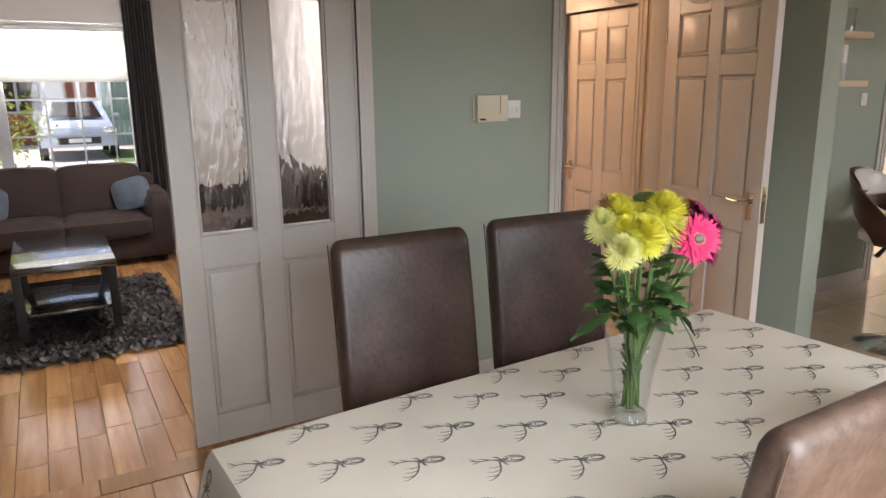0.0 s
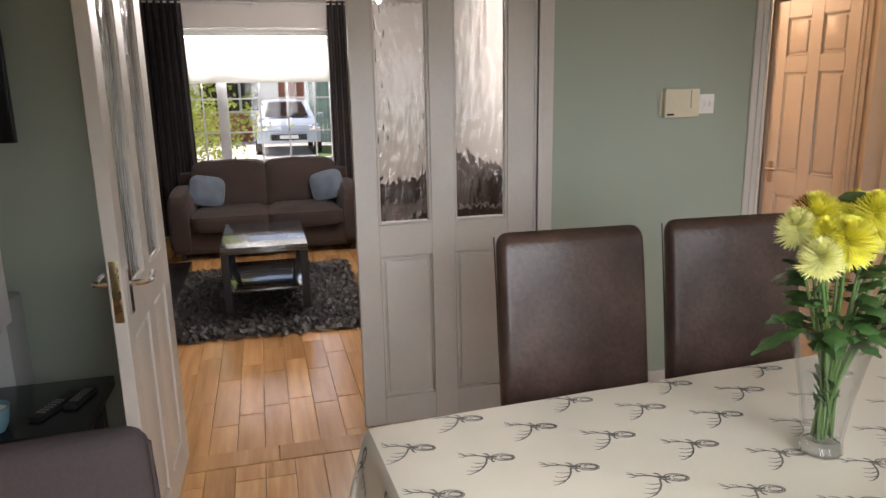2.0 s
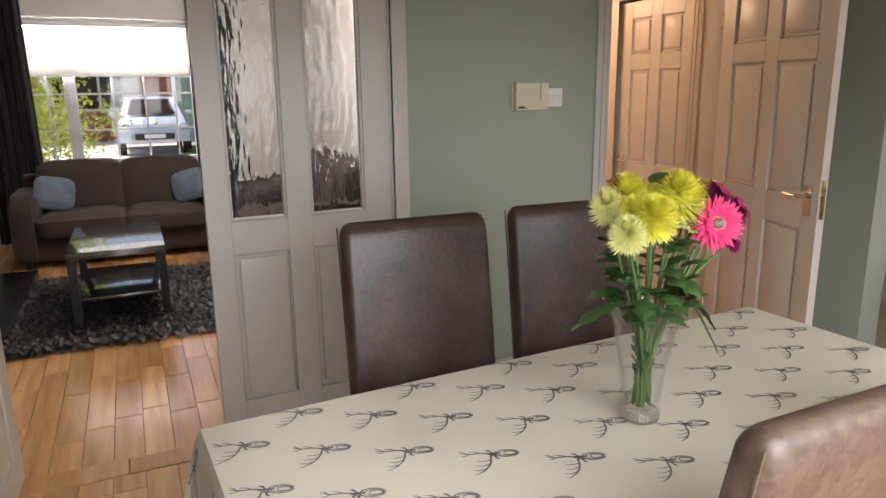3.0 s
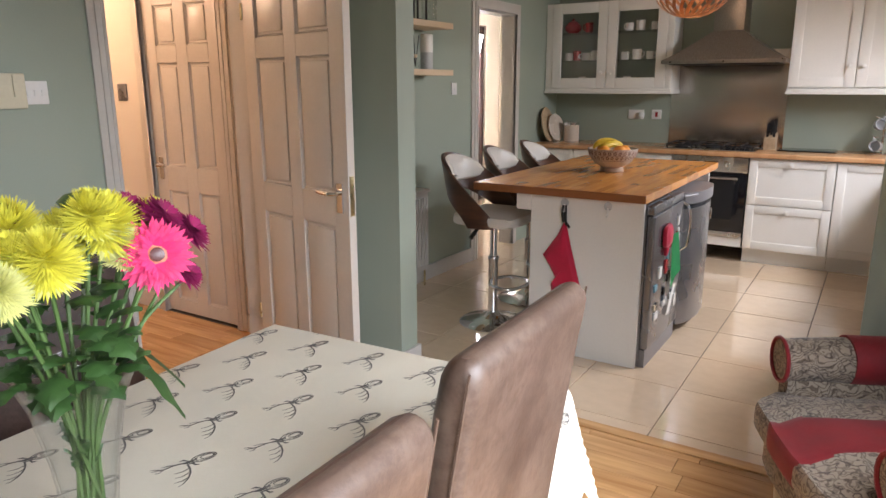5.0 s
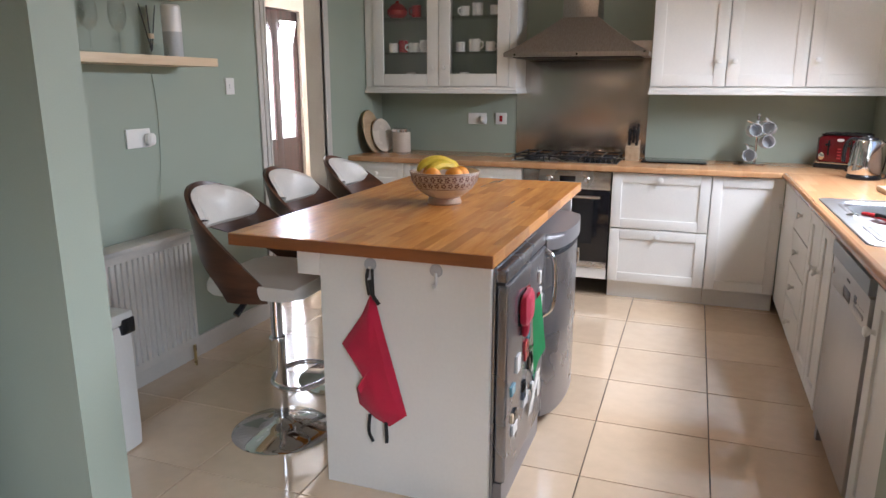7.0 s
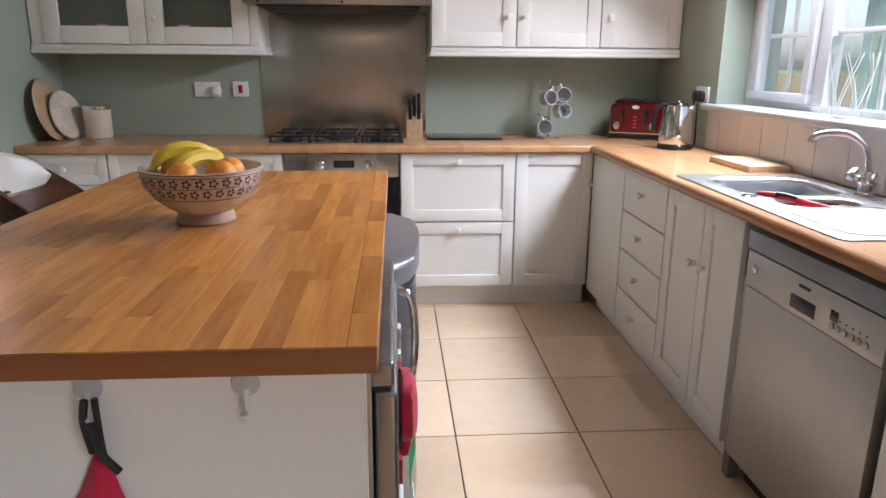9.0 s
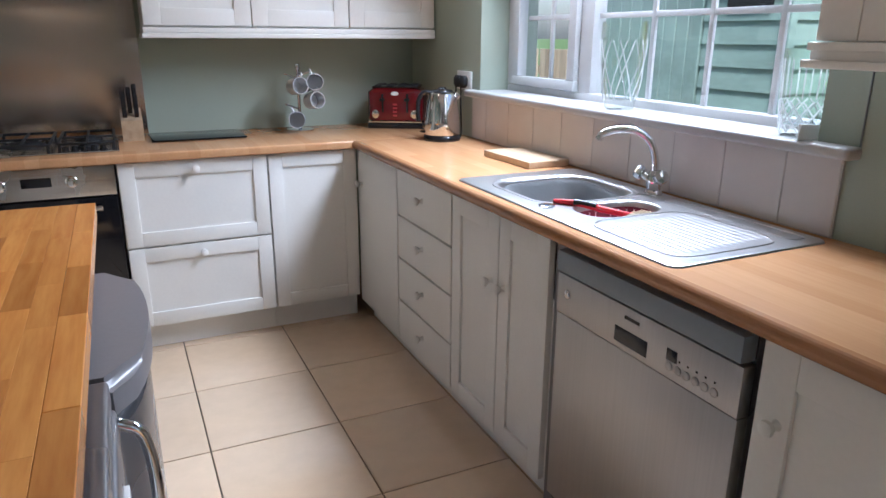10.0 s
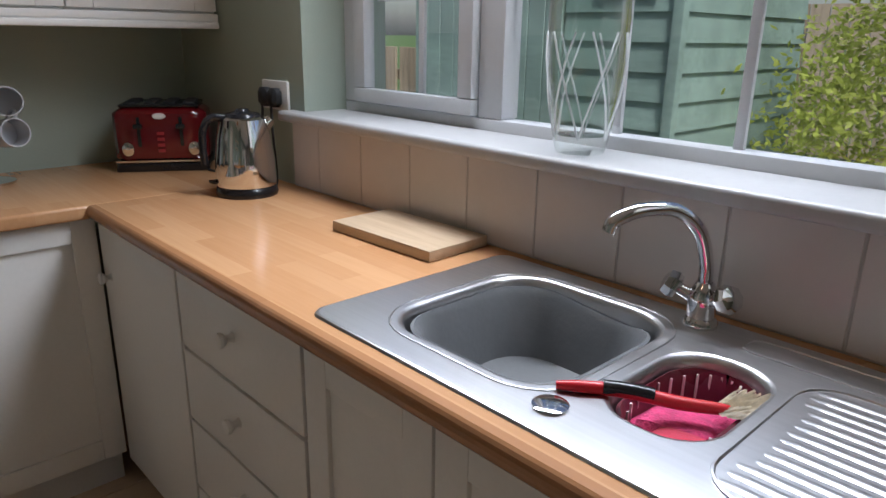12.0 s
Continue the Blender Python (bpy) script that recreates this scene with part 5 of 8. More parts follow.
def wall_plate(name, at, n, w, h, label, rockers=0, material=M["white"]):
    ob = thing(name, at, label, "switch" if "switch" in name else "socket")
    m = facing(at, n)
    part("plate", moved(boxed(-w / 2, -0.010, -h / 2, w / 2, 0, h / 2, 0.003), m), material, ob)
    for i in range(rockers):
        x = (i - (rockers - 1) / 2) * 0.028
        part("rocker", moved(boxed(x - 0.010, -0.0135, -0.012, x + 0.010, -0.009, 0.012, 0.002), m), material, ob)
    return ob


wall_plate("wall_switch", (2.596, SP, 1.410), (0, -1, 0), 0.090, 0.088, "white triple light switch beside the thermostat", 3)
wall_plate("wall_switch", (5.70, SP, 1.405), (0, -1, 0), 0.072, 0.088, "white light switch beside the kitchen doorway", 1)
wall_plate("wall_switch", (3.80, 4.63, 1.395), (-1, 0, 0), 0.088, 0.105, "grey metal switch on the hall wall", 1, M["fridge"])

ds = thing("door_stop", (3.73, 2.68, 0), "small black and white door stop on the floor", "door stop")
part("cap", moved(lathe(bm_new(), [(0.016, -0.03), (0.018, -0.026), (0.018, 0.0), (0.014, 0.006)], n=14), pose(3.735, 2.685, 0.018, 0, 70, 25)), M["black_matt"], ds)
part("spring", moved(lathe(bm_new(), [(0.009, 0.004), (0.009, 0.035)], n=12), pose(3.735, 2.685, 0.018, 0, 70, 25)), M["chrome"], ds)

# armchair
ac = thing("armchair", (0, 0, 0), "patterned beige and red wing armchair", "armchair")
BASE.pop(ac.name)
part("seat_base", puffed(-0.36, -0.40, 0.16, 0.36, 0.30, 0.36, 0.01, 0.03, 6), M["damask"], ac)
part("seat_cushion", puffed(-0.33, -0.45, 0.35, 0.33, 0.22, 0.465, 0.025, 0.05, 8), M["damask"], ac)
bm = puffed(-0.15, -0.455, 0.352, 0.15, 0.215, 0.468, 0.027, 0.05, 8)
part("seat_band", bm, M["velvet"], ac, "dark red velvet band")
for s in (-1, 1):
    bm = bm_new()
    rings = []
    for i in range(10):
        t = i / 9
        y = -0.36 + 0.66 * t
        rr = 0.072 + 0.01 * math.sin(math.pi * t)
        rings.append([Vector((s * (0.375 + rr * 1.05 * math.cos(a)), y, 0.56 + 0.015 * t + rr * math.sin(a))) for a in [2 * math.pi * k / 18 for k in range(18)]])
    skin(bm, rings)
    part("arm", bm, M["damask"], ac, "rolled patterned arm")
    part("arm_side", puffed(s * 0.37 - 0.05, -0.34, 0.16, s * 0.37 + 0.05, 0.30, 0.55, 0.008, 0.03, 6), M["damask"], ac)
    bm = bm_new()
    skin(bm, [[Vector((s * (0.375 + 0.085 * 1.05 * math.cos(a)), y, 0.568 + 0.085 * math.sin(a))) for a in [2 * math.pi * k / 18 for k in range(18)]] for y in (-0.16, 0.0)])
    part("arm_band", bm, M["velvet"], ac, "dark red velvet band")
    part("arm_piping", tube(bm_new(), [(s * (0.375 + 0.078 * math.cos(a)), -0.363, 0.56 + 0.075 * math.sin(a)) for a in [2 * math.pi * k / 20 for k in range(20)]], 0.007, 6, True), M["velvet"], ac)
    bm = puffed(s * 0.36 - 0.035, 0.02, 0.60, s * 0.36 + 0.035, 0.40, 1.02, 0.01, 0.03, 6)
    for v in bm.verts:
        v.co.y += 0.12 * (v.co.z - 0.62) / 0.4
    part("wing", bm, M["damask"], ac)
    bm = puffed(s * 0.36 - 0.039, 0.012, 0.60, s * 0.36 + 0.039, 0.060, 1.02, 0.008, 0.02, 6)
    for v in bm.verts:
        v.co.y += 0.12 * (v.co.z - 0.62) / 0.4
    part("wing_band", bm, M["velvet"], ac, "dark red velvet edge")
bm = puffed(-0.34, 0.24, 0.36, 0.34, 0.40, 1.08, 0.03, 0.05, 8)
for v in bm.verts:
    v.co.y += 0.13 * (v.co.z - 0.36) / 0.7
part("backrest", bm, M["damask"], ac)
part("back_piping", tube(bm_new(), curve_pts([(-0.33, 0.26, 0.5), (-0.33, 0.36, 0.98), (-0.2, 0.40, 1.08), (0.2, 0.40, 1.08), (0.33, 0.36, 0.98), (0.33, 0.26, 0.5)], 6), 0.009, 6), M["velvet"], ac)
for sx in (-1, 1):
    for sy in (-0.33, 0.28):
        part("leg", lathe(bm_new(), [(0.018, 0), (0.024, 0.05), (0.032, 0.17)], (sx * 0.31, sy, 0), 12), M["pale_wood"], ac, "turned wooden leg")
ac.matrix_basis = pose(3.365, 0.28, 0, 0, 0, 205) @ Matrix.Diagonal((1, 1, 0.965, 1))

# ---- living room ----
sf = thing("sofa", (0.6, 7.7, 0), "dark brown fabric two seat sofa under the window", "sofa")
part("base", puffed(-0.28, 7.22, 0.06, 1.52, 8.1, 0.30, 0.01, 0.03, 6), M["suede"], sf)
for a, b in ((-0.14, 0.62), (0.625, 1.385)):
    part("seat_cushion", puffed(a, 7.16, 0.28, b, 7.86, 0.46, 0.03, 0.05, 8, 0.004), M["suede"], sf)
    bm = puffed(a, 7.70, 0.42, b, 7.96, 0.90, 0.03, 0.045, 8, 0.012)
    for v in bm.verts:
        v.co.y += 0.10 * (v.co.z - 0.42) / 0.5
    part("back_cushion", bm, M["suede"], sf)
for a, b in ((-0.36, -0.14), (1.385, 1.60)):
    part("arm", puffed(a, 7.20, 0.06, b, 8.08, 0.66, 0.02, 0.07, 7, 0.004), M["suede"], sf)
part("back_frame", puffed(-0.30, 7.95, 0.10, 1.54, 8.16, 0.80, 0.01, 0.04, 6), M["suede"], sf)
for x in (-0.25, 1.49):
    for y in (7.28, 8.05):
        part("foot", lathe(bm_new(), [(0.025, 0), (0.03, 0.065)], (x, y, 0), 10), M["black_matt"], sf)
for x, a, lean in ((0.045, 14, 12), (1.185, -18, -14)):
    cu = thing("cushion", (x, 7.40, 0.46), "slate blue scatter cushion on the sofa", "cushion", "sofa cushions")
    bm = puffed(-0.145, -0.03, -0.125, 0.145, 0.03, 0.125, 0.022, 0.012, 8, 0.003)
    part("cover", moved(bm, pose(x, 7.40, 0.605, -18, lean, a)), M["cushion"], cu)

tagged(copy_thing(sf, pose(2.06, 6.15, 0, 0, 0, -90)), "dark brown fabric sofa along the living room wall")
sf.matrix_basis = pose(0.58, 7.506, 0) @ Matrix.Diagonal((0.9, 0.9, 0.94, 1))

ct = thing("coffee_table", (0.55, 5.65, 0), "black coffee table with a lower glass-like shelf", "table")
part("tabletop", boxed(0.265, 5.17, 0.455, 0.840, 6.11, 0.500, 0.003), M["table_gloss"], ct, "glossy black top")
part("shelf", boxed(0.30, 5.21, 0.175, 0.805, 6.07, 0.195, 0.002), M["table_gloss"], ct)
for x in (0.292, 0.813):
    for y in (5.197, 6.083):
        part("leg", boxed(x - 0.025, y - 0.025, 0, x + 0.025, y + 0.025, 0.455, 0.002), M["black_matt"], ct)

rug = thing("shaggy_rug", (0.6, 5.65, 0), "dark brown shaggy rug under the coffee table", "rug")
part("backing", boxed(-0.06, 4.82, 0.001, 1.20, 6.52, 0.012), M["rug"], rug)
rng = random.Random(5)
verts, faces = [], []
for k in range(9500):
    x, y = rng.uniform(-0.07, 1.21), rng.uniform(4.80, 6.54)
    a, ln, w, h = rng.uniform(0, 6.283), rng.uniform(0.05, 0.095), rng.uniform(0.007, 0.014), rng.uniform(0.015, 0.055)
    c_, s_ = math.cos(a), math.sin(a)
    i = len(verts)
    for t, z in ((0, 0.006), (0.55, h), (1, h * rng.uniform(0.4, 0.8))):
        for q in (-1, 1):
            verts.append((x + c_ * ln * t - s_ * w * q, y + s_ * ln * t + c_ * w * q, z))
    faces += [(i, i + 1, i + 3, i + 2), (i + 2, i + 3, i + 5, i + 4)]
me = bpy.data.meshes.new("pile")
me.from_pydata(verts, [], faces)
me.materials.append(M["rug"])
pile = new("pile", me)
pile.parent = rug
pile.matrix_parent_inverse = BASE[rug.name].inverted()
tagged(pile, "glossy dark brown rug strands", kind="stuff")

hearth = thing("hearth", (-0.5, 5.95, 0), "black slate hearth slab on the floor", "hearth")
part("slab", boxed(-1.0, 5.10, 0, -0.09, 6.82, 0.06, 0.004), M["black"], hearth)
part("fire_surround", boxed(-1.5, 5.2, 0, -0.75, 6.7, 1.1, 0.01), M["black_matt"], hearth)


def curtain(x0, x1, label):
    ob = thing("curtain", ((x0 + x1) / 2, 8.2, 0.05), label, "curtain", "living room curtains")
    bm = bm_new()
    n = 64
    row = []
    for z in (0.04, 0.6, 1.2, 1.8, 2.30, 2.46):
        spread = 1.0 + 0.10 * (1 - z / 2.4)
        xm = (x0 + x1) / 2
        row.append([bm.verts.new((xm + (x0 - xm + (x1 - x0) * i / n) * spread, 8.20 + 0.034 * math.sin(i * 0.62 + 0.25 * z) + 0.01 * noise.noise(Vector((i * 0.3, z * 2, 0))), z)) for i in range(n + 1)])
    for a, b in zip(row, row[1:]):
        for i in range(n):
            bm.faces.new((a[i], a[i + 1], b[i + 1], b[i]))
    bmesh.ops.solidify(bm, geom=bm.faces, thickness=0.004)
    part("drape", bm, M["curtain"], ob)
    bm = bm_new()
    for i in range(5):
        x = x0 + (x1 - x0) * (i + 0.5) / 5
        tube(bm, [(x, 8.20 + 0.022 * math.cos(t), 2.42 + 0.022 * math.sin(t)) for t in [k * 0.628 for k in range(10)]], 0.004, 6, True)
    part("eyelet", bm, M["chrome"], ob)
    return ob


curtain(-0.52, -0.10, "dark brown eyelet curtain drawn to the side")
curtain(1.36, 1.75, "dark brown eyelet curtain drawn to the side")
rod = thing("curtain_rod", (0.6, 8.2, 2.42), "white curtain pole above the front window", "curtain rod")
part("pole", tube(bm_new(), [(-0.7, 8.20, 2.42), (1.95, 8.20, 2.42)], 0.010, 10), M["upvc"], rod)
for x in (-0.62, 0.6, 1.86):
    part("bracket", boxed(x - 0.012, 8.19, 2.405, x + 0.012, 8.32, 2.435, 0.003), M["upvc"], rod)
rb = thing("roller_blind", (0.6, 8.36, 1.63), "white roller blind drawn half down", "blind")
part("fabric", boxed(-0.19, 8.360, 1.64, 1.41, 8.3615, 2.17), M["lace"], rb)
part("bottom_bar", boxed(-0.19, 8.354, 1.626, 1.41, 8.367, 1.648, 0.003), M["lace"], rb)
part("roller", tube(bm_new(), [(-0.19, 8.365, 2.165), (1.41, 8.365, 2.165)], 0.018, 10), M["lace"], rb)

# ---- outside ----
solid("ground", boxed(-400, -400, -0.5, 400, 400, -0.16), M["grass"], "lawn reaching to the distance", "ground", smooth=False)
solid("road", boxed(-30, 8.7, -0.16, 40, 40, -0.13), M["tarmac"], "pale concrete drive in front of the house", "road", smooth=False)
solid("pavement", boxed(-8, -8, -0.16, 16, -0.44, -0.12), M["tarmac"], "paved strip behind the house", "pavement", smooth=False)

# ---- kitchen: sink ----
def rrect(x0, y0, x1, y1, r, n=6):
    pts = []
    for cx, cy, a0 in ((x1 - r, y1 - r, 0), (x0 + r, y1 - r, 90), (x0 + r, y0 + r, 180), (x1 - r, y0 + r, 270)):
        for i in range(n + 1):
            a = radians(a0 + 90 * i / n)
            pts.append((cx + r * math.cos(a), cy + r * math.sin(a)))
    return pts


SINK = [(5.022, -0.098, 6.045, 0.378, 0.03), (5.60, -0.045, 5.955, 0.315, 0.09), (5.405, 0.025, 5.565, 0.285, 0.07)]
sn = thing("kitchen_sink", (5.53, 0.14, 0.901), "stainless steel sink with bowl, half bowl and drainer", "sink")
bm = bm_new()
loops = []
for k, (x0, y0, x1, y1, r) in enumerate(SINK):
    vs = [bm.verts.new((x, y, 0.9065)) for x, y in rrect(x0, y0, x1, y1, r)]
    loops.append(vs)
es = []
for vs in loops:
    es += [bm.edges.new((vs[i], vs[(i + 1) % len(vs)])) for i in range(len(vs))]
bmesh.ops.triangle_fill(bm, edges=es, use_beauty=True)
part("rim", bm, M["sink"], sn, smooth=False)
x0, y0, x1, y1, r = SINK[0]
bm = bm_new()
skin(bm, [[Vector((x, y, z)) for x, y in rrect(x0 - o, y0 - o, x1 + o, y1 + o, r)] for o, z in ((0, 0.9066), (0.004, 0.9055), (0.006, 0.9013))], False, False)
part("edge", bm, M["sink"], sn)
for k, deep in ((1, 0.16), (2, 0.10)):
    x0, y0, x1, y1, r = SINK[k]
    bm = bm_new()
    rings = []
    for o, z in ((-0.001, 0.9067), (0.003, 0.9055), (0.006, 0.902), (0.009, 0.896), (0.012, 0.9 - deep * 0.8), (0.03, 0.9 - deep), (0.07, 0.9 - deep - 0.004)):
        rings.append([Vector((x, y, z)) for x, y in rrect(x0 + o, y0 + o, x1 - o, y1 - o, max(0.01, r - o * 0.6))])
    skin(bm, rings, False, True)
    part("bowl", bm, M["sink"], sn)
bm = bm_new()
for i in range(14):
    y = 0.030 + i * 0.0215
    a, b = 5.082, 5.372 - (0.012 if 2 < i < 11 else 0.0)
    rings = []
    for x in (a, a + 0.02, b - 0.02, b):
        hgt = 0.0004 if x in (a, b) else 0.0017
        rings.append([Vector((x, y + dy, 0.9062 + hgt * f)) for dy, f in ((-0.008, 0), (-0.004, 0.7), (0, 1), (0.004, 0.7), (0.008, 0))])
    for p, q in zip(rings, rings[1:]):
        pv, qv = [bm.verts.new(v) for v in p], [bm.verts.new(v) for v in q]
        for j in range(4):
            bm.faces.new((pv[j], pv[j + 1], qv[j + 1], qv[j]))
part("drainer", bm, M["sink"], sn)
bm = bm_new()
for o in (0.0,):
    tube(bm, [(x, y, 0.9066) for x, y in rrect(5.055 + o, 0.005 + o * 0.6, 5.390 - o, 0.335 - o, 0.06)], 0.0028, 6, True)
tube(bm, [(x, y, 0.9066) for x, y in rrect(5.055, -0.075, 5.50, -0.02, 0.02)], 0.002, 6, True)
part("pressed_line", bm, M["sink"], sn)
for k in (1,):
    x0, y0, x1, y1, r = SINK[k]
    part("bowl_rim", tube(bm_new(), [(x, y, 0.9062) for x, y in rrect(x0 - 0.016, y0 - 0.014, x1 + 0.012, y1 + 0.014, r + 0.012)], 0.0022, 6, True), M["sink"], sn)
part("overflow_cap", lathe(bm_new(), [(0.024, 0.9066), (0.024, 0.910), (0.018, 0.912)], (5.585, 0.325, 0), 20), M["chrome"], sn)

wb = thing("washing_up_basin", (5.78, 0.13, 0.76), "grey plastic washing-up basin in the sink", "basin")
bm = bm_new()
rings = []
for o, z in ((0.060, 0.748), (0.040, 0.760), (0.024, 0.880), (0.016, 0.893), (0.020, 0.896), (0.028, 0.880), (0.045, 0.766), (0.070, 0.756)):
    ring = []
    for i, (x, y) in enumerate(rrect(5.60 + o, -0.045 + o, 5.955 - o, 0.315 - o, 0.085)):
        ring.append(Vector((x, y, z - (0.016 * math.exp(-((x - 5.70) / 0.05) ** 2) if z > 0.87 and y < 0.05 else 0))))
    rings.append(ring)
skin(bm, rings, True, True)
part("tub", bm, M["basin"], wb)
bk = thing("sink_basket", (5.485, 0.155, 0.81), "maroon plastic basket in the half bowl", "basket")
bm = bm_new()
skin(bm, [[Vector((x, y, z)) for x, y in rrect(5.405 + o, 0.025 + o, 5.565 - o, 0.285 - o, 0.06)] for o, z in ((0.035, 0.812), (0.022, 0.825), (0.014, 0.888), (0.018, 0.891), (0.026, 0.83), (0.04, 0.818))], True, True)
part("tub", bm, M["maroon"], bk)
bm = bm_new()
for i in range(26):
    a = i * 6.283 / 26
    x, y = 5.485 + 0.062 * math.cos(a), 0.155 + 0.112 * math.sin(a)
    box(bm, x - 0.0015, y - 0.0015, 0.845, x + 0.0015, y + 0.0015, 0.885)
tagged(part("slots", bm, M["white"], bk), kind="stuff")
sg = thing("sponge_cloth", (5.47, 0.20, 0.83), "crumpled pink and red dishcloth in the basket", "cloth")
bm = puffed(5.43, 0.10, 0.82, 5.535, 0.235, 0.862, 0.01, 0.02, 9, 0.016)
part("cloth", bm, M["pink"], sg)
bm = puffed(5.425, 0.19, 0.822, 5.50, 0.262, 0.868, 0.008, 0.015, 7, 0.010)
part("pad", bm, M["red_cloth"], sg)
br = thing("washing_up_brush", (5.5, 0.2, 0.9), "red washing-up brush lying across the half bowl", "brush")
hpts = curve_pts([(5.606, 0.287, 0.914), (5.582, 0.268, 0.915), (5.535, 0.228, 0.912), (5.485, 0.190, 0.903), (5.448, 0.155, 0.897), (5.436, 0.142, 0.895)], 4)
part("handle", tube(bm_new(), hpts, [0.006 + 0.0035 * math.sin(math.pi * i / (len(hpts) - 1)) for i in range(len(hpts))], 10), M["red_rubber"], br, "red plastic handle")
part("grip", tube(bm_new(), [p + Vector((0, 0, 0.0025)) for p in hpts[6:11]], 0.0098, 10), M["black"], br, "black rubber grip")
rng = random.Random(3)
bm = bm_new()
for i in range(150):
    a, r = rng.uniform(0, 6.283), 0.027 * math.sqrt(rng.random())
    p = Vector((5.436 + 0.8 * r * math.cos(a), 0.142 + 0.8 * r * math.sin(a), 0.894))
    tube(bm, [p, p + Vector((-0.022 + 0.6 * r * math.cos(a), -0.030 + 0.6 * r * math.sin(a), 0.008 + rng.uniform(-0.004, 0.004)))], 0.0013, 3)
tagged(part("bristles", bm, M["bristle"], br, "cream bristles"), kind="stuff")

tp = thing("mixer_tap", (5.585, -0.06, 0.907), "chrome swan neck mixer tap with two cross heads", "tap")
part("body", lathe(bm_new(), [(0.028, 0.9066), (0.028, 0.914), (0.022, 0.922), (0.024, 0.940), (0.026, 0.955), (0.018, 0.972), (0.014, 0.98)], (5.585, -0.062, 0), 24), M["chrome"], tp)
sp_ = curve_pts([(5.585, -0.062, 0.97), (5.588, -0.060, 1.015), (5.598, -0.045, 1.065), (5.620, -0.010, 1.098), (5.648, 0.040, 1.102), (5.670, 0.080, 1.088), (5.675, 0.089, 1.070)], 6)
part("spout", tube(bm_new(), sp_, 0.0115, 14), M["chrome"], tp)
for s in (-1, 1):
    d = Vector((0.9 * s, 0.35 * abs(s), 0.45)).normalized()
    c = Vector((5.585, -0.062, 0.945))
    part("valve", tube(bm_new(), [c, c + d * 0.045], [0.012, 0.010], 12), M["chrome"], tp)
    bm = lathe(bm_new(), [(0.008, 0.040), (0.021, 0.044), (0.024, 0.054), (0.021, 0.066), (0.008, 0.071)], n=8)
    part("cross_head", moved(bm, Matrix.Translation(c) @ d.to_track_quat("Z", "Y").to_matrix().to_4x4()), M["chrome"], tp)

# tiles under the sill
wt_t = thing("tiled_splashback", (5.98, WINY, 0.901), "row of white glazed tiles under the sill", "wall tiles", kind="structure")
part("grout_bed", boxed(5.038, WINY - 0.001, 0.902, 6.93, WINY + 0.0062, 1.097), M["light_grout"], wt_t)
tile_me = None
for i in range(10):
    x0 = 5.041 + (0.152 if i == 0 else 0.152 + (i - 1) * 0.2) * (1 if i else 0)
    x1 = 5.191 if i == 0 else x0 + 0.1975
    part("tile", boxed(x0 + 0.001, WINY + 0.001, 0.905, min(x1, 6.93), WINY + 0.008, 1.095, 0.0015, 1), M["wall_tile"], wt_t)

# right hand wall cabinet with a dark glass door
rc_ = thing("wall_cabinet", (4.5, 0.02, 1.36), "pale wall cabinet with a dark glass door", "cabinet", "kitchen wall units")
part("body", boxed(4.05, WINY + 0.002, 1.362, 4.936, 0.148, 2.16), M["cabinet"], rc_)
m = facing((4.935, 0.148, 1.362), NY)
bm = bm_new()
for q in ((0, 0, 0.085, 0.79), (0.36, 0, 0.445, 0.79), (0.085, 0, 0.36, 0.105), (0.085, 0.70, 0.36, 0.79)):
    box(bm, q[0] + 0.001, -0.02, q[1] + 0.001, q[2] - 0.001, 0, q[3], 0.002)
dr = part("door", moved(bm, m), M["cabinet"], rc_)
part("pane", moved(boxed(0.08, -0.011, 0.10, 0.365, -0.008, 0.705), m), M["black_gloss"], dr, "dark glass pane")
m = facing((4.488, 0.148, 1.362), NY)
bm = bm_new()
for q in ((0, 0, 0.085, 0.79), (0.35, 0, 0.435, 0.79), (0.085, 0, 0.35, 0.105), (0.085, 0.70, 0.35, 0.79)):
    box(bm, q[0] + 0.001, -0.02, q[1] + 0.001, q[2] - 0.001, 0, q[3], 0.002)
dr = part("door", moved(bm, m), M["cabinet"], rc_)
part("pane", moved(boxed(0.08, -0.011, 0.10, 0.355, -0.008, 0.705), m), M["black_gloss"], dr, "dark glass pane")
bm = boxed(4.04, WINY + 0.003, 1.345, 4.944, 0.178, 1.361, 0.004)
box(bm, 4.04, WINY + 0.003, 1.326, 4.940, 0.172, 1.347, 0.006)
box(bm, 4.04, WINY + 0.003, 1.312, 4.950, 0.184, 1.328, 0.005)
part("pelmet", bm, M["cabinet"], rc_, "moulded pelmet")

# sockets
def outlet(at, n, label, w=0.146, h=0.086):
    return wall_plate("power_socket", at, n, w, h, label, 0)


def plug(parent, at, n, material, name="plug"):
    bm = puffed(-0.024, -0.030, -0.026, 0.024, 0.0, 0.026, 0.002, 0.012, 4)
    return part(name, moved(bm, facing(at, n)), material, parent)


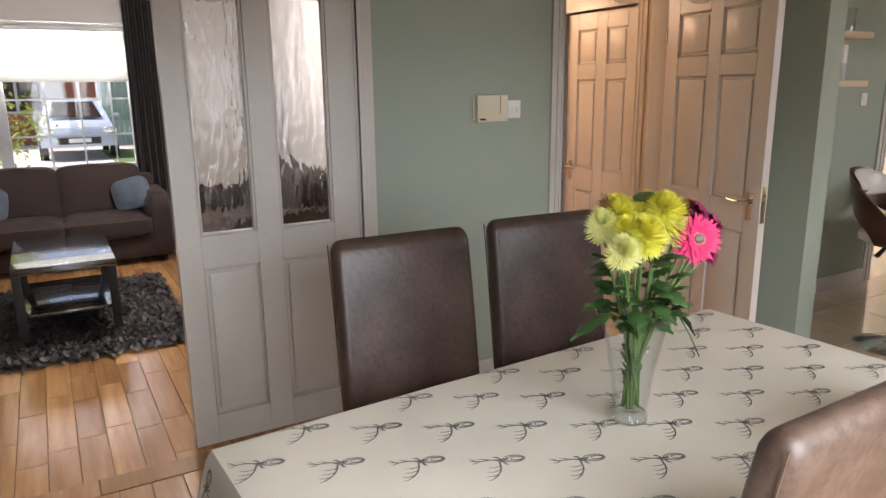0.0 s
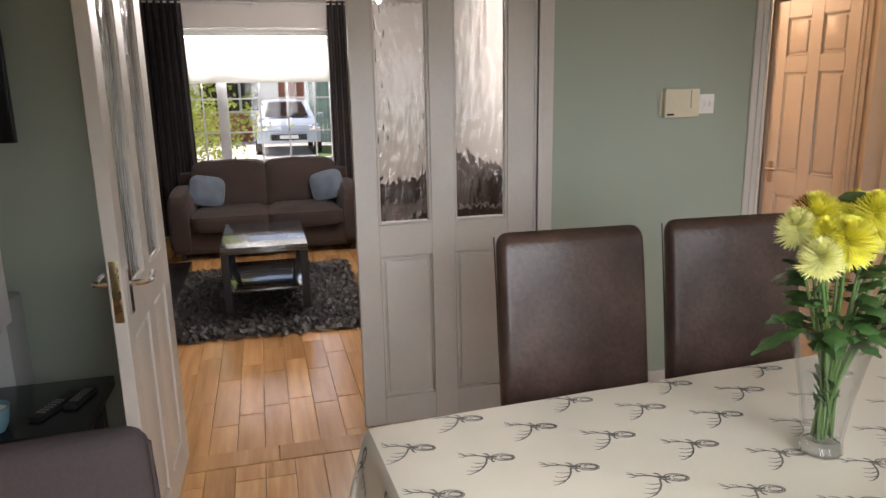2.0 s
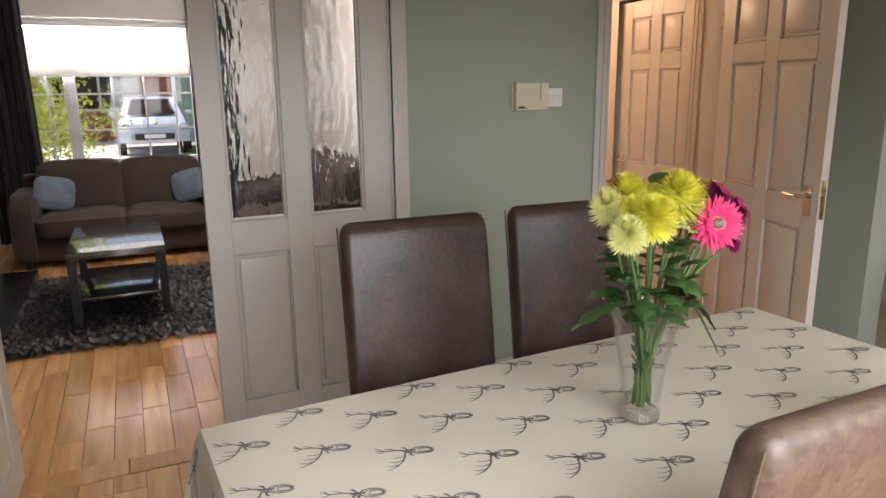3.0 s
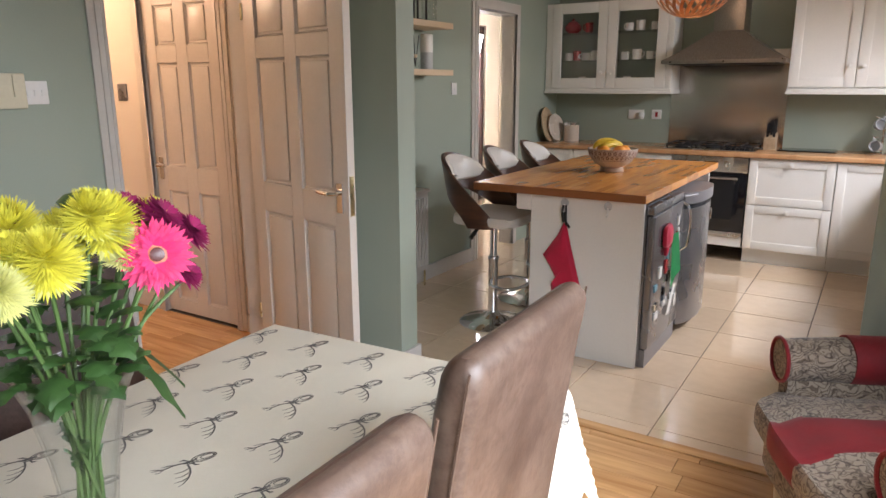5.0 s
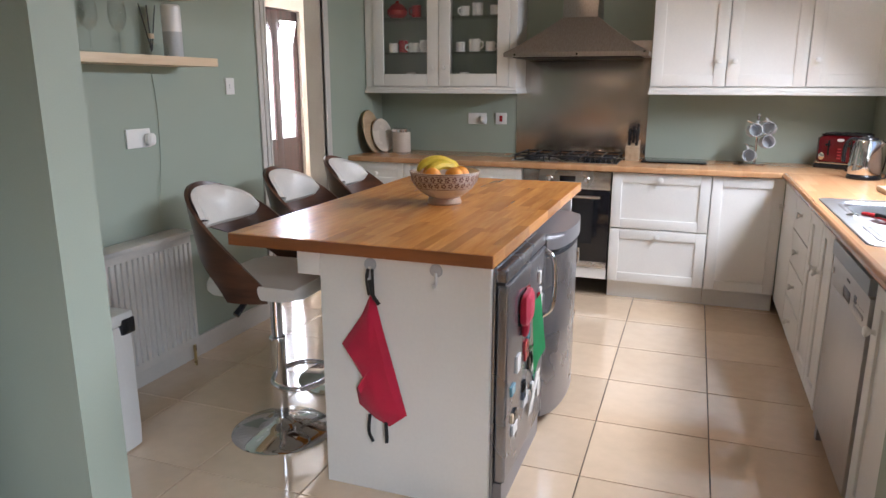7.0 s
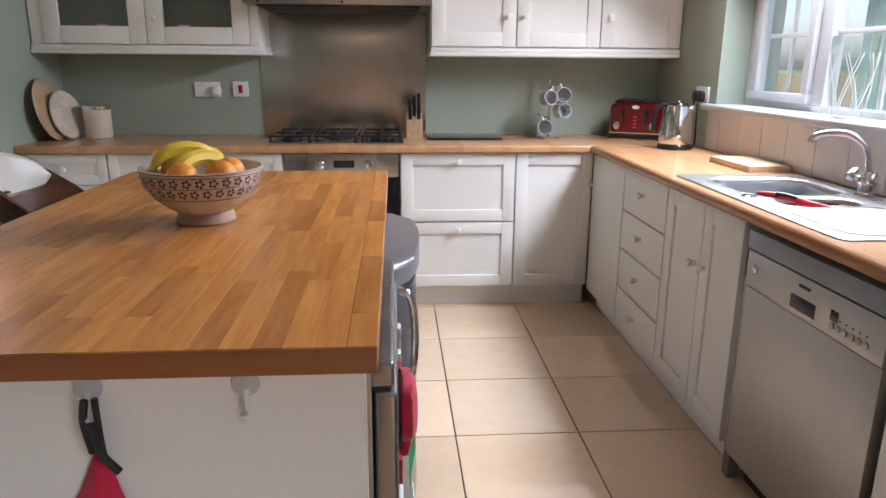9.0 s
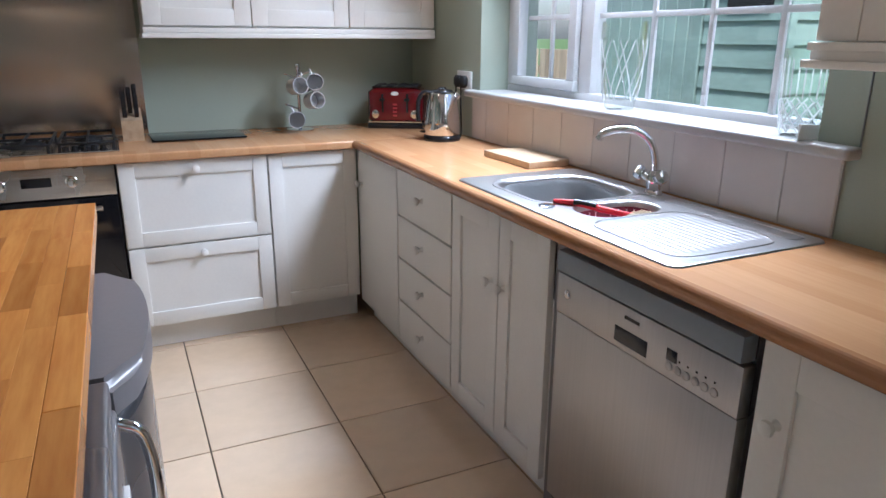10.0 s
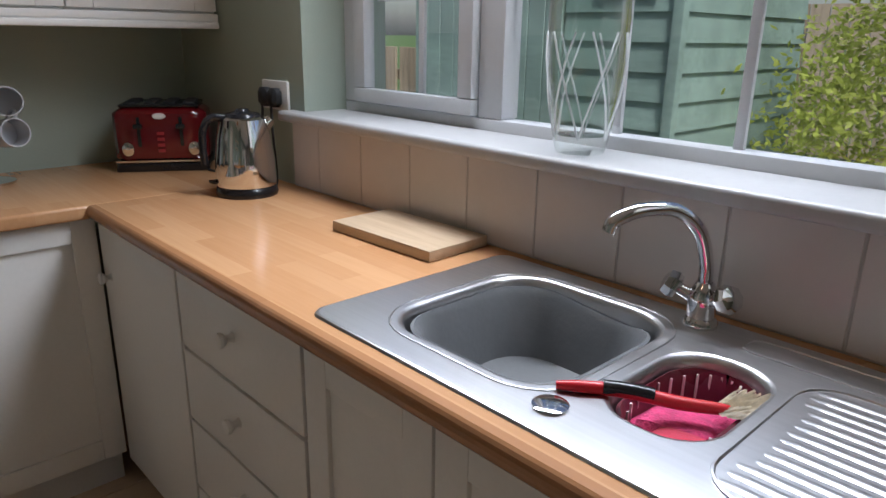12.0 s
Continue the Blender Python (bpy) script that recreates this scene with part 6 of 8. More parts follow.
o1 = outlet((4.815, WINY, 1.132), NY, "white double socket with a black and a white plug")
for x in (4.798, 4.822):
    part("rocker", boxed(x - 0.007, WINY + 0.009, 1.148, x + 0.007, WINY + 0.014, 1.166, 0.002), M["white"], o1)
plug(o1, (4.853, WINY + 0.010, 1.122), NY, M["black_matt"])
plug(o1, (4.778, WINY + 0.010, 1.126), NY, M["white"])
w1 = thing("white_cable", (4.80, WINY + 0.03, 0.98), "white cable hanging in a loop from the cabinet", "cable")
part("lead", tube(bm_new(), curve_pts([(4.775, WINY + 0.035, 1.10), (4.772, WINY + 0.03, 1.04), (4.79, WINY + 0.03, 0.985), (4.83, WINY + 0.03, 0.960), (4.875, WINY + 0.03, 0.99), (4.888, WINY + 0.03, 1.06), (4.882, WINY + 0.03, 1.16), (4.868, WINY + 0.03, 1.25), (4.858, WINY + 0.03, 1.33)], 6), 0.0032, 7), M["white"], w1)
w2 = thing("black_cable", (4.7, WINY + 0.08, 0.905), "black flex running from the plug along the worktop", "cable")
part("lead", tube(bm_new(), curve_pts([(4.853, WINY + 0.035, 1.10), (4.850, WINY + 0.035, 1.03), (4.83, WINY + 0.04, 0.965), (4.77, WINY + 0.05, 0.918), (4.66, WINY + 0.06, 0.906), (4.45, WINY + 0.06, 0.906), (4.2, WINY + 0.05, 0.906)], 6), 0.0045, 8), M["black_matt"], w2)
bc = thing("blind_cord", (5.01, WINY + 0.004, 1.13), "thin bead cord hanging beside the window", "cord")
part("cord", tube(bm_new(), [(5.008, WINY + 0.004, 1.13), (5.008, WINY + 0.004, 2.2)], 0.0022, 5), M["basin"], bc)
o2 = outlet((7.02, WINY, 1.165), NY, "white socket with two black plugs above the kettle")
plug(o2, (7.05, WINY + 0.010, 1.16), NY, M["black_matt"])
plug(o2, (6.995, WINY + 0.010, 1.16), NY, M["black_matt"])
part("lead", tube(bm_new(), curve_pts([(7.0, WINY + 0.035, 1.14), (6.99, WINY + 0.04, 1.05), (6.98, WINY + 0.04, 0.95), (6.95, WINY + 0.06, 0.906), (6.92, -0.04, 0.906)], 5), 0.004, 7), M["black_matt"], o2)
part("lead", tube(bm_new(), curve_pts([(7.05, WINY + 0.035, 1.14), (7.06, WINY + 0.04, 1.02), (7.07, WINY + 0.05, 0.93), (7.12, WINY + 0.07, 0.906), (7.3, -0.03, 0.906)], 5), 0.004, 7), M["black_matt"], o2)
o3 = outlet((HOBX, 2.545, 1.16), NX, "white double socket on the green wall")
plug(o3, (HOBX - 0.010, 2.49, 1.155), NX, M["white"])
o4 = wall_plate("power_socket", (HOBX, 2.355, 1.163), NX, 0.088, 0.086, "white cooker switch with a red rocker", 0)
part("rocker", boxed(HOBX - 0.014, 2.343, 1.14, HOBX - 0.009, 2.367, 1.186, 0.002), M["red_glaze"], o4, "red rocker")
o5 = outlet((5.0, SP, 1.172), (0, -1, 0), "white double socket with a charger plugged in")
plug(o5, (5.055, SP - 0.010, 1.165), (0, -1, 0), M["white"])
w3 = thing("thin_cable", (5.1, SP - 0.004, 0.7), "thin pale cable running down the wall", "cable")
part("lead", tube(bm_new(), curve_pts([(5.12, SP - 0.004, 1.50), (5.14, SP - 0.004, 1.3), (5.13, SP - 0.004, 1.05), (5.08, SP - 0.02, 0.85), (5.06, SP - 0.03, 0.74)], 5), 0.002, 5), M["sage"], w3)

# radiator and bin
rd = thing("radiator", (4.7, 3.25, 0.12), "cream panel radiator under the shelves", "radiator")
part("panel", boxed(4.28, 3.235, 0.135, 5.15, 3.275, 0.705, 0.006), M["gloss_white"], rd, "ridged steel panel")
for i in range(26):
    x = 4.305 + i * 0.0325
    part("rib", boxed(x, 3.222, 0.175, x + 0.018, 3.237, 0.665, 0.006), M["gloss_white"], rd)
part("top_grille", boxed(4.275, 3.215, 0.700, 5.155, 3.335, 0.722, 0.004), M["gloss_white"], rd)
for x in (4.5, 4.95):
    part("bracket", boxed(x, 3.275, 0.3, x + 0.03, SP, 0.55), M["gloss_white"], rd)
part("pipe", tube(bm_new(), [(5.165, 3.28, 0.0), (5.165, 3.28, 0.15), (5.15, 3.28, 0.165)], 0.008, 8), M["brass"], rd)
part("valve", lathe(bm_new(), [(0.014, 0.12), (0.016, 0.15), (0.012, 0.18)], (5.168, 3.28, 0), 12), M["white"], rd)
bn = thing("waste_bin", (4.28, 3.05, 0), "white plastic bin with a black flap lid", "bin")
part("body", puffed(4.12, 2.94, 0.0, 4.44, 3.20, 0.52, 0.004, 0.02, 6), M["white"], bn)
part("lid", boxed(4.115, 2.935, 0.52, 4.445, 3.205, 0.57, 0.014), M["white"], bn)
part("flap", boxed(4.38, 2.93, 0.48, 4.446, 3.0, 0.545, 0.01), M["black"], bn)

# shelves
def shelf(z, label):
    ob = thing("wall_shelf", (4.85, 3.24, z), label, "shelf", "birch wall shelves")
    part("board", boxed(4.36, 3.125, z, 5.315, SP, z + 0.038, 0.002), M["pale_wood"], ob)
    return ob


shelf(1.497, "pale birch floating shelf with glasses and a speaker")
shelf(1.803, "pale birch floating shelf near the ceiling")
SH = 1.535
sm_ = thing("smart_speaker", (5.14, 3.23, SH), "cylindrical speaker, white above grey mesh", "speaker")
part("base", lathe(bm_new(), [(0.040, SH), (0.042, SH + 0.004), (0.042, SH + 0.112)], (5.14, 3.23, 0), 24), M["speaker"], sm_, "grey mesh lower half")
part("top", lathe(bm_new(), [(0.0425, SH + 0.112), (0.0425, SH + 0.222), (0.036, SH + 0.230), (0.0, SH + 0.230)], (5.14, 3.23, 0), 24), M["white"], sm_)
df = thing("reed_diffuser", (4.99, 3.22, SH), "small glass reed diffuser with dark sticks", "diffuser")
part("bottle", lathe(bm_new(), [(0.026, SH), (0.027, SH + 0.05), (0.012, SH + 0.062), (0.012, SH + 0.085)], (4.99, 3.22, 0), 16), M["drink_glass"], df)
part("collar", lathe(bm_new(), [(0.014, SH + 0.075), (0.014, SH + 0.095)], (4.99, 3.22, 0), 14), M["pale_wood"], df)
for a, b in ((-0.045, 0.01), (0.03, -0.01), (0.012, 0.02)):
    part("reed", tube(bm_new(), [(4.99, 3.22, SH + 0.02), (4.99 + a, 3.22 + b, SH + 0.215)], 0.003, 6), M["black_matt"], df)
dj = thing("glass_jar", (5.04, 3.20, SH), "tiny clear jar on the shelf", "jar")
part("jar", lathe(bm_new(), [(0.02, SH), (0.021, SH + 0.04), (0.016, SH + 0.045)], (5.04, 3.20, 0), 14), M["drink_glass"], dj)
wg = None
for x, y in ((4.60, 3.22), (4.70, 3.26), (4.80, 3.21)):
    w_ = thing("wine_glass", (x, y, SH), "clear long stemmed wine glass", "glass", "wine glasses on the shelf")
    part("bowl", lathe(bm_new(), [(0.004, SH + 0.09), (0.024, SH + 0.105), (0.036, SH + 0.14), (0.034, SH + 0.185), (0.030, SH + 0.21), (0.0285, SH + 0.21), (0.033, SH + 0.18), (0.034, SH + 0.14), (0.02, SH + 0.11), (0.0, SH + 0.102)], (x, y, 0), 20), M["drink_glass"], w_)
    part("stem", lathe(bm_new(), [(0.032, SH), (0.030, SH + 0.003), (0.004, SH + 0.012), (0.0035, SH + 0.092)], (x, y, 0), 16), M["drink_glass"], w_)
ln = thing("lantern", (5.03, 3.24, 1.841), "small black metal lantern on the upper shelf", "lantern")
bm = bm_new()
for dx in (-0.05, 0.05):
    for dy in (-0.05, 0.05):
        box(bm, 5.03 + dx - 0.005, 3.24 + dy - 0.005, 1.841, 5.03 + dx + 0.005, 3.24 + dy + 0.005, 2.02)
box(bm, 4.972, 3.182, 1.841, 5.088, 3.298, 1.853)
box(bm, 4.972, 3.182, 2.015, 5.088, 3.298, 2.027)
part("cage", bm, M["black_matt"], ln)
jr = thing("storage_jar", (5.19, 3.24, 1.841), "clear glass storage jar on the upper shelf", "jar")
part("jar", lathe(bm_new(), [(0.05, 1.841), (0.052, 1.99), (0.04, 2.0), (0.038, 2.0), (0.05, 1.985), (0.047, 1.85)], (5.19, 3.24, 0), 20), M["drink_glass"], jr)

# things on the worktop
def kettle_at(x, y, turn):
    ob = thing("kettle", (x, y, 0.901), "polished steel kettle with a black handle and base", "kettle")
    part("base", lathe(bm_new(), [(0.086, 0.901), (0.088, 0.908), (0.084, 0.925), (0.078, 0.93)], (x, y, 0), 28), M["black"], ob)
    part("body", lathe(bm_new(), [(0.083, 0.930), (0.085, 0.945), (0.083, 1.00), (0.074, 1.07), (0.062, 1.115), (0.050, 1.122)], (x, y, 0), 32), M["chrome"], ob, "mirror polished steel body")
    part("lid", lathe(bm_new(), [(0.051, 1.121), (0.046, 1.130), (0.020, 1.136), (0.016, 1.142), (0.0, 1.144)], (x, y, 0), 24), M["black"], ob)
    c, s = math.cos(radians(turn)), math.sin(radians(turn))
    f = lambda r, z: (x + c * r, y + s * r, z)
    part("handle", tube(bm_new(), curve_pts([f(0.045, 1.118), f(0.085, 1.118), f(0.108, 1.085), f(0.112, 1.03), f(0.110, 0.99)], 6), 0.011, 10), M["black"], ob)
    part("spout", tube(bm_new(), [f(-0.050, 1.085), f(-0.078, 1.112)], [0.024, 0.014], 12), M["chrome"], ob)
    part("switch", boxed(*[v for v in (x + c * 0.088 - 0.015, y + s * 0.088 - 0.012, 0.936)], x + c * 0.088 + 0.015, y + s * 0.088 + 0.012, 0.944, 0.003), M["black"], ob)
    return ob


kettle_at(6.922, 0.030, 68)
TMX = pose(7.475, 0.035, 0.901, 0, 0, -119) @ Matrix.Diagonal((0.86, 0.9, 1.05, 1))
ts = thing("toaster", (0, 0, 0), "glossy red four slice toaster with steel dials", "toaster")
BASE.pop(ts.name)
part("body", puffed(-0.165, -0.11, 0.022, 0.165, 0.13, 0.198, 0.006, 0.035, 8), M["toaster"], ts)
part("base", boxed(-0.168, -0.118, 0.0, 0.168, 0.135, 0.028, 0.006), M["black"], ts)
part("top_plate", boxed(-0.142, -0.098, 0.197, 0.142, 0.118, 0.206, 0.004), M["black"], ts)
for x in (-0.105, -0.035, 0.035, 0.105):
    part("slot", boxed(x - 0.022, -0.085, 0.196, x + 0.022, 0.105, 0.212, 0.006), M["black_matt"], ts)
for x in (-0.075, 0.075):
    part("lever_track", boxed(x - 0.006, -0.121, 0.08, x + 0.006, -0.112, 0.17, 0.002), M["black"], ts)
    part("lever", boxed(x - 0.016, -0.142, 0.135, x + 0.016, -0.118, 0.150, 0.004), M["black"], ts)
for x in (-0.118, 0.118):
    part("dial", moved(lathe(bm_new(), [(0.022, 0), (0.021, 0.010), (0.012, 0.014)], n=20), pose(x, -0.113, 0.072, 90, 0, 0)), M["chrome"], ts)
part("badge", moved(lathe(bm_new(), [(0.024, 0), (0.022, 0.003)], n=18), pose(0, -0.115, 0.172, 90, 0, 0) @ Matrix.Diagonal((1, 0.4, 1, 1))), M["white"], ts)
for z in (0.06, 0.078, 0.096, 0.114):
    part("button", boxed(-0.013, -0.119, z, 0.013, -0.113, z + 0.010, 0.002), M["red_glaze"], ts)
part("trim_strip", boxed(-0.166, -0.119, 0.030, 0.166, -0.112, 0.036), M["chrome"], ts)
ts.matrix_basis = TMX

cbd = thing("chopping_board", (6.33, -0.02, 0.901), "thick pale wooden chopping board", "chopping board")
part("board", moved(boxed(-0.165, -0.090, 0, 0.165, 0.090, 0.025, 0.004), pose(6.28, -0.030, 0.901, 0, 0, 2)), M["board"], cbd)
kb = thing("knife_block", (7.50, 1.345, 0.901), "pale wooden knife block with black knives", "knife block")
bm = bm_new()
skin(bm, [[Vector(p) for p in ((7.44, 1.30, z), (7.56, 1.30, z), (7.56, 1.39, z), (7.44, 1.39, z))] if z < 0.95 else [Vector(p) for p in ((7.425, 1.30, z - 0.025), (7.545, 1.30, z + 0.02), (7.545, 1.39, z + 0.02), (7.425, 1.39, z - 0.025))] for z in (0.901, 1.02)])
part("block", bm, M["board"], kb)
for i, (x, y, l_) in enumerate(((7.46, 1.32, 0.09), (7.46, 1.37, 0.10), (7.50, 1.345, 0.12), (7.53, 1.32, 0.13), (7.53, 1.37, 0.10))):
    part("knife_handle", boxed(x - 0.007, y - 0.010, 1.0, x + 0.007, y + 0.010, 1.02 + l_, 0.004), M["black"], kb)
gb = thing("glass_board", (7.50, 1.06, 0.901), "black glass worktop saver", "board")
part("sheet", boxed(7.34, 0.855, 0.903, 7.62, 1.275, 0.911, 0.002), M["black_gloss"], gb)
for x in (7.37, 7.59):
    for y in (0.885, 1.245):
        part("foot", boxed(x - 0.008, y - 0.008, 0.901, x + 0.008, y + 0.008, 0.904), M["black_matt"], gb)


def mug(name, at, rot, label, group, r=0.038, h=0.085, material=M["china"]):
    ob = thing(name, (0, 0, 0), label, "mug", group)
    BASE.pop(ob.name)
    part("cup", lathe(bm_new(), [(r * 0.8, 0), (r * 0.95, 0.006), (r, h), (r - 0.004, h), (r * 0.9, 0.010), (0, 0.008)], n=22), material, ob)
    part("handle", tube(bm_new(), curve_pts([(r * 0.97, 0, h * 0.82), (r * 1.5, 0, h * 0.75), (r * 1.55, 0, h * 0.4), (r * 0.95, 0, h * 0.22)], 5), 0.005, 8), material, ob)
    ob.matrix_basis = Matrix.Translation(at) @ rot
    return ob


mt = thing("mug_tree", (7.52, 0.555, 0.901), "chrome mug tree holding four white mugs", "mug tree")
part("base", lathe(bm_new(), [(0.070, 0.901), (0.070, 0.908), (0.012, 0.914)], (7.52, 0.555, 0), 28), M["chrome"], mt)
part("post", lathe(bm_new(), [(0.008, 0.91), (0.008, 1.20), (0.013, 1.21), (0.010, 1.232)], (7.52, 0.555, 0), 14), M["chrome"], mt)
for z, a in ((1.16, 160), (1.17, 20), (1.08, -20), (1.01, 170)):
    d = Vector((0.25 * math.sin(radians(a)), -math.cos(radians(a)), 0.35)) * 0.07
    part("arm", tube(bm_new(), [Vector((7.52, 0.555, z)), Vector((7.52, 0.555, z)) + d], 0.004, 8), M["chrome"], mt)
for i, (y, z, tilt) in enumerate(((0.594, 1.122, 1), (0.482, 1.138, 1), (0.512, 1.050, 1), (0.582, 0.958, 1))):
    mug("mug", (7.47, y, z), facing((0, 0, 0), (-1, 0.25 * (1 if i % 2 else -1), 0)) @ pose(0, 0, 0, 82, 0, 0) @ pose(0, 0, 0, 0, 0, 90 + (20 if i % 2 else -20)), "white mug hanging on the mug tree", "mugs on the tree", 0.042, material=M["mug_grey"])

cn = thing("canister", (7.50, 3.115, 0.901), "cream canister with a steel lid", "canister")
part("body", lathe(bm_new(), [(0.068, 0.901), (0.071, 0.907), (0.071, 1.055)], (7.50, 3.115, 0), 28), M["bowl"], cn)
part("lid", lathe(bm_new(), [(0.073, 1.055), (0.073, 1.075), (0.066, 1.082), (0, 1.084)], (7.50, 3.115, 0), 28), M["chrome"], cn)
for x, y, r, turn, mm, lb in ((7.36, 3.302, 0.165, 4, M["board"], "round wooden board leaning on the wall"), (7.43, 3.245, 0.132, -10, M["bowl"], "round cream platter leaning on the wall")):
    pl = thing("leaning_board", (x, y, 0.901), lb, "board")
    bm = lathe(bm_new(), [(r * 0.6, -0.004), (r * 0.95, -0.007), (r, 0), (r * 0.97, 0.006), (r * 0.6, 0.003)], n=36)
    part("disc", moved(bm, pose(x, y, 0.903 + r * 0.97, 0, 0, turn) @ pose(0, 0, 0, 78, 0, 0)), mm, pl)
part("handle", boxed(7.335, 3.262, 0.902, 7.385, 3.276, 0.935, 0.004), M["board"], pl)

# china in the glazed cabinet
k = 0
for z, row in ((1.418, (3.14, 3.03, 2.93, 2.60, 2.45, 2.36)), (1.652, (3.17, 3.09, 3.0, 2.92, 2.63, 2.52, 2.40, 2.31)), (1.902, (3.15, 2.98, 2.60, 2.50, 2.37))):
    for y in row:
        k += 1
        if z > 1.9 and k in (15,):
            ob = thing("teapot", (7.53, y, z), "red glazed teapot in the cabinet", "teapot", "china in the cabinet")
            part("pot", lathe(bm_new(), [(0.04, z), (0.075, z + 0.03), (0.08, z + 0.06), (0.05, z + 0.10), (0.015, z + 0.115), (0.012, z + 0.13), (0.0, z + 0.135)], (7.53, y, 0), 22), M["red_glaze"], ob)
        elif z < 1.5 and y < 2.5:
            ob = thing("plate_stack", (7.53, y, z), "stack of white china plates", "plates", "china in the cabinet")
            for q in range(5):
                part("plate", lathe(bm_new(), [(0.03, z + q * 0.009), (0.065, z + 0.006 + q * 0.009), (0.064, z + 0.009 + q * 0.009), (0.03, z + 0.005 + q * 0.009)], (7.53, y, 0), 22), M["china"], ob)
        else:
            mug("cup", (7.50, y, z), pose(0, 0, 0, 0, 0, 60 + 47 * k), "white cup in the glazed cabinet" if k % 5 else "red patterned cup in the glazed cabinet", "china in the cabinet", 0.036 if k % 3 else 0.042, 0.07 if k % 2 else 0.09, M["red_glaze"] if k % 8 == 0 else M["china"])

# crystal vases on the sill
def crystal_vase(name, x, y, label, prof, cuts):
    ob = thing(name, (x, y, 1.128), label, "vase", "crystal vases on the sill")
    g = part("body", lathe(bm_new(), [(r, 1.128 + z) for r, z in prof], (x, y, 0), 28), M["vase_glass"], ob)
    for c in cuts:
        part("cut_line", tube(bm_new(), c, 0.0021, 6), M["cut"], ob)
    return ob


def on(x, y, a, r, z):
    return (x + r * math.cos(a), y + r * math.sin(a), 1.128 + z)


def prof_at(prof, z):
    outer = prof[:len(prof) // 2]
    for (r0, z0), (r1, z1) in zip(outer, outer[1:]):
        if z0 <= z <= z1:
            return r0 + (r1 - r0) * (z - z0) / max(1e-6, z1 - z0)
    return outer[-1][0]


pv = [(0.048, 0), (0.052, 0.012), (0.056, 0.03), (0.068, 0.10), (0.076, 0.18), (0.078, 0.255), (0.076, 0.29), (0.072, 0.29), (0.073, 0.25), (0.071, 0.18), (0.063, 0.10), (0.05, 0.035), (0.0, 0.026), (0.0, 0.025)]
lines = []
for i in range(6):
    for s in (-1, 1):
        a0 = i * 6.283 / 6
        lines.append([on(5.94, -0.195, a0 + s * 0.85 * t, prof_at(pv, 0.03 + 0.20 * t) + 0.0005, 0.03 + 0.20 * t) for t in [q / 8 for q in range(9)]])
crystal_vase("crystal_vase", 5.94, -0.195, "tall cut crystal vase with a diamond lattice", pv, lines)
pv2 = [(0.050, 0), (0.054, 0.01), (0.056, 0.03), (0.060, 0.09), (0.062, 0.15), (0.064, 0.21), (0.064, 0.215), (0.060, 0.215), (0.058, 0.15), (0.056, 0.09), (0.052, 0.03), (0.03, 0.024), (0.0, 0.022), (0.0, 0.021)]
lines = []
for i in range(12):
    for s in (-1, 1):
        a0 = i * 6.283 / 12
        lines.append([on(5.205, -0.185, a0 + s * 1.0 * t, prof_at(pv2, 0.012 + 0.078 * t) + 0.0005, 0.012 + 0.078 * t) for t in [q / 6 for q in range(7)]])
    lines.append([on(5.205, -0.185, a0, prof_at(pv2, z) + 0.0003, z) for z in (0.095, 0.15, 0.19)])
crystal_vase("crystal_tumbler_vase", 5.205, -0.185, "straight cut crystal vase with a hatched base", pv2, lines)
cd = thing("folded_card", (5.13, -0.20, 1.128), "small white card lying on the sill", "card")
part("card", moved(boxed(-0.03, -0.02, 0, 0.03, 0.02, 0.002), pose(5.15, -0.23, 1.129, 0, 0, 20)), M["white"], cd)
bl = thing("roman_blind", (6.0, -0.2, 1.97), "woven bamboo blind gathered at the top of the window", "blind")
bm = bm_new()
for i in range(14):
    tube(bm, [(5.13, WINY - 0.02 - 0.012 * (i % 2), 2.12 - i * 0.0075), (6.86, WINY - 0.02 - 0.012 * (i % 2), 2.12 - i * 0.0075)], 0.0055, 6)
part("slats", bm, M["board"], bl)

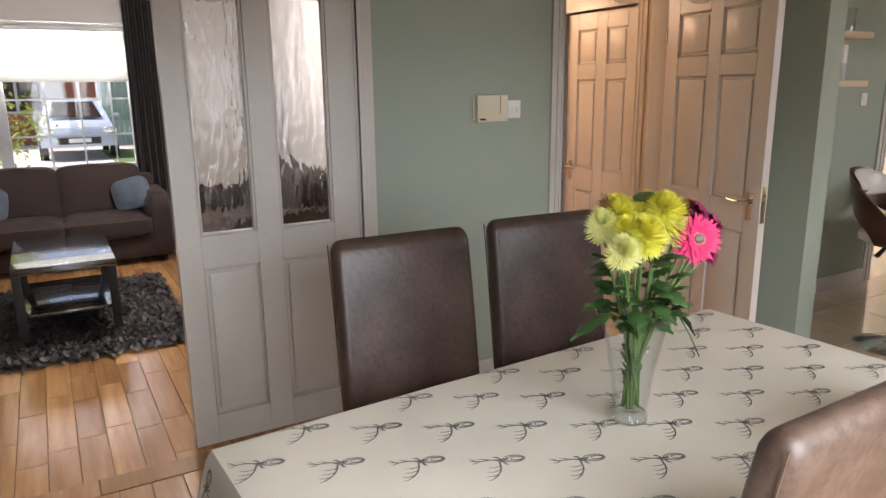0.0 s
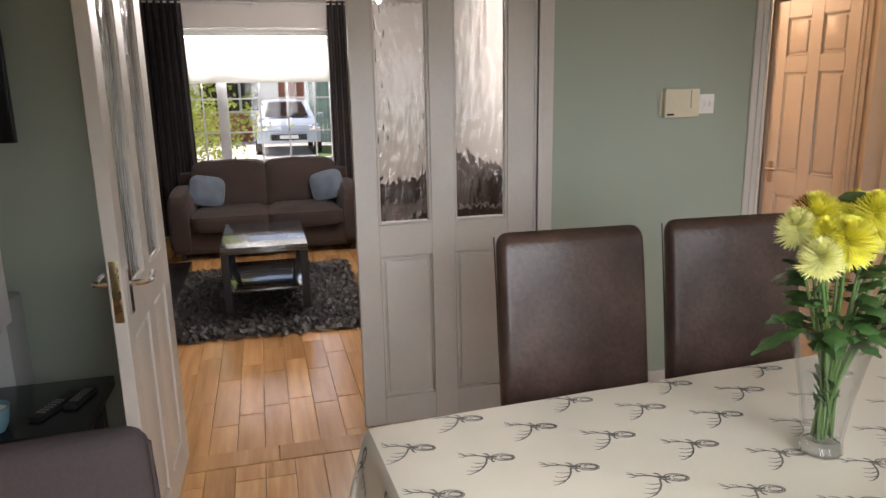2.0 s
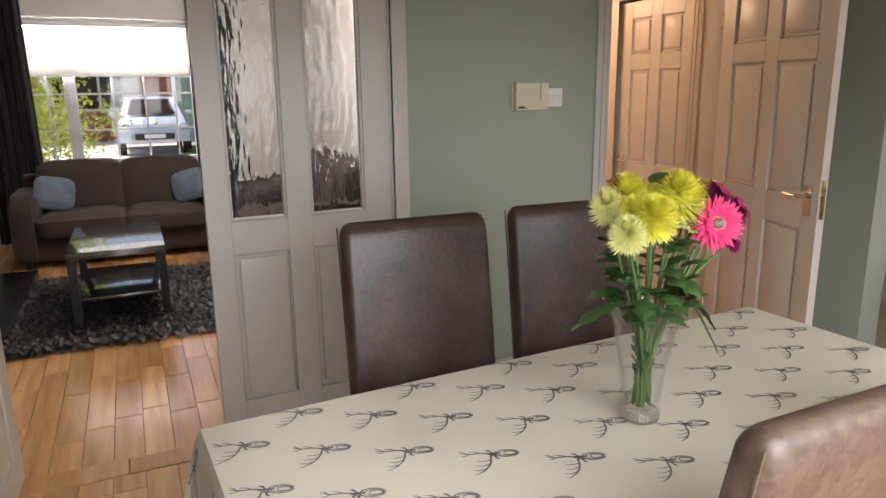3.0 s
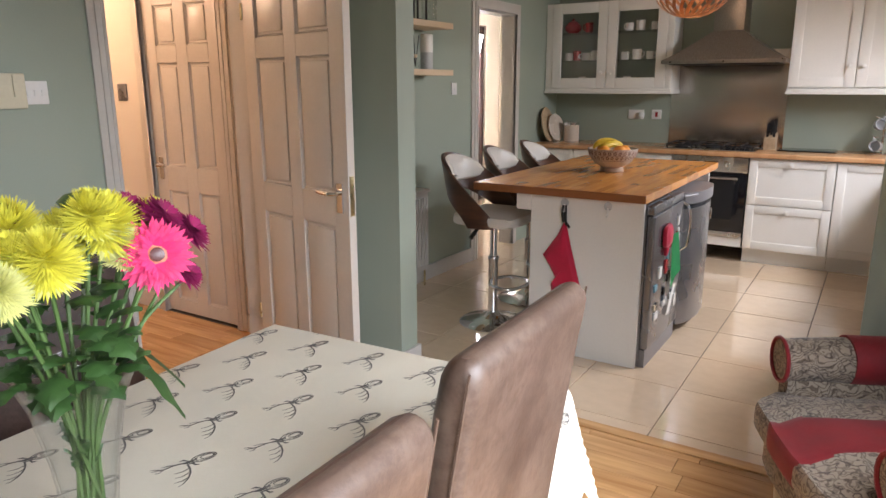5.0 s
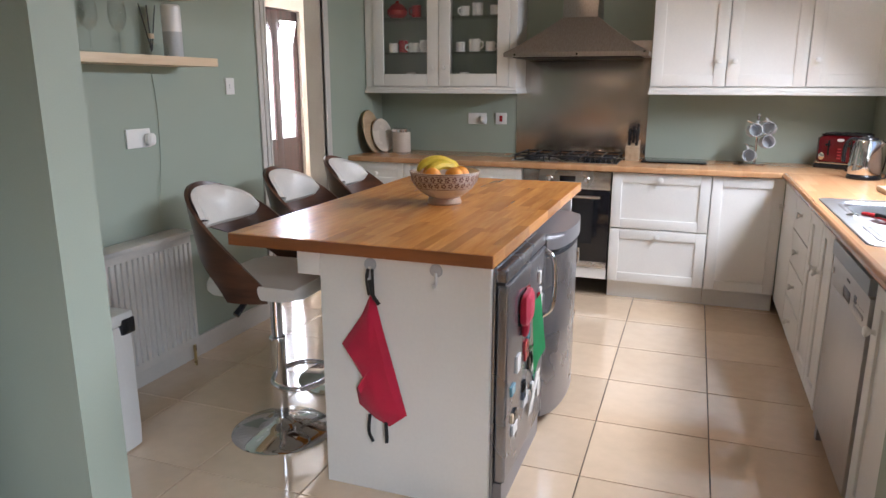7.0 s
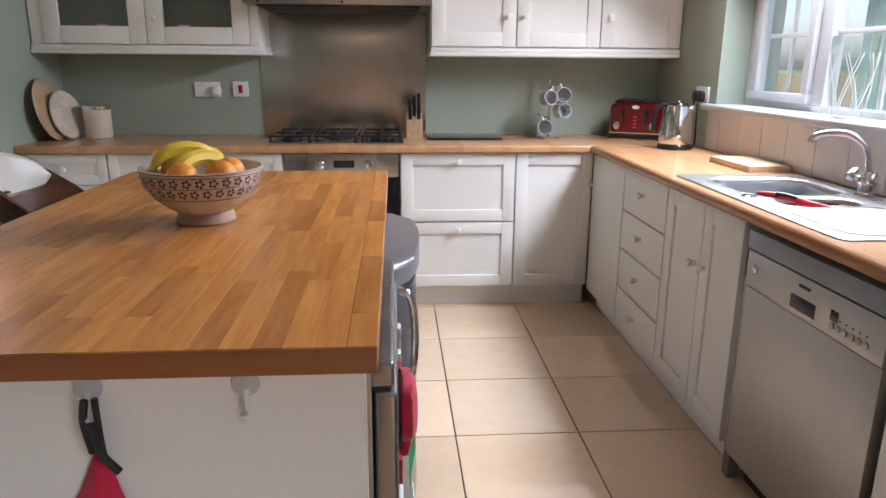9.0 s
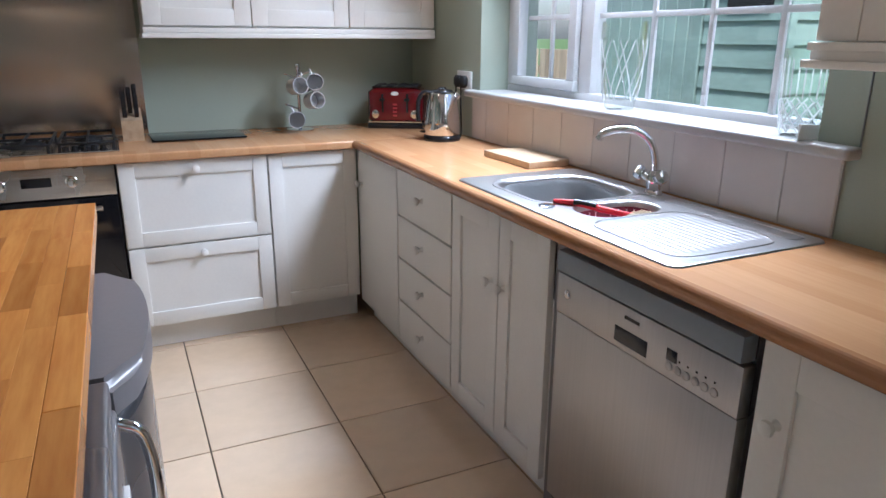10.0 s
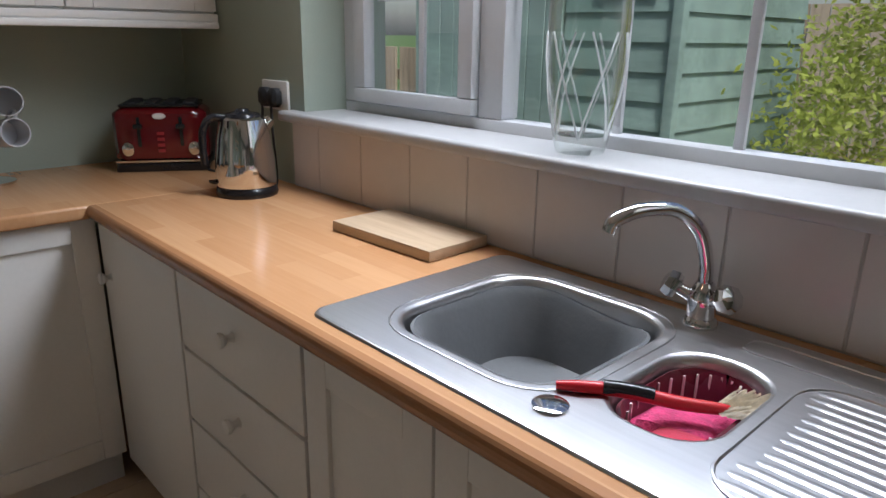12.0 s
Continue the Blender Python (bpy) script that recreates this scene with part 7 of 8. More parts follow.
# ---- bar stools ----
def bar_stool():
    ob = thing("bar_stool", (0, 0, 0), "walnut and cream bar stool on a chrome pedestal", "bar stool", "stools at the island")
    BASE.pop(ob.name)
    part("base", lathe(bm_new(), [(0.205, 0), (0.207, 0.006), (0.19, 0.018), (0.10, 0.038), (0.05, 0.055), (0.034, 0.075)], n=40), M["chrome"], ob)
    part("column", lathe(bm_new(), [(0.030, 0.06), (0.030, 0.40), (0.033, 0.405), (0.033, 0.42), (0.022, 0.425), (0.022, 0.63)], n=20), M["chrome"], ob)
    part("footrest", tube(bm_new(), curve_pts([(-0.03, 0.0, 0.27), (-0.12, -0.05, 0.27), (-0.13, -0.16, 0.265), (0.0, -0.215, 0.265), (0.13, -0.16, 0.265), (0.12, -0.05, 0.27), (0.03, 0.0, 0.27)], 6), 0.011, 10), M["chrome"], ob)
    part("gas_lever", tube(bm_new(), [(-0.02, 0.02, 0.635), (-0.12, 0.05, 0.605)], 0.005, 8), M["chrome"], ob)
    part("lever_grip", tube(bm_new(), [(-0.12, 0.05, 0.605), (-0.175, 0.065, 0.560)], [0.011, 0.014], 10), M["black"], ob)
    part("seat", puffed(-0.205, -0.21, 0.635, 0.205, 0.18, 0.705, 0.012, 0.032, 7), M["pad"], ob, "cream leatherette seat")
    bm = bm_new()
    rows = []
    n = 30
    for i in range(n + 1):
        a = radians(-28 + 236 * i / n)
        t = abs(i / n - 0.5) * 2
        lo = 0.63 if t > 0.66 else 0.63 + 0.225 * (1 - t / 0.66) ** 0.6
        hi = 0.69 + 0.345 * max(0.0, 1 - t ** 1.9)
        rr = 0.232 + 0.02 * (1 - t)
        rows.append([Vector((rr * math.cos(a), 0.01 + rr * 0.98 * math.sin(a) + 0.06 * (z - 0.63) / 0.3, z)) for z in (lo, (lo + hi) / 2, hi)])
    grid = [[bm.verts.new(p) for p in r] for r in rows]
    for a, b in zip(grid, grid[1:]):
        for j in range(2):
            bm.faces.new((a[j], b[j], b[j + 1], a[j + 1]))
    bmesh.ops.recalc_face_normals(bm, faces=bm.faces)
    bmesh.ops.solidify(bm, geom=bm.faces, thickness=0.014)
    part("shell", bm, M["walnut"], ob, "bent walnut shell")
    bm = bm_new()
    n = 18
    rows = []
    for i in range(n + 1):
        t = i / n * 2 - 1
        a = radians(90 + 60 * t)
        hh = 0.078 * math.sqrt(max(0.0, 1 - t * t)) + 0.004
        zc = 0.942 - 0.02 * t * t
        rows.append([Vector(((0.226 - d) * math.cos(a), 0.01 + (0.226 - d) * 0.98 * math.sin(a) + 0.06 * (zc + hh * q - 0.63) / 0.3 - 0.006, zc + hh * q)) for q, d in ((-1, 0.0), (-0.8, 0.022), (0, 0.034), (0.8, 0.022), (1, 0.0))])
    grid = [[bm.verts.new(p) for p in r] for r in rows]
    for a, b in zip(grid, grid[1:]):
        for j in range(4):
            bm.faces.new((a[j], b[j], b[j + 1], a[j + 1]))
    part("back_pad", bm, M["pad"], ob, "oval cream back pad")
    return ob


bs = bar_stool()
bs.matrix_basis = pose(4.72, 2.475, 0, 0, 0, 2)
copy_thing(bs, pose(5.28, 2.50, 0, 0, 0, 4))
copy_thing(bs, pose(5.84, 2.50, 0, 0, 0, 6))

# ---- island dressing ----
bw = thing("fruit_bowl", (5.25, 1.945, IZ), "footed bowl with a maroon leaf pattern", "bowl")
bx_, by_ = 5.25, 1.945
BP = [(0.070, 0.0), (0.073, 0.006), (0.066, 0.030), (0.085, 0.040), (0.118, 0.066), (0.141, 0.100), (0.150, 0.135), (0.151, 0.142), (0.145, 0.142), (0.135, 0.102), (0.10, 0.060), (0.0, 0.042)]
part("bowl", lathe(bm_new(), [(r, IZ + z) for r, z in BP], (bx_, by_, 0), 44), M["bowl"], bw)


part("foot", lathe(bm_new(), [(0.0712, IZ + 0.0005), (0.0742, IZ + 0.006), (0.0676, IZ + 0.029)], (bx_, by_, 0), 44, (False, False)), M["terracotta"], bw, "bare tan clay foot")


def bowl_r(z):
    for (r0, z0), (r1, z1) in zip(BP[2:8], BP[3:8]):
        if z0 <= z <= z1:
            return r0 + (r1 - r0) * (z - z0) / (z1 - z0)
    return BP[7][0]


bm = bm_new()
for i in range(30):
    for zc, da in ((0.118, 0.0), (0.091, 0.5)):
        for q in range(5):
            ang, off = q * 1.2566, 0.0075
            a = (i + da) * 6.283 / 30 + off * math.cos(ang) / 0.14
            z = zc + off * math.sin(ang)
            c = [Vector((bx_ + (bowl_r(zz) + 0.001) * math.cos(aa), by_ + (bowl_r(zz) + 0.001) * math.sin(aa), IZ + zz)) for aa, zz in ((a - 0.034, z), (a, z - 0.0048), (a + 0.034, z), (a, z + 0.0048))]
            bm.faces.new([bm.verts.new(p) for p in c])
for zc in (0.074, 0.105, 0.131, 0.1385):
    tube(bm, [(bx_ + (bowl_r(zc) + 0.0004) * math.cos(a), by_ + (bowl_r(zc) + 0.0004) * math.sin(a), IZ + zc) for a in [6.283 * t / 48 for t in range(48)]], 0.0011, 5, True)
part("pattern", bm, M["bowl_ink"], bw, "maroon painted leaf pattern", smooth=False)
for i, (dx, dy, rz, zz) in enumerate(((0.02, 0.045, 35, 0.165), (0.0, 0.005, 55, 0.145), (0.04, 0.02, 45, 0.150))):
    ba = thing("banana", (bx_ + dx, by_ + dy, IZ + 0.1), "ripe yellow banana in the bowl", "banana", "fruit in the bowl")
    pts = [Vector((0.085 * math.cos(t), 0.0, 0.065 * math.sin(t))) for t in [0.25 + 2.5 * q / 12 for q in range(13)]]
    rad = [0.007, 0.011, 0.016] + [0.019] * 7 + [0.016, 0.010, 0.006]
    part("skin", tube(bm_new(), [Matrix.Translation((bx_ + dx, by_ + dy, IZ + zz - 0.045)) @ Matrix.Rotation(radians(rz + 90), 4, "Z") @ p for p in pts], rad, 7), M["banana"], ba)
for dx, dy, r in ((-0.035, -0.055, 0.040), (0.035, -0.06, 0.038), (-0.07, 0.03, 0.038), (0.05, 0.08, 0.038)):
    og = thing("orange", (bx_ + dx, by_ + dy, IZ + 0.09), "whole orange in the bowl", "orange", "fruit in the bowl")
    part("fruit", lathe(bm_new(), [(0.002, -r)] + [(r * math.cos(t), r * math.sin(t)) for t in [-1.3 + 2.6 * q / 10 for q in range(11)]] + [(0.002, r)], (bx_ + dx, by_ + dy, IZ + 0.122), 20), M["orange"], og)


def hook(y):
    ob = thing("adhesive_hook", (4.46, y, 0.84), "clear plastic hook stuck on the panel", "hook", "hooks on the island")
    m = facing((4.462, y, 0.815), NX)
    part("pad", moved(lathe(bm_new(), [(0.022, 0), (0.021, 0.004), (0.006, 0.006)], n=20), m @ pose(0, 0, 0.022, 90, 0, 0)), M["mug_grey"], ob)
    part("prong", tube(bm_new(), [m @ Vector(p) for p in ((0, -0.004, 0.015), (0, -0.006, -0.022), (0, -0.016, -0.030), (0, -0.022, -0.018))], 0.006, 8), M["white"], ob)
    return ob


hook(1.922), hook(1.690)
bag = thing("crimson_apron", (4.45, 1.91, 0.5), "folded crimson apron with black straps on a hook", "apron")
outline = [(1.922, 0.735), (1.955, 0.660), (2.035, 0.545), (1.990, 0.480), (1.960, 0.430), (1.985, 0.385), (1.975, 0.330), (1.915, 0.285), (1.860, 0.262), (1.795, 0.315), (1.835, 0.46), (1.880, 0.62), (1.905, 0.72)]
bm = bm_new()
cy, cz = 1.915, 0.48
vo, vi, vc = [], [], bm.verts.new((4.430, cy, cz))
for i, (y, z) in enumerate(outline):
    vo.append(bm.verts.new((4.456, y, z)))
    vi.append(bm.verts.new((4.434 + 0.006 * math.sin(i * 2.3), cy + (y - cy) * 0.72, cz + (z - cz) * 0.78)))
nn = len(outline)
for i in range(nn):
    j = (i + 1) % nn
    bm.faces.new((vo[i], vo[j], vi[j], vi[i]))
    bm.faces.new((vi[i], vi[j], vc))
bmesh.ops.subdivide_edges(bm, edges=bm.edges, cuts=1, use_grid_fill=True)
for v in bm.verts:
    if v.co.x < 4.452:
        v.co.x += 0.004 * noise.noise(Vector((v.co.y * 18, v.co.z * 12, 3)))
part("fabric", bm, M["red_cloth"], bag)
for pts, r in (([(4.447, 1.922, 0.735), (4.440, 1.926, 0.790), (4.438, 1.920, 0.826)], 0.006), ([(4.436, 1.915, 0.790), (4.426, 1.900, 0.745), (4.428, 1.878, 0.712)], 0.0065), ([(4.447, 1.930, 0.30), (4.444, 1.934, 0.24), (4.446, 1.92, 0.20)], 0.006), ([(4.447, 1.87, 0.28), (4.444, 1.866, 0.23), (4.446, 1.868, 0.205)], 0.006), ([(4.444, 1.908, 0.826), (4.440, 1.905, 0.77), (4.445, 1.905, 0.72)], 0.005)):
    part("strap", tube(bm_new(), curve_pts(pts, 4), r, 6), M["black_matt"], bag, "black cotton strap")

# magnets on the fridge door
rng = random.Random(11)
for i in range(30):
    x, z = rng.uniform(4.56, 4.98), rng.uniform(0.24, 0.72)
    w, h = rng.uniform(0.015, 0.032), rng.uniform(0.015, 0.035)
    mg = thing("fridge_magnet", (x, 1.457, z), "small souvenir magnet on the fridge door", "magnet", "fridge magnets")
    part("tile", boxed(x - w, 1.450, z - h, x + w, 1.4585, z + h, 0.002), M[rng.choice(("white", "china", "black", "red_glaze", "cushion", "pale_wood", "white", "blue_cup"))], mg)
sx_ = thing("soft_toy_magnet", (4.70, 1.42, 0.67), "red plush lobster-like magnet on the fridge", "magnet")
part("plush", puffed(4.645, 1.432, 0.620, 4.755, 1.458, 0.722, 0.006, 0.012, 7, 0.010), M["red_cloth"], sx_)
part("arm", tube(bm_new(), curve_pts([(4.71, 1.448, 0.65), (4.695, 1.445, 0.60), (4.69, 1.447, 0.565)], 4), [0.013, 0.013, 0.013, 0.014, 0.014, 0.014, 0.013, 0.011, 0.008], 8), M["red_cloth"], sx_)
gp = thing("green_pennant", (4.88, 1.43, 0.55), "bright green felt pennant hanging on the fridge", "pennant")
bm = bm_new()
v = [bm.verts.new(p) for p in ((4.80, 1.447, 0.65), (4.90, 1.438, 0.66), (4.925, 1.418, 0.44), (4.86, 1.43, 0.41), (4.80, 1.434, 0.36), (4.79, 1.438, 0.52))]
bm.faces.new(v)
bmesh.ops.solidify(bm, geom=bm.faces, thickness=0.003)
part("felt", bm, M["green_cloth"], gp)
nt = thing("paper_note", (4.90, 1.43, 0.3), "pale paper note held by a magnet", "note")
part("sheet", moved(boxed(-0.03, 0, -0.09, 0.03, 0.0015, 0.09), pose(4.84, 1.438, 0.29, 8, 4, 0)), M["wax"], nt)

lf = thing("folded_leaflet", (5.135, -0.17, 1.128), "folded white leaflet lying on the window sill", "paper")
bm = bm_new()
skin(bm, [[Vector(p) for p in ((5.153, -0.20, 1.1285), (5.158, -0.10, 1.1285), (5.158, -0.10, 1.1297), (5.153, -0.20, 1.1297))], [Vector(p) for p in ((5.140, -0.19, 1.1285), (5.142, -0.095, 1.1285), (5.142, -0.095, 1.1297), (5.140, -0.19, 1.1297))], [Vector(p) for p in ((5.128, -0.185, 1.163), (5.140, -0.09, 1.168), (5.131, -0.089, 1.168), (5.129, -0.184, 1.163))]])
part("paper", bm, M["wax"], lf, smooth=False)

# ---- flowers ----
VX, VY = 1.660, 1.570
vs2 = thing("glass_vase", (VX, VY, TZ), "tall flared glass vase with flower stems in water", "vase")
Z0 = TZ + 0.003
vp = [(0.040, Z0), (0.043, Z0 + 0.01), (0.040, Z0 + 0.03), (0.050, Z0 + 0.12), (0.070, Z0 + 0.22), (0.092, Z0 + 0.272), (0.088, Z0 + 0.272), (0.066, Z0 + 0.22), (0.046, Z0 + 0.12), (0.034, Z0 + 0.03), (0.0, Z0 + 0.024)]
part("glass", lathe(bm_new(), vp, (VX, VY, 0), 12), M["drink_glass"], vs2, "faceted clear glass")
part("foot", lathe(bm_new(), [(0.040, Z0), (0.043, Z0 + 0.009), (0.036, Z0 + 0.022)], (VX, VY, 0), 12), M["crystal"], vs2)
bq = thing("flower_bouquet", (VX, VY, Z0 + 0.03), "bouquet of yellow chrysanthemums and pink gerberas", "flowers")
rng = random.Random(8)


def petal(bm, c, d, up, ln, w, curl):
    s = d.cross(up).normalized()
    p = [c, c + d * ln * 0.55 + s * w + up * curl * 0.3, c + d * ln + up * curl, c + d * ln * 0.55 - s * w + up * curl * 0.3]
    bm.faces.new([bm.verts.new(q) for q in p])


def bloom(name, c, axis, r, material, layers, w, label, flat=False):
    bm = bm_new()
    c, axis = Vector(c), Vector(axis).normalized()
    u = axis.orthogonal().normalized()
    v = axis.cross(u)
    for k in range(layers):
        t = k / max(1, layers - 1)
        n = 26 if flat else int(60 - 30 * t)
        for i in range(n):
            a = (i + 0.5 * (k % 2) + rng.uniform(-0.2, 0.2)) * 6.283 / n
            e = radians((-6 + 16 * t if flat else -22 + 92 * t) + rng.uniform(-6, 6))
            d = (u * math.cos(a) + v * math.sin(a)) * math.cos(e) + axis * math.sin(e)
            ln = r * (1 - 0.5 * t if flat else 1 - 0.52 * t ** 1.5) * rng.uniform(0.88, 1.08)
            petal(bm, c + axis * 0.003 * k, d, axis, ln, w, 0.004 if flat else 0.005 + 0.004 * t)
    return part(name, bm, material, bq, label, smooth=False)


# place, size and colour of each head above the vase foot
HEADS = [((-0.049, 0.020, 0.480), 0.060, "y"), ((0.024, 0.030, 0.456), 0.052, "y"), ((0.073, 0.000, 0.471), 0.068, "y"), ((0.167, 0.030, 0.456), 0.048, "y"),
         ((-0.046, -0.055, 0.449), 0.056, "y"), ((-0.112, -0.065, 0.426), 0.043, "l"), ((-0.109, 0.000, 0.469), 0.042, "l"), ((0.091, -0.020, 0.431), 0.040, "l"), ((0.085, 0.070, 0.474), 0.050, "y"), ((0.040, -0.020, 0.492), 0.046, "y"), ((-0.075, -0.035, 0.455), 0.044, "y")]
GERBERAS = [((0.122, -0.055, 0.432), 0.064, "petal_pink"), ((0.178, 0.0, 0.478), 0.050, "petal_plum"), ((0.222, -0.01, 0.446), 0.048, "petal_plum"), ((0.196, -0.025, 0.378), 0.036, "petal_plum"), ((-0.06, 0.03, 0.512), 0.030, "petal_plum"), ((0.145, 0.04, 0.492), 0.044, "petal_plum")]
for (dx, dy, dz), r, kind in HEADS:
    c = Vector((VX + dx, VY + dy, Z0 + dz))
    ax = Vector((dx * 3.0 - 0.12, dy * 3.0 - 0.25, 1.0))
    bloom("chrysanthemum", c, ax, r, M["petal_yellow"] if kind == "y" else M["petal_lemon"], 10, r * 0.058, "yellow chrysanthemum head")
    under = bloom("outer_petals", c - ax.normalized() * r * 0.18, ax, r * 1.02, M["petal_lemon"], 2, r * 0.075, "pale lemon outer petals", True)
for (dx, dy, dz), r, mm in GERBERAS:
    c = Vector((VX + dx, VY + dy, Z0 + dz))
    ax = (-0.42, -0.85, 0.22) if mm == "petal_pink" else (dx * 2 - 0.1, dy * 3 - 0.45, 0.5)
    bloom("gerbera", c, ax, r, M[mm], 5, r * 0.14, "pink gerbera head" if mm == "petal_pink" else "plum gerbera head", True)
    if mm == "petal_pink":
        a = Vector(ax).normalized()
        at = Matrix.Translation(c + a * 0.012) @ a.to_track_quat("Z", "Y").to_matrix().to_4x4()
        part("gerbera_ring", moved(lathe(bm_new(), [(0.018, 0), (0.017, 0.004), (0.011, 0.006)], n=18), at), M["salmon"], bq, "pale ring of inner florets")
        part("gerbera_eye", moved(lathe(bm_new(), [(0.012, 0.003), (0.011, 0.009), (0.004, 0.011)], n=14), at), M["bowl_ink"], bq, "dark flower centre")
for (dx, dy, dz), r, kind in HEADS + GERBERAS:
    a = rng.uniform(0, 6.283)
    part("stem", tube(bm_new(), curve_pts([(VX + 0.018 * math.cos(a), VY + 0.018 * math.sin(a), Z0 + 0.032), (VX + dx * 0.16, VY + dy * 0.2, Z0 + 0.17), (VX + dx * 0.5, VY + dy * 0.55, Z0 + 0.30), (VX + dx, VY + dy, Z0 + dz - 0.004)], 4), 0.0034, 6), M["stem"], bq)
for dx, dy, dz, r in ((0.075, 0.05, 0.512, 0.036),):
    part("bud", lathe(bm_new(), [(0.004, -0.014), (r * 0.8, -0.008), (r, 0.004), (r * 0.7, 0.014), (0.004, 0.018)], (VX + dx, VY + dy, Z0 + dz), 14), M["stem"], bq, "unopened green bud")


def leaf_blade(c, d, ln, w):
    bm = bm_new()
    d = Vector(d).normalized()
    s = d.cross(Vector((0, 0, 1))).normalized()
    rows = []
    for i in range(7):
        t = i / 6
        ww = w * math.sin(math.pi * min(1, t * 0.9 + 0.08)) * (1 + 0.25 * math.cos(i * 3.1))
        p = Vector(c) + d * ln * t + Vector((0, 0, -0.35 * ln * t * t))
        rows.append([bm.verts.new(p + s * ww * q + Vector((0, 0, 0.006 * (1 - abs(q))))) for q in (-1, 0, 1)])
    for a, b in zip(rows, rows[1:]):
        for j in range(2):
            bm.faces.new((a[j], a[j + 1], b[j + 1], b[j]))
    part("leaf", bm, M["leaf"], bq)


for i in range(78):
    a, z = rng.uniform(0, 6.283), rng.uniform(0.245, 0.40)
    r0 = 0.03 + 0.05 * rng.random()
    leaf_blade((VX + r0 * math.cos(a), VY + r0 * math.sin(a), Z0 + z), (math.cos(a), math.sin(a), rng.uniform(-0.2, 0.9)), rng.uniform(0.04, 0.072), rng.uniform(0.014, 0.028))
leaf_blade((VX + 0.06, VY - 0.03, Z0 + 0.30), (0.6, -0.5, -0.9), 0.13, 0.030)
leaf_blade((VX + 0.07, VY - 0.01, Z0 + 0.30), (0.9, -0.3, -0.7), 0.12, 0.028)
leaf_blade((VX - 0.07, VY + 0.0, Z0 + 0.27), (-0.9, 0.1, -0.05), 0.11, 0.022)
for i in range(22):
    a = rng.uniform(0, 6.283)
    leaf_blade((VX + 0.008 * math.cos(a), VY + 0.008 * math.sin(a), Z0 + rng.uniform(0.06, 0.16)), (math.cos(a) * 0.4, math.sin(a) * 0.4, 0.9), 0.05, 0.008)

# chandelier above the table
cl = thing("chandelier", (1.68, 1.50, 1.66), "small clear glass chandelier over the table", "chandelier")
part("rod", tube(bm_new(), [(1.68, 1.50, 1.80), (1.68, 1.50, CEIL)], 0.006, 8), M["chrome"], cl)
for i in range(5):
    a = i * 1.2566 + 0.5
    p = Vector((1.68 + 0.14 * math.cos(a), 1.50 + 0.14 * math.sin(a), 1.72))
    part("arm", tube(bm_new(), curve_pts([(1.68, 1.50, 1.82), (1.68 + 0.08 * math.cos(a), 1.50 + 0.08 * math.sin(a), 1.86), p + Vector((0, 0, 0.07))], 5), 0.004, 6), M["chrome"], cl)
    part("glass_cup", lathe(bm_new(), [(0.012, 0), (0.034, 0.012), (0.042, 0.06), (0.039, 0.06), (0.03, 0.016), (0.0, 0.01)], p - Vector((0, 0, 0.035)), 14), M["drink_glass"], cl)

# pendant over the island
pn_ = thing("pendant_lamp", (5.7, 1.65, 1.83), "globe pendant of woven copper strips, lit inside", "pendant lamp")
PC = Vector((5.7, 1.65, 2.03))
for i in range(22):
    a = i * 6.283 / 22
    pts = [PC + Vector((0.24 * math.cos(t) * math.cos(a + 0.5 * t), 0.24 * math.cos(t) * math.sin(a + 0.5 * t), 0.20 * math.sin(t))) for t in [-1.35 + 2.7 * q / 14 for q in range(15)]]
    bm = bm_new()
    rows = []
    for q, p in enumerate(pts):
        d = Vector((-math.sin(a + 0.5 * (-1.35 + 2.7 * q / 14)), math.cos(a + 0.5 * (-1.35 + 2.7 * q / 14)), 0)) * 0.012
        rows.append((bm.verts.new(p - d), bm.verts.new(p + d)))
    for p, q in zip(rows, rows[1:]):
        bm.faces.new((p[0], p[1], q[1], q[0]))
    bmesh.ops.solidify(bm, geom=bm.faces, thickness=0.002)
    part("strip", bm, M["wicker"], pn_)
part("bulb", lathe(bm_new(), [(0.004, -0.035), (0.024, -0.022), (0.03, 0.0), (0.024, 0.022), (0.012, 0.04)], PC + Vector((0, 0, 0.05)), 16), M["lit"], pn_)
part("flex", tube(bm_new(), [PC + Vector((0, 0, 0.09)), Vector((5.7, 1.65, CEIL))], 0.004, 6), M["black_matt"], pn_)

# ceiling fittings: the hall's bulb, and one added for the living room fill light
for nm, p in (("hall_ceiling_lamp", (3.1, 5.0, 2.15)), ("living_ceiling_lamp", (1.4, 5.8, 2.2))):
    ob = thing(nm, (p[0], p[1], CEIL), "unseen bulb holder on a short ceiling flex", "ceiling lamp")
    part("flex", tube(bm_new(), [(p[0], p[1], p[2] + 0.11), (p[0], p[1], CEIL)], 0.004, 6), M["white"], ob)
    part("holder", lathe(bm_new(), [(0.016, p[2] + 0.10), (0.018, p[2] + 0.14), (0.008, p[2] + 0.16)], (p[0], p[1], 0), 12), M["white"], ob)

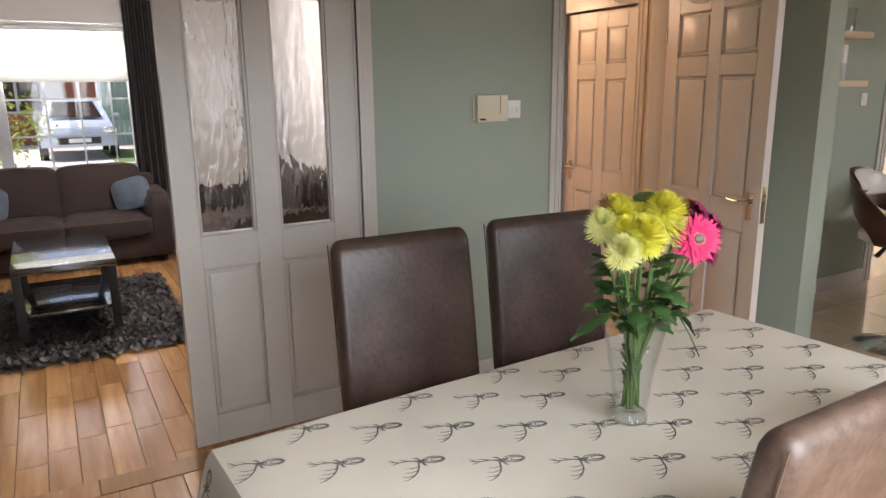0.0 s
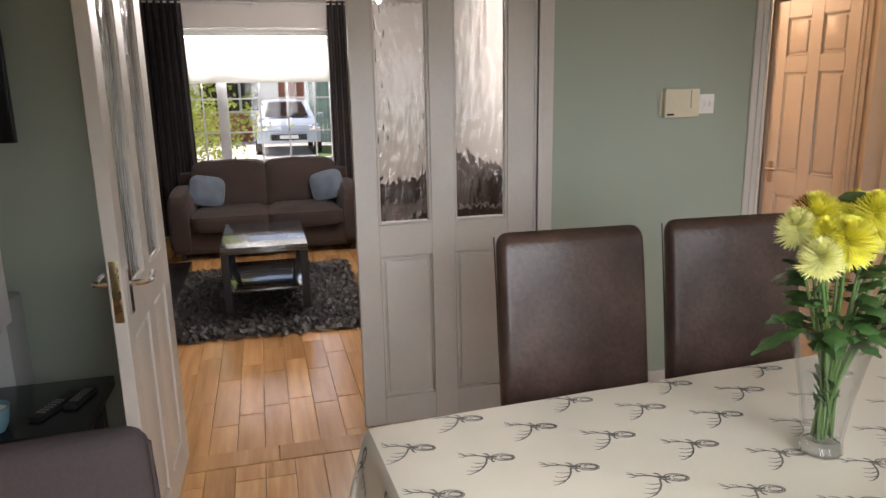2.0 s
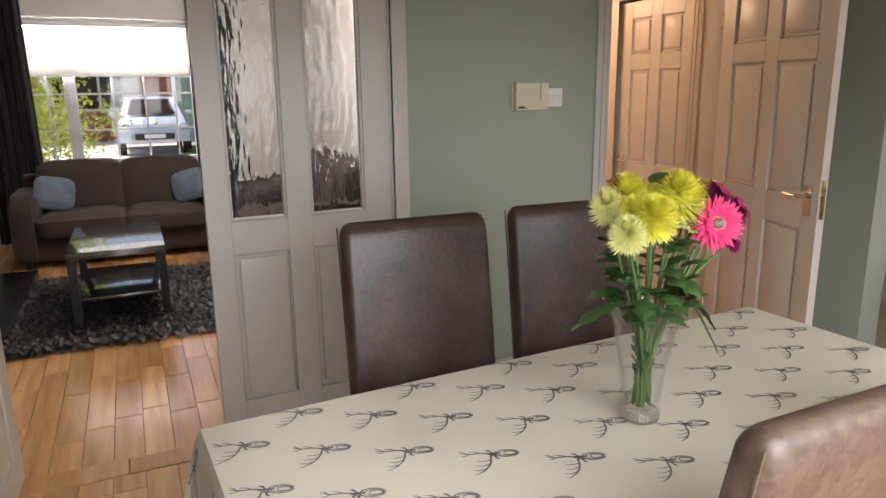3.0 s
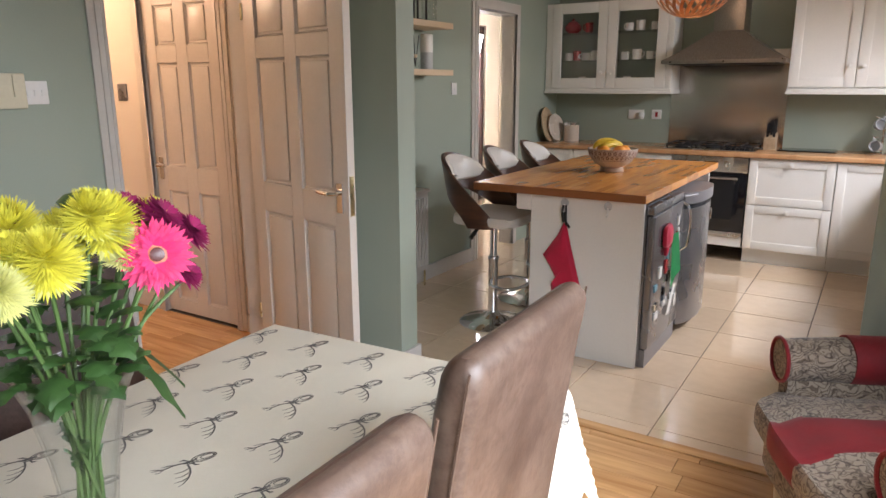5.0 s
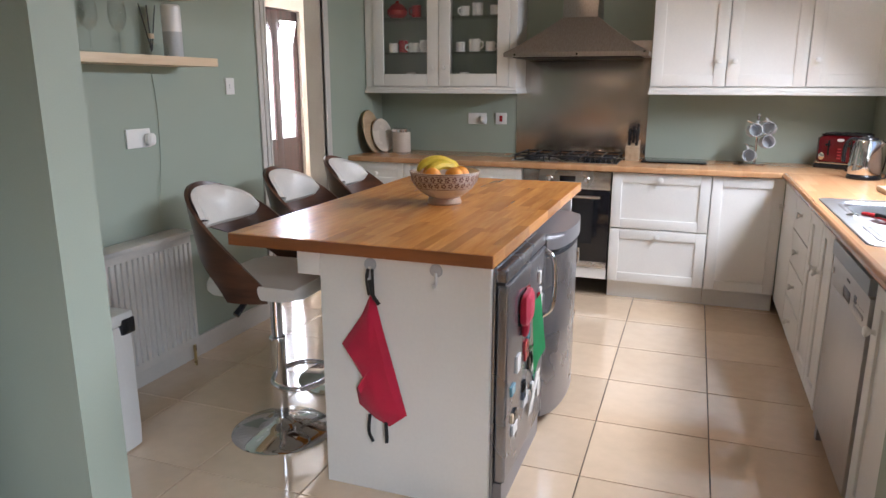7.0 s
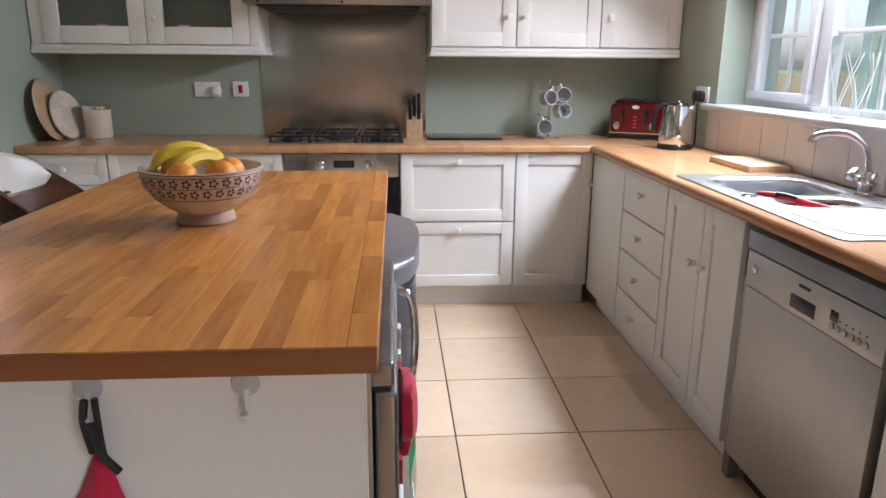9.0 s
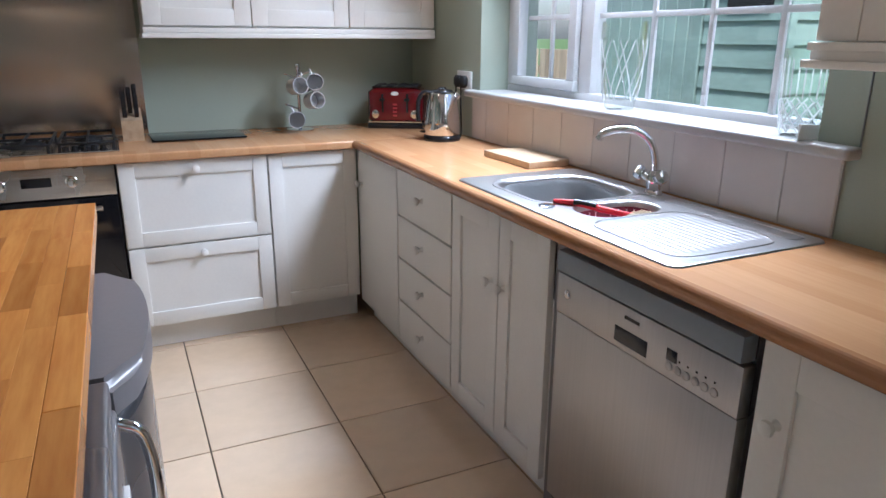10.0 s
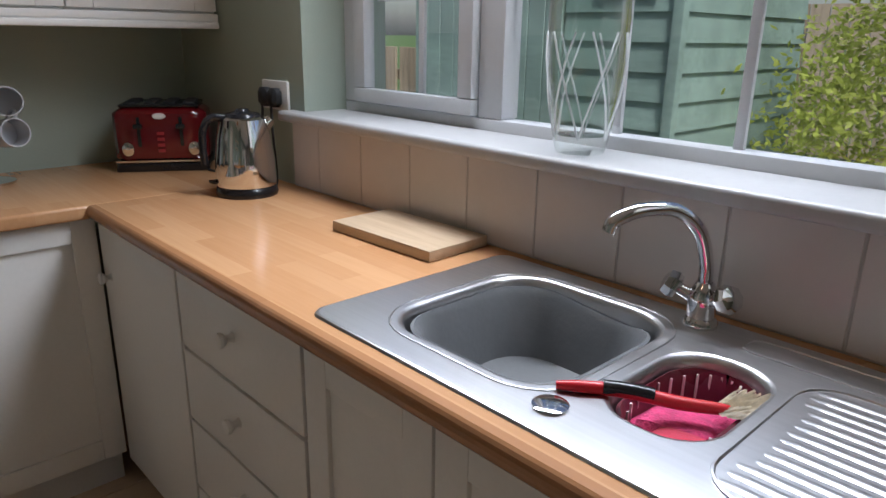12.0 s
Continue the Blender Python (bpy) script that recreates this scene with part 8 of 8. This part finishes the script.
# rear garden: shed, fence, shrub, neighbour's wall
shed = thing("garden_shed", (8.4, -2.6, -0.12), "dark green painted timber shed with shiplap boards", "shed")
part("core", boxed(6.71, -3.3, -0.12, 8.41, -1.925, 2.1), M["shed"], shed)
for i in range(17):
    z = -0.10 + i * 0.13
    b = boxed(6.695, -1.93, z, 7.30, -1.905, z + 0.128)
    for v in b.verts:
        if v.co.z > z + 0.1 and v.co.y > -1.91:
            v.co.y -= 0.014
    part("board", b, M["shed"], shed)
    b = boxed(6.68, -3.3, z, 6.708, -1.94, z + 0.128)
    for v in b.verts:
        if v.co.z > z + 0.1 and v.co.x < 6.69:
            v.co.x += 0.014
    part("board", b, M["shed"], shed)
for i in range(10):
    part("door_plank", boxed(7.315 + i * 0.11, -1.93, -0.08, 7.42 + i * 0.11, -1.902, 1.95, 0.003, 1), M["shed"], shed)
part("corner_post", boxed(6.665, -1.935, -0.12, 6.715, -1.885, 2.12, 0.003), M["shed"], shed)
part("roof", boxed(6.54, -3.45, 2.1, 8.55, -1.75, 2.18, 0.01), M["roof"], shed)
part("window", boxed(6.80, -1.900, 1.52, 7.12, -1.893, 1.92), M["black_gloss"], shed, "dark shed window")
fn = thing("timber_fence", (10.5, -2.6, -0.12), "weathered timber garden fence", "fence")
for i in range(22):
    part("slat", boxed(9.05 + i * 0.13, -2.63 + 0.02 * (i % 2), -0.12, 9.16 + i * 0.13, -2.61 + 0.02 * (i % 2), 1.25, 0.003, 1), M["fence"], fn)
for z in (0.3, 1.0):
    part("rail", boxed(9.0, -2.66, z, 12.0, -2.63, z + 0.08), M["fence"], fn)
nw = thing("neighbour_wall", (12, -1.6, -0.12), "white rendered wall of the house next door", "building")
part("wall", boxed(10.4, -1.55, -0.12, 14, -1.2, 3.2), M["render"], nw)
part("roof", boxed(10.2, -2.0, 3.2, 14.2, -1.0, 3.35), M["roof"], nw)
back = thing("back_fence", (4, -9, -0.12), "tall garden fence behind the lawn", "fence")
for i in range(70):
    part("slat", boxed(-4 + i * 0.25, -9.0, -0.12, -3.77 + i * 0.25, -8.97, 1.8), M["fence"], back)


def leafy(name, at, r, h, count, leaf_len, label, material, seed, trunk=True):
    rng = random.Random(seed)
    ob = thing(name, at, label, "shrub" if h < 2.5 else "tree")
    at = Vector(at)
    for i in range(9):
        a, e = rng.uniform(0, 6.283), rng.uniform(0.5, 1.2)
        end = at + Vector((math.cos(a) * r * 0.7 * math.cos(e), math.sin(a) * r * 0.7 * math.cos(e), h * rng.uniform(0.5, 0.9)))
        mid = at.lerp(end, 0.5) + Vector((rng.uniform(-.1, .1), rng.uniform(-.1, .1), 0.1)) * r
        part("limb", tube(bm_new(), curve_pts([at, mid, end], 4), [0.03 * h / 2 * (1 - 0.1 * q) for q in range(9)], 6), M["fence"], ob)
    verts, faces = [], []
    centres = []
    for i in range(60):
        a, t = rng.uniform(0, 6.283), rng.random()
        rr = r * math.sqrt(rng.random()) * (0.55 + 0.45 * math.sin(math.pi * min(1, t * 0.85 + 0.15)))
        centres.append(at + Vector((rr * math.cos(a), rr * math.sin(a), h * (0.12 + 0.88 * t))))
    for i in range(count):
        c = rng.choice(centres) + Vector((rng.gauss(0, 1), rng.gauss(0, 1), rng.gauss(0, 1))) * r * 0.16
        d = Vector((rng.gauss(0, 1), rng.gauss(0, 1), rng.gauss(0, 0.7))).normalized()
        s = d.orthogonal().normalized()
        s = Matrix.Rotation(rng.uniform(0, 6.283), 3, d) @ s
        ln = leaf_len * rng.uniform(0.7, 1.3)
        k = len(verts)
        verts += [tuple(c), tuple(c + d * ln * 0.5 + s * ln * 0.22), tuple(c + d * ln), tuple(c + d * ln * 0.5 - s * ln * 0.22)]
        faces.append((k, k + 1, k + 2, k + 3))
    me = bpy.data.meshes.new("crown")
    me.from_pydata(verts, [], faces)
    me.materials.append(material)
    o = new("crown", me)
    o.parent = ob
    o.matrix_parent_inverse = BASE[ob.name].inverted()
    tagged(o, "dense small leaves", kind="stuff")
    return ob


leafy("garden_shrub", (5.72, -2.95, -0.12), 0.78, 2.2, 22000, 0.046, "yellow-green leafy shrub beside the shed", M["shrub"], 21)
leafy("garden_shrub", (4.75, -3.3, -0.12), 0.85, 1.9, 14000, 0.05, "green leafy shrub on the lawn", M["shrub"], 22)
leafy("front_tree", (-1.0, 14.5, -0.13), 1.5, 4.2, 9000, 0.12, "leafy green tree beside the drive", M["shrub"], 23)
leafy("front_tree", (4.8, 25.0, -0.13), 1.6, 4.0, 6000, 0.14, "leafy green tree behind the gate", M["shrub"], 24)
leafy("front_hedge", (-1.6, 17.0, -0.13), 1.6, 1.7, 6000, 0.10, "clipped green hedge along the drive", M["shrub"], 25)

# house across the road
hs_ = thing("brick_house", (1.5, 27, -0.13), "red brick house with white windows across the road", "house")
part("wall", boxed(-9, 27, -0.13, 2.35, 33, 5.2), M["brick"], hs_)
part("wall", boxed(3.8, 27.5, -0.13, 13, 33, 5.2), M["brick"], hs_)
part("roof", boxed(-9.4, 26.6, 5.2, 13.4, 33.4, 5.5), M["roof"], hs_)
part("porch", boxed(-1.8, 26.2, 2.1, 1.75, 27, 2.35), M["render"], hs_)
for x in (-4.6, -1.5, 5.5):
    for z in (0.9, 3.3):
        w = part("window", boxed(x, 26.96, z, x + 2.2, 27.0, z + 1.3), M["upvc"], hs_)
        for k in range(3):
            part("pane", boxed(x + 0.08 + k * 0.71, 26.94, z + 0.08, x + 0.70 + k * 0.71, 26.955, z + 1.22), M["black_gloss"], w)
part("render_panel", boxed(-1.8, 26.97, 1.0, 1.3, 27.0, 2.1), M["render"], hs_)
gt = thing("green_gate", (3.1, 24.5, -0.13), "dark green boarded side gate", "gate")
for i in range(7):
    part("board", boxed(2.25 + i * 0.14, 24.5, -0.1, 2.38 + i * 0.14, 24.53, 1.95, 0.004, 1), M["shed"], gt)
part("post", boxed(2.12, 24.47, -0.13, 2.23, 24.56, 2.05), M["render"], gt)
part("post", boxed(3.24, 24.47, -0.13, 3.35, 24.56, 2.05), M["render"], gt)
lawn = solid("lawn_patch", boxed(2.0, 16, -0.13, 8, 23, -0.10), M["grass"], "small front lawn beside the drive", "lawn")

# parked car
car = thing("hatchback_car", (1.33, 22.0, -0.13), "silver-blue hatchback parked on the drive", "car")
CZ = -0.13
prof = [(-2.0, 0.35), (-2.02, 0.62), (-1.9, 0.82), (-1.1, 1.0), (-0.45, 1.42), (0.2, 1.53), (1.2, 1.50), (1.85, 1.05), (2.0, 0.75), (1.98, 0.35)]
bm = bm_new()
rings = []
for x, k in ((-0.86, 0.92), (-0.80, 0.98), (-0.4, 1.0), (0.0, 1.0), (0.4, 1.0), (0.80, 0.98), (0.86, 0.92)):
    rings.append([Vector((1.33 + x * (1 - 0.22 * max(0, (z - 0.95) / 0.6)), 22.0 + y * (0.97 + 0.03 * k), CZ + z * (k if z > 0.7 else 1))) for y, z in prof])
skin(bm, rings)
body = part("body", bm, M["car"], car)
bm = bm_new()
v = [bm.verts.new(p) for p in ((0.72, 20.86, CZ + 1.03), (1.94, 20.86, CZ + 1.03), (1.80, 21.50, CZ + 1.43), (0.86, 21.50, CZ + 1.43))]
bm.faces.new(v)
bmesh.ops.solidify(bm, geom=bm.faces, thickness=0.01)
part("windscreen", moved(bm, Matrix.Translation((0, -0.03, 0.015))), M["black_gloss"], car)
for x in (0.62, 2.04):
    part("headlight", puffed(x - 0.14, 19.97, CZ + 0.66, x + 0.14, 20.12, CZ + 0.82, 0.01, 0.05, 4), M["chrome"], car, "clear headlight")
    part("mirror", puffed(1.33 + (x - 1.33) * 1.35 - 0.09, 21.0, CZ + 1.0, 1.33 + (x - 1.33) * 1.35 + 0.09, 21.1, CZ + 1.13, 0.01, 0.03, 4), M["car"], car)
part("grille", boxed(0.85, 19.955, CZ + 0.42, 1.81, 19.99, CZ + 0.58, 0.01), M["black_matt"], car)
part("number_plate", boxed(1.08, 19.94, CZ + 0.46, 1.58, 19.957, CZ + 0.56, 0.003), M["white"], car)
for x in (0.52, 2.14):
    for y in (20.75, 23.2):
        wh = part("wheel", tube(bm_new(), [(x - 0.1, y, CZ + 0.31), (x + 0.1, y, CZ + 0.31)], 0.31, 24), M["tyre"], car)
        part("rim", tube(bm_new(), [(x - 0.11, y, CZ + 0.31), (x + 0.11, y, CZ + 0.31)], 0.19, 16), M["chrome"], wh)

# ---- pieces: island staves, floor tiles, floor planks ----
rng = random.Random(2)


def shared_box(name, sx, sy, sz, bev, material, cache={}):
    key = (name, round(sx, 4), round(sy, 4), round(sz, 4), bev)
    if key not in cache:
        bm = boxed(0, 0, 0, sx, sy, sz)
        if bev:
            bmesh.ops.bevel(bm, geom=[e for e in bm.edges if all(v.co.z > sz - 1e-5 for v in e.verts)], offset=bev, segments=1, affect="EDGES")
        me = bpy.data.meshes.new(name)
        bm.to_mesh(me)
        bm.free()
        me.materials.append(material)
        cache[key] = me
    return cache[key]


def piece(name, me, at, parent):
    o = new(name, me)
    o.parent = parent
    o.matrix_parent_inverse = BASE[parent.name].inverted() if parent.name in BASE else Matrix()
    o.location = at
    return o


rows_n = 21
rw = (IY1 - IY0) / rows_n
for j in range(rows_n):
    x = IX0
    first = True
    while x < IX1 - 1e-4:
        ln = rng.choice((0.14, 0.2, 0.26, 0.32, 0.38)) if first else rng.choice((0.22, 0.28, 0.34, 0.40))
        first = False
        if IX1 - (x + ln) < 0.10:
            ln = IX1 - x
        piece("stave", shared_box("stave", ln - 0.0003, rw - 0.0002, 0.0405, 0.0003 if 0 < j < rows_n - 1 else 0.0015, M["stave"]), (x, IY0 + j * rw, IZ - 0.0405 - rng.uniform(0, 0.0001)), top)
        x += ln

tiles = thing("floor_tiles", (5.8, 1.6, 0), "polished beige floor tiles with dark grout lines", "floor", kind="structure")
TP = 0.4575
xs = [7.09 + TP * i for i in range(-8, 3)]
ys = [0.792 + TP * j for j in range(-3, 7)]
for x in xs:
    for y in ys:
        x0, x1, y0, y1 = max(x, 3.80), min(x + TP, HOBX), max(y, WINY), min(y + TP, SP)
        if x1 - x0 > 0.03 and y1 - y0 > 0.03:
            piece("tile", shared_box("tile", round(x1 - x0 - 0.005, 3), round(y1 - y0 - 0.005, 3), 0.010, 0.0012, M["floor_tile"]), (x0 + 0.0025, y0 + 0.0025, -0.0105 + rng.uniform(0, 0.0004)), tiles)
porch_tiles = solid("floor_porch", boxed(5.95, SP, -0.012, 9.3, 4.86, -0.001), M["floor_tile"], "polished beige porch floor", "floor", smooth=False)


def planks(name, x0, x1, y0, y1, label, near, seed):
    """Boards along y; those in the stretch near are parts, the rest joined."""
    rng = random.Random(seed)
    root = thing(name, ((x0 + x1) / 2, (y0 + y1) / 2, 0), label, "floor", kind="structure")
    verts, faces = [], []
    w = 0.118
    n = int(math.ceil((x1 - x0) / w))
    count = 0
    for i in range(n):
        xa, xb = x0 + i * w, min(x0 + (i + 1) * w, x1)
        y = y0 - rng.uniform(0, 0.45)
        while y < y1:
            ln = rng.choice((0.36, 0.45, 0.54, 0.63))
            ya, yb = max(y, y0), min(y + ln, y1)
            y += ln
            if yb - ya < 0.02:
                continue
            if near[0] < xb and xa < near[1] and near[2] < yb and ya < near[3] and count < 300:
                count += 1
                piece("plank", shared_box("plank", round(xb - xa - 0.0016, 3), round(yb - ya - 0.0016, 3), 0.010, 0.0012, M["plank"]), (xa + 0.0008, ya + 0.0008, -0.0103 + rng.uniform(0, 0.0003)), root)
            else:
                k = len(verts)
                for z in (-0.010, 0.0):
                    verts += [(xa + 0.0008, ya + 0.0008, z), (xb - 0.0008, ya + 0.0008, z), (xb - 0.0008, yb - 0.0008, z), (xa + 0.0008, yb - 0.0008, z)]
                faces += [tuple(k + v for v in f) for f in ((4, 5, 6, 7), (0, 1, 5, 4), (1, 2, 6, 5), (2, 3, 7, 6), (3, 0, 4, 7))]
    if verts:
        me = bpy.data.meshes.new("plank_field")
        me.from_pydata(verts, [], faces)
        me.materials.append(M["plank"])
        o = new("plank_field", me)
        o.parent = root
        o.matrix_parent_inverse = BASE[root.name].inverted()
        tagged(o, "lacquered oak floor boards", kind="stuff")


planks("floor_living", -1.5, 2.55, 3.33, 8.32, "lacquered honey oak boards in the living room", (-0.45, 1.3, 3.3, 7.5), 31)
planks("floor_dining", -1.5, 3.735, WINY, 3.20, "lacquered honey oak boards in the dining room", (-0.2, 3.735, 0.4, 3.2), 32)
planks("floor_hall", 2.65, 3.80, SPB, 6.6, "lacquered honey oak boards in the hall", (2.6, 3.8, 3.4, 6.6), 33)
thr = thing("threshold_living", (0.9, 3.27, 0), "worn oak threshold strip between the rooms", "threshold", kind="structure")
for x in (-0.05, 0.565, 1.18):
    part("strip", boxed(x, 3.202, -0.01, x + 0.612, 3.328, 0.003, 0.002, 1), M["plank"], thr)
solid("threshold_hall", boxed(2.65, 3.202, -0.01, 3.735, SPB, 0.001), M["plank"], "oak boards under the hall doorway", "threshold", smooth=False)
solid("floor_margin", boxed(-1.5, 3.202, -0.01, -0.052, 3.328, 0.0), M["plank"], "oak boards along the wall", "floor", smooth=False)
solid("floor_margin", boxed(1.795, 3.202, -0.01, 2.648, 3.358, 0.0), M["plank"], "oak boards along the wall", "floor", smooth=False)
solid("threshold_kitchen", boxed(3.737, WINY, -0.01, 3.798, 3.36, 0.006, 0.003), M["plank"], "oak strip between boards and tiles", "threshold")
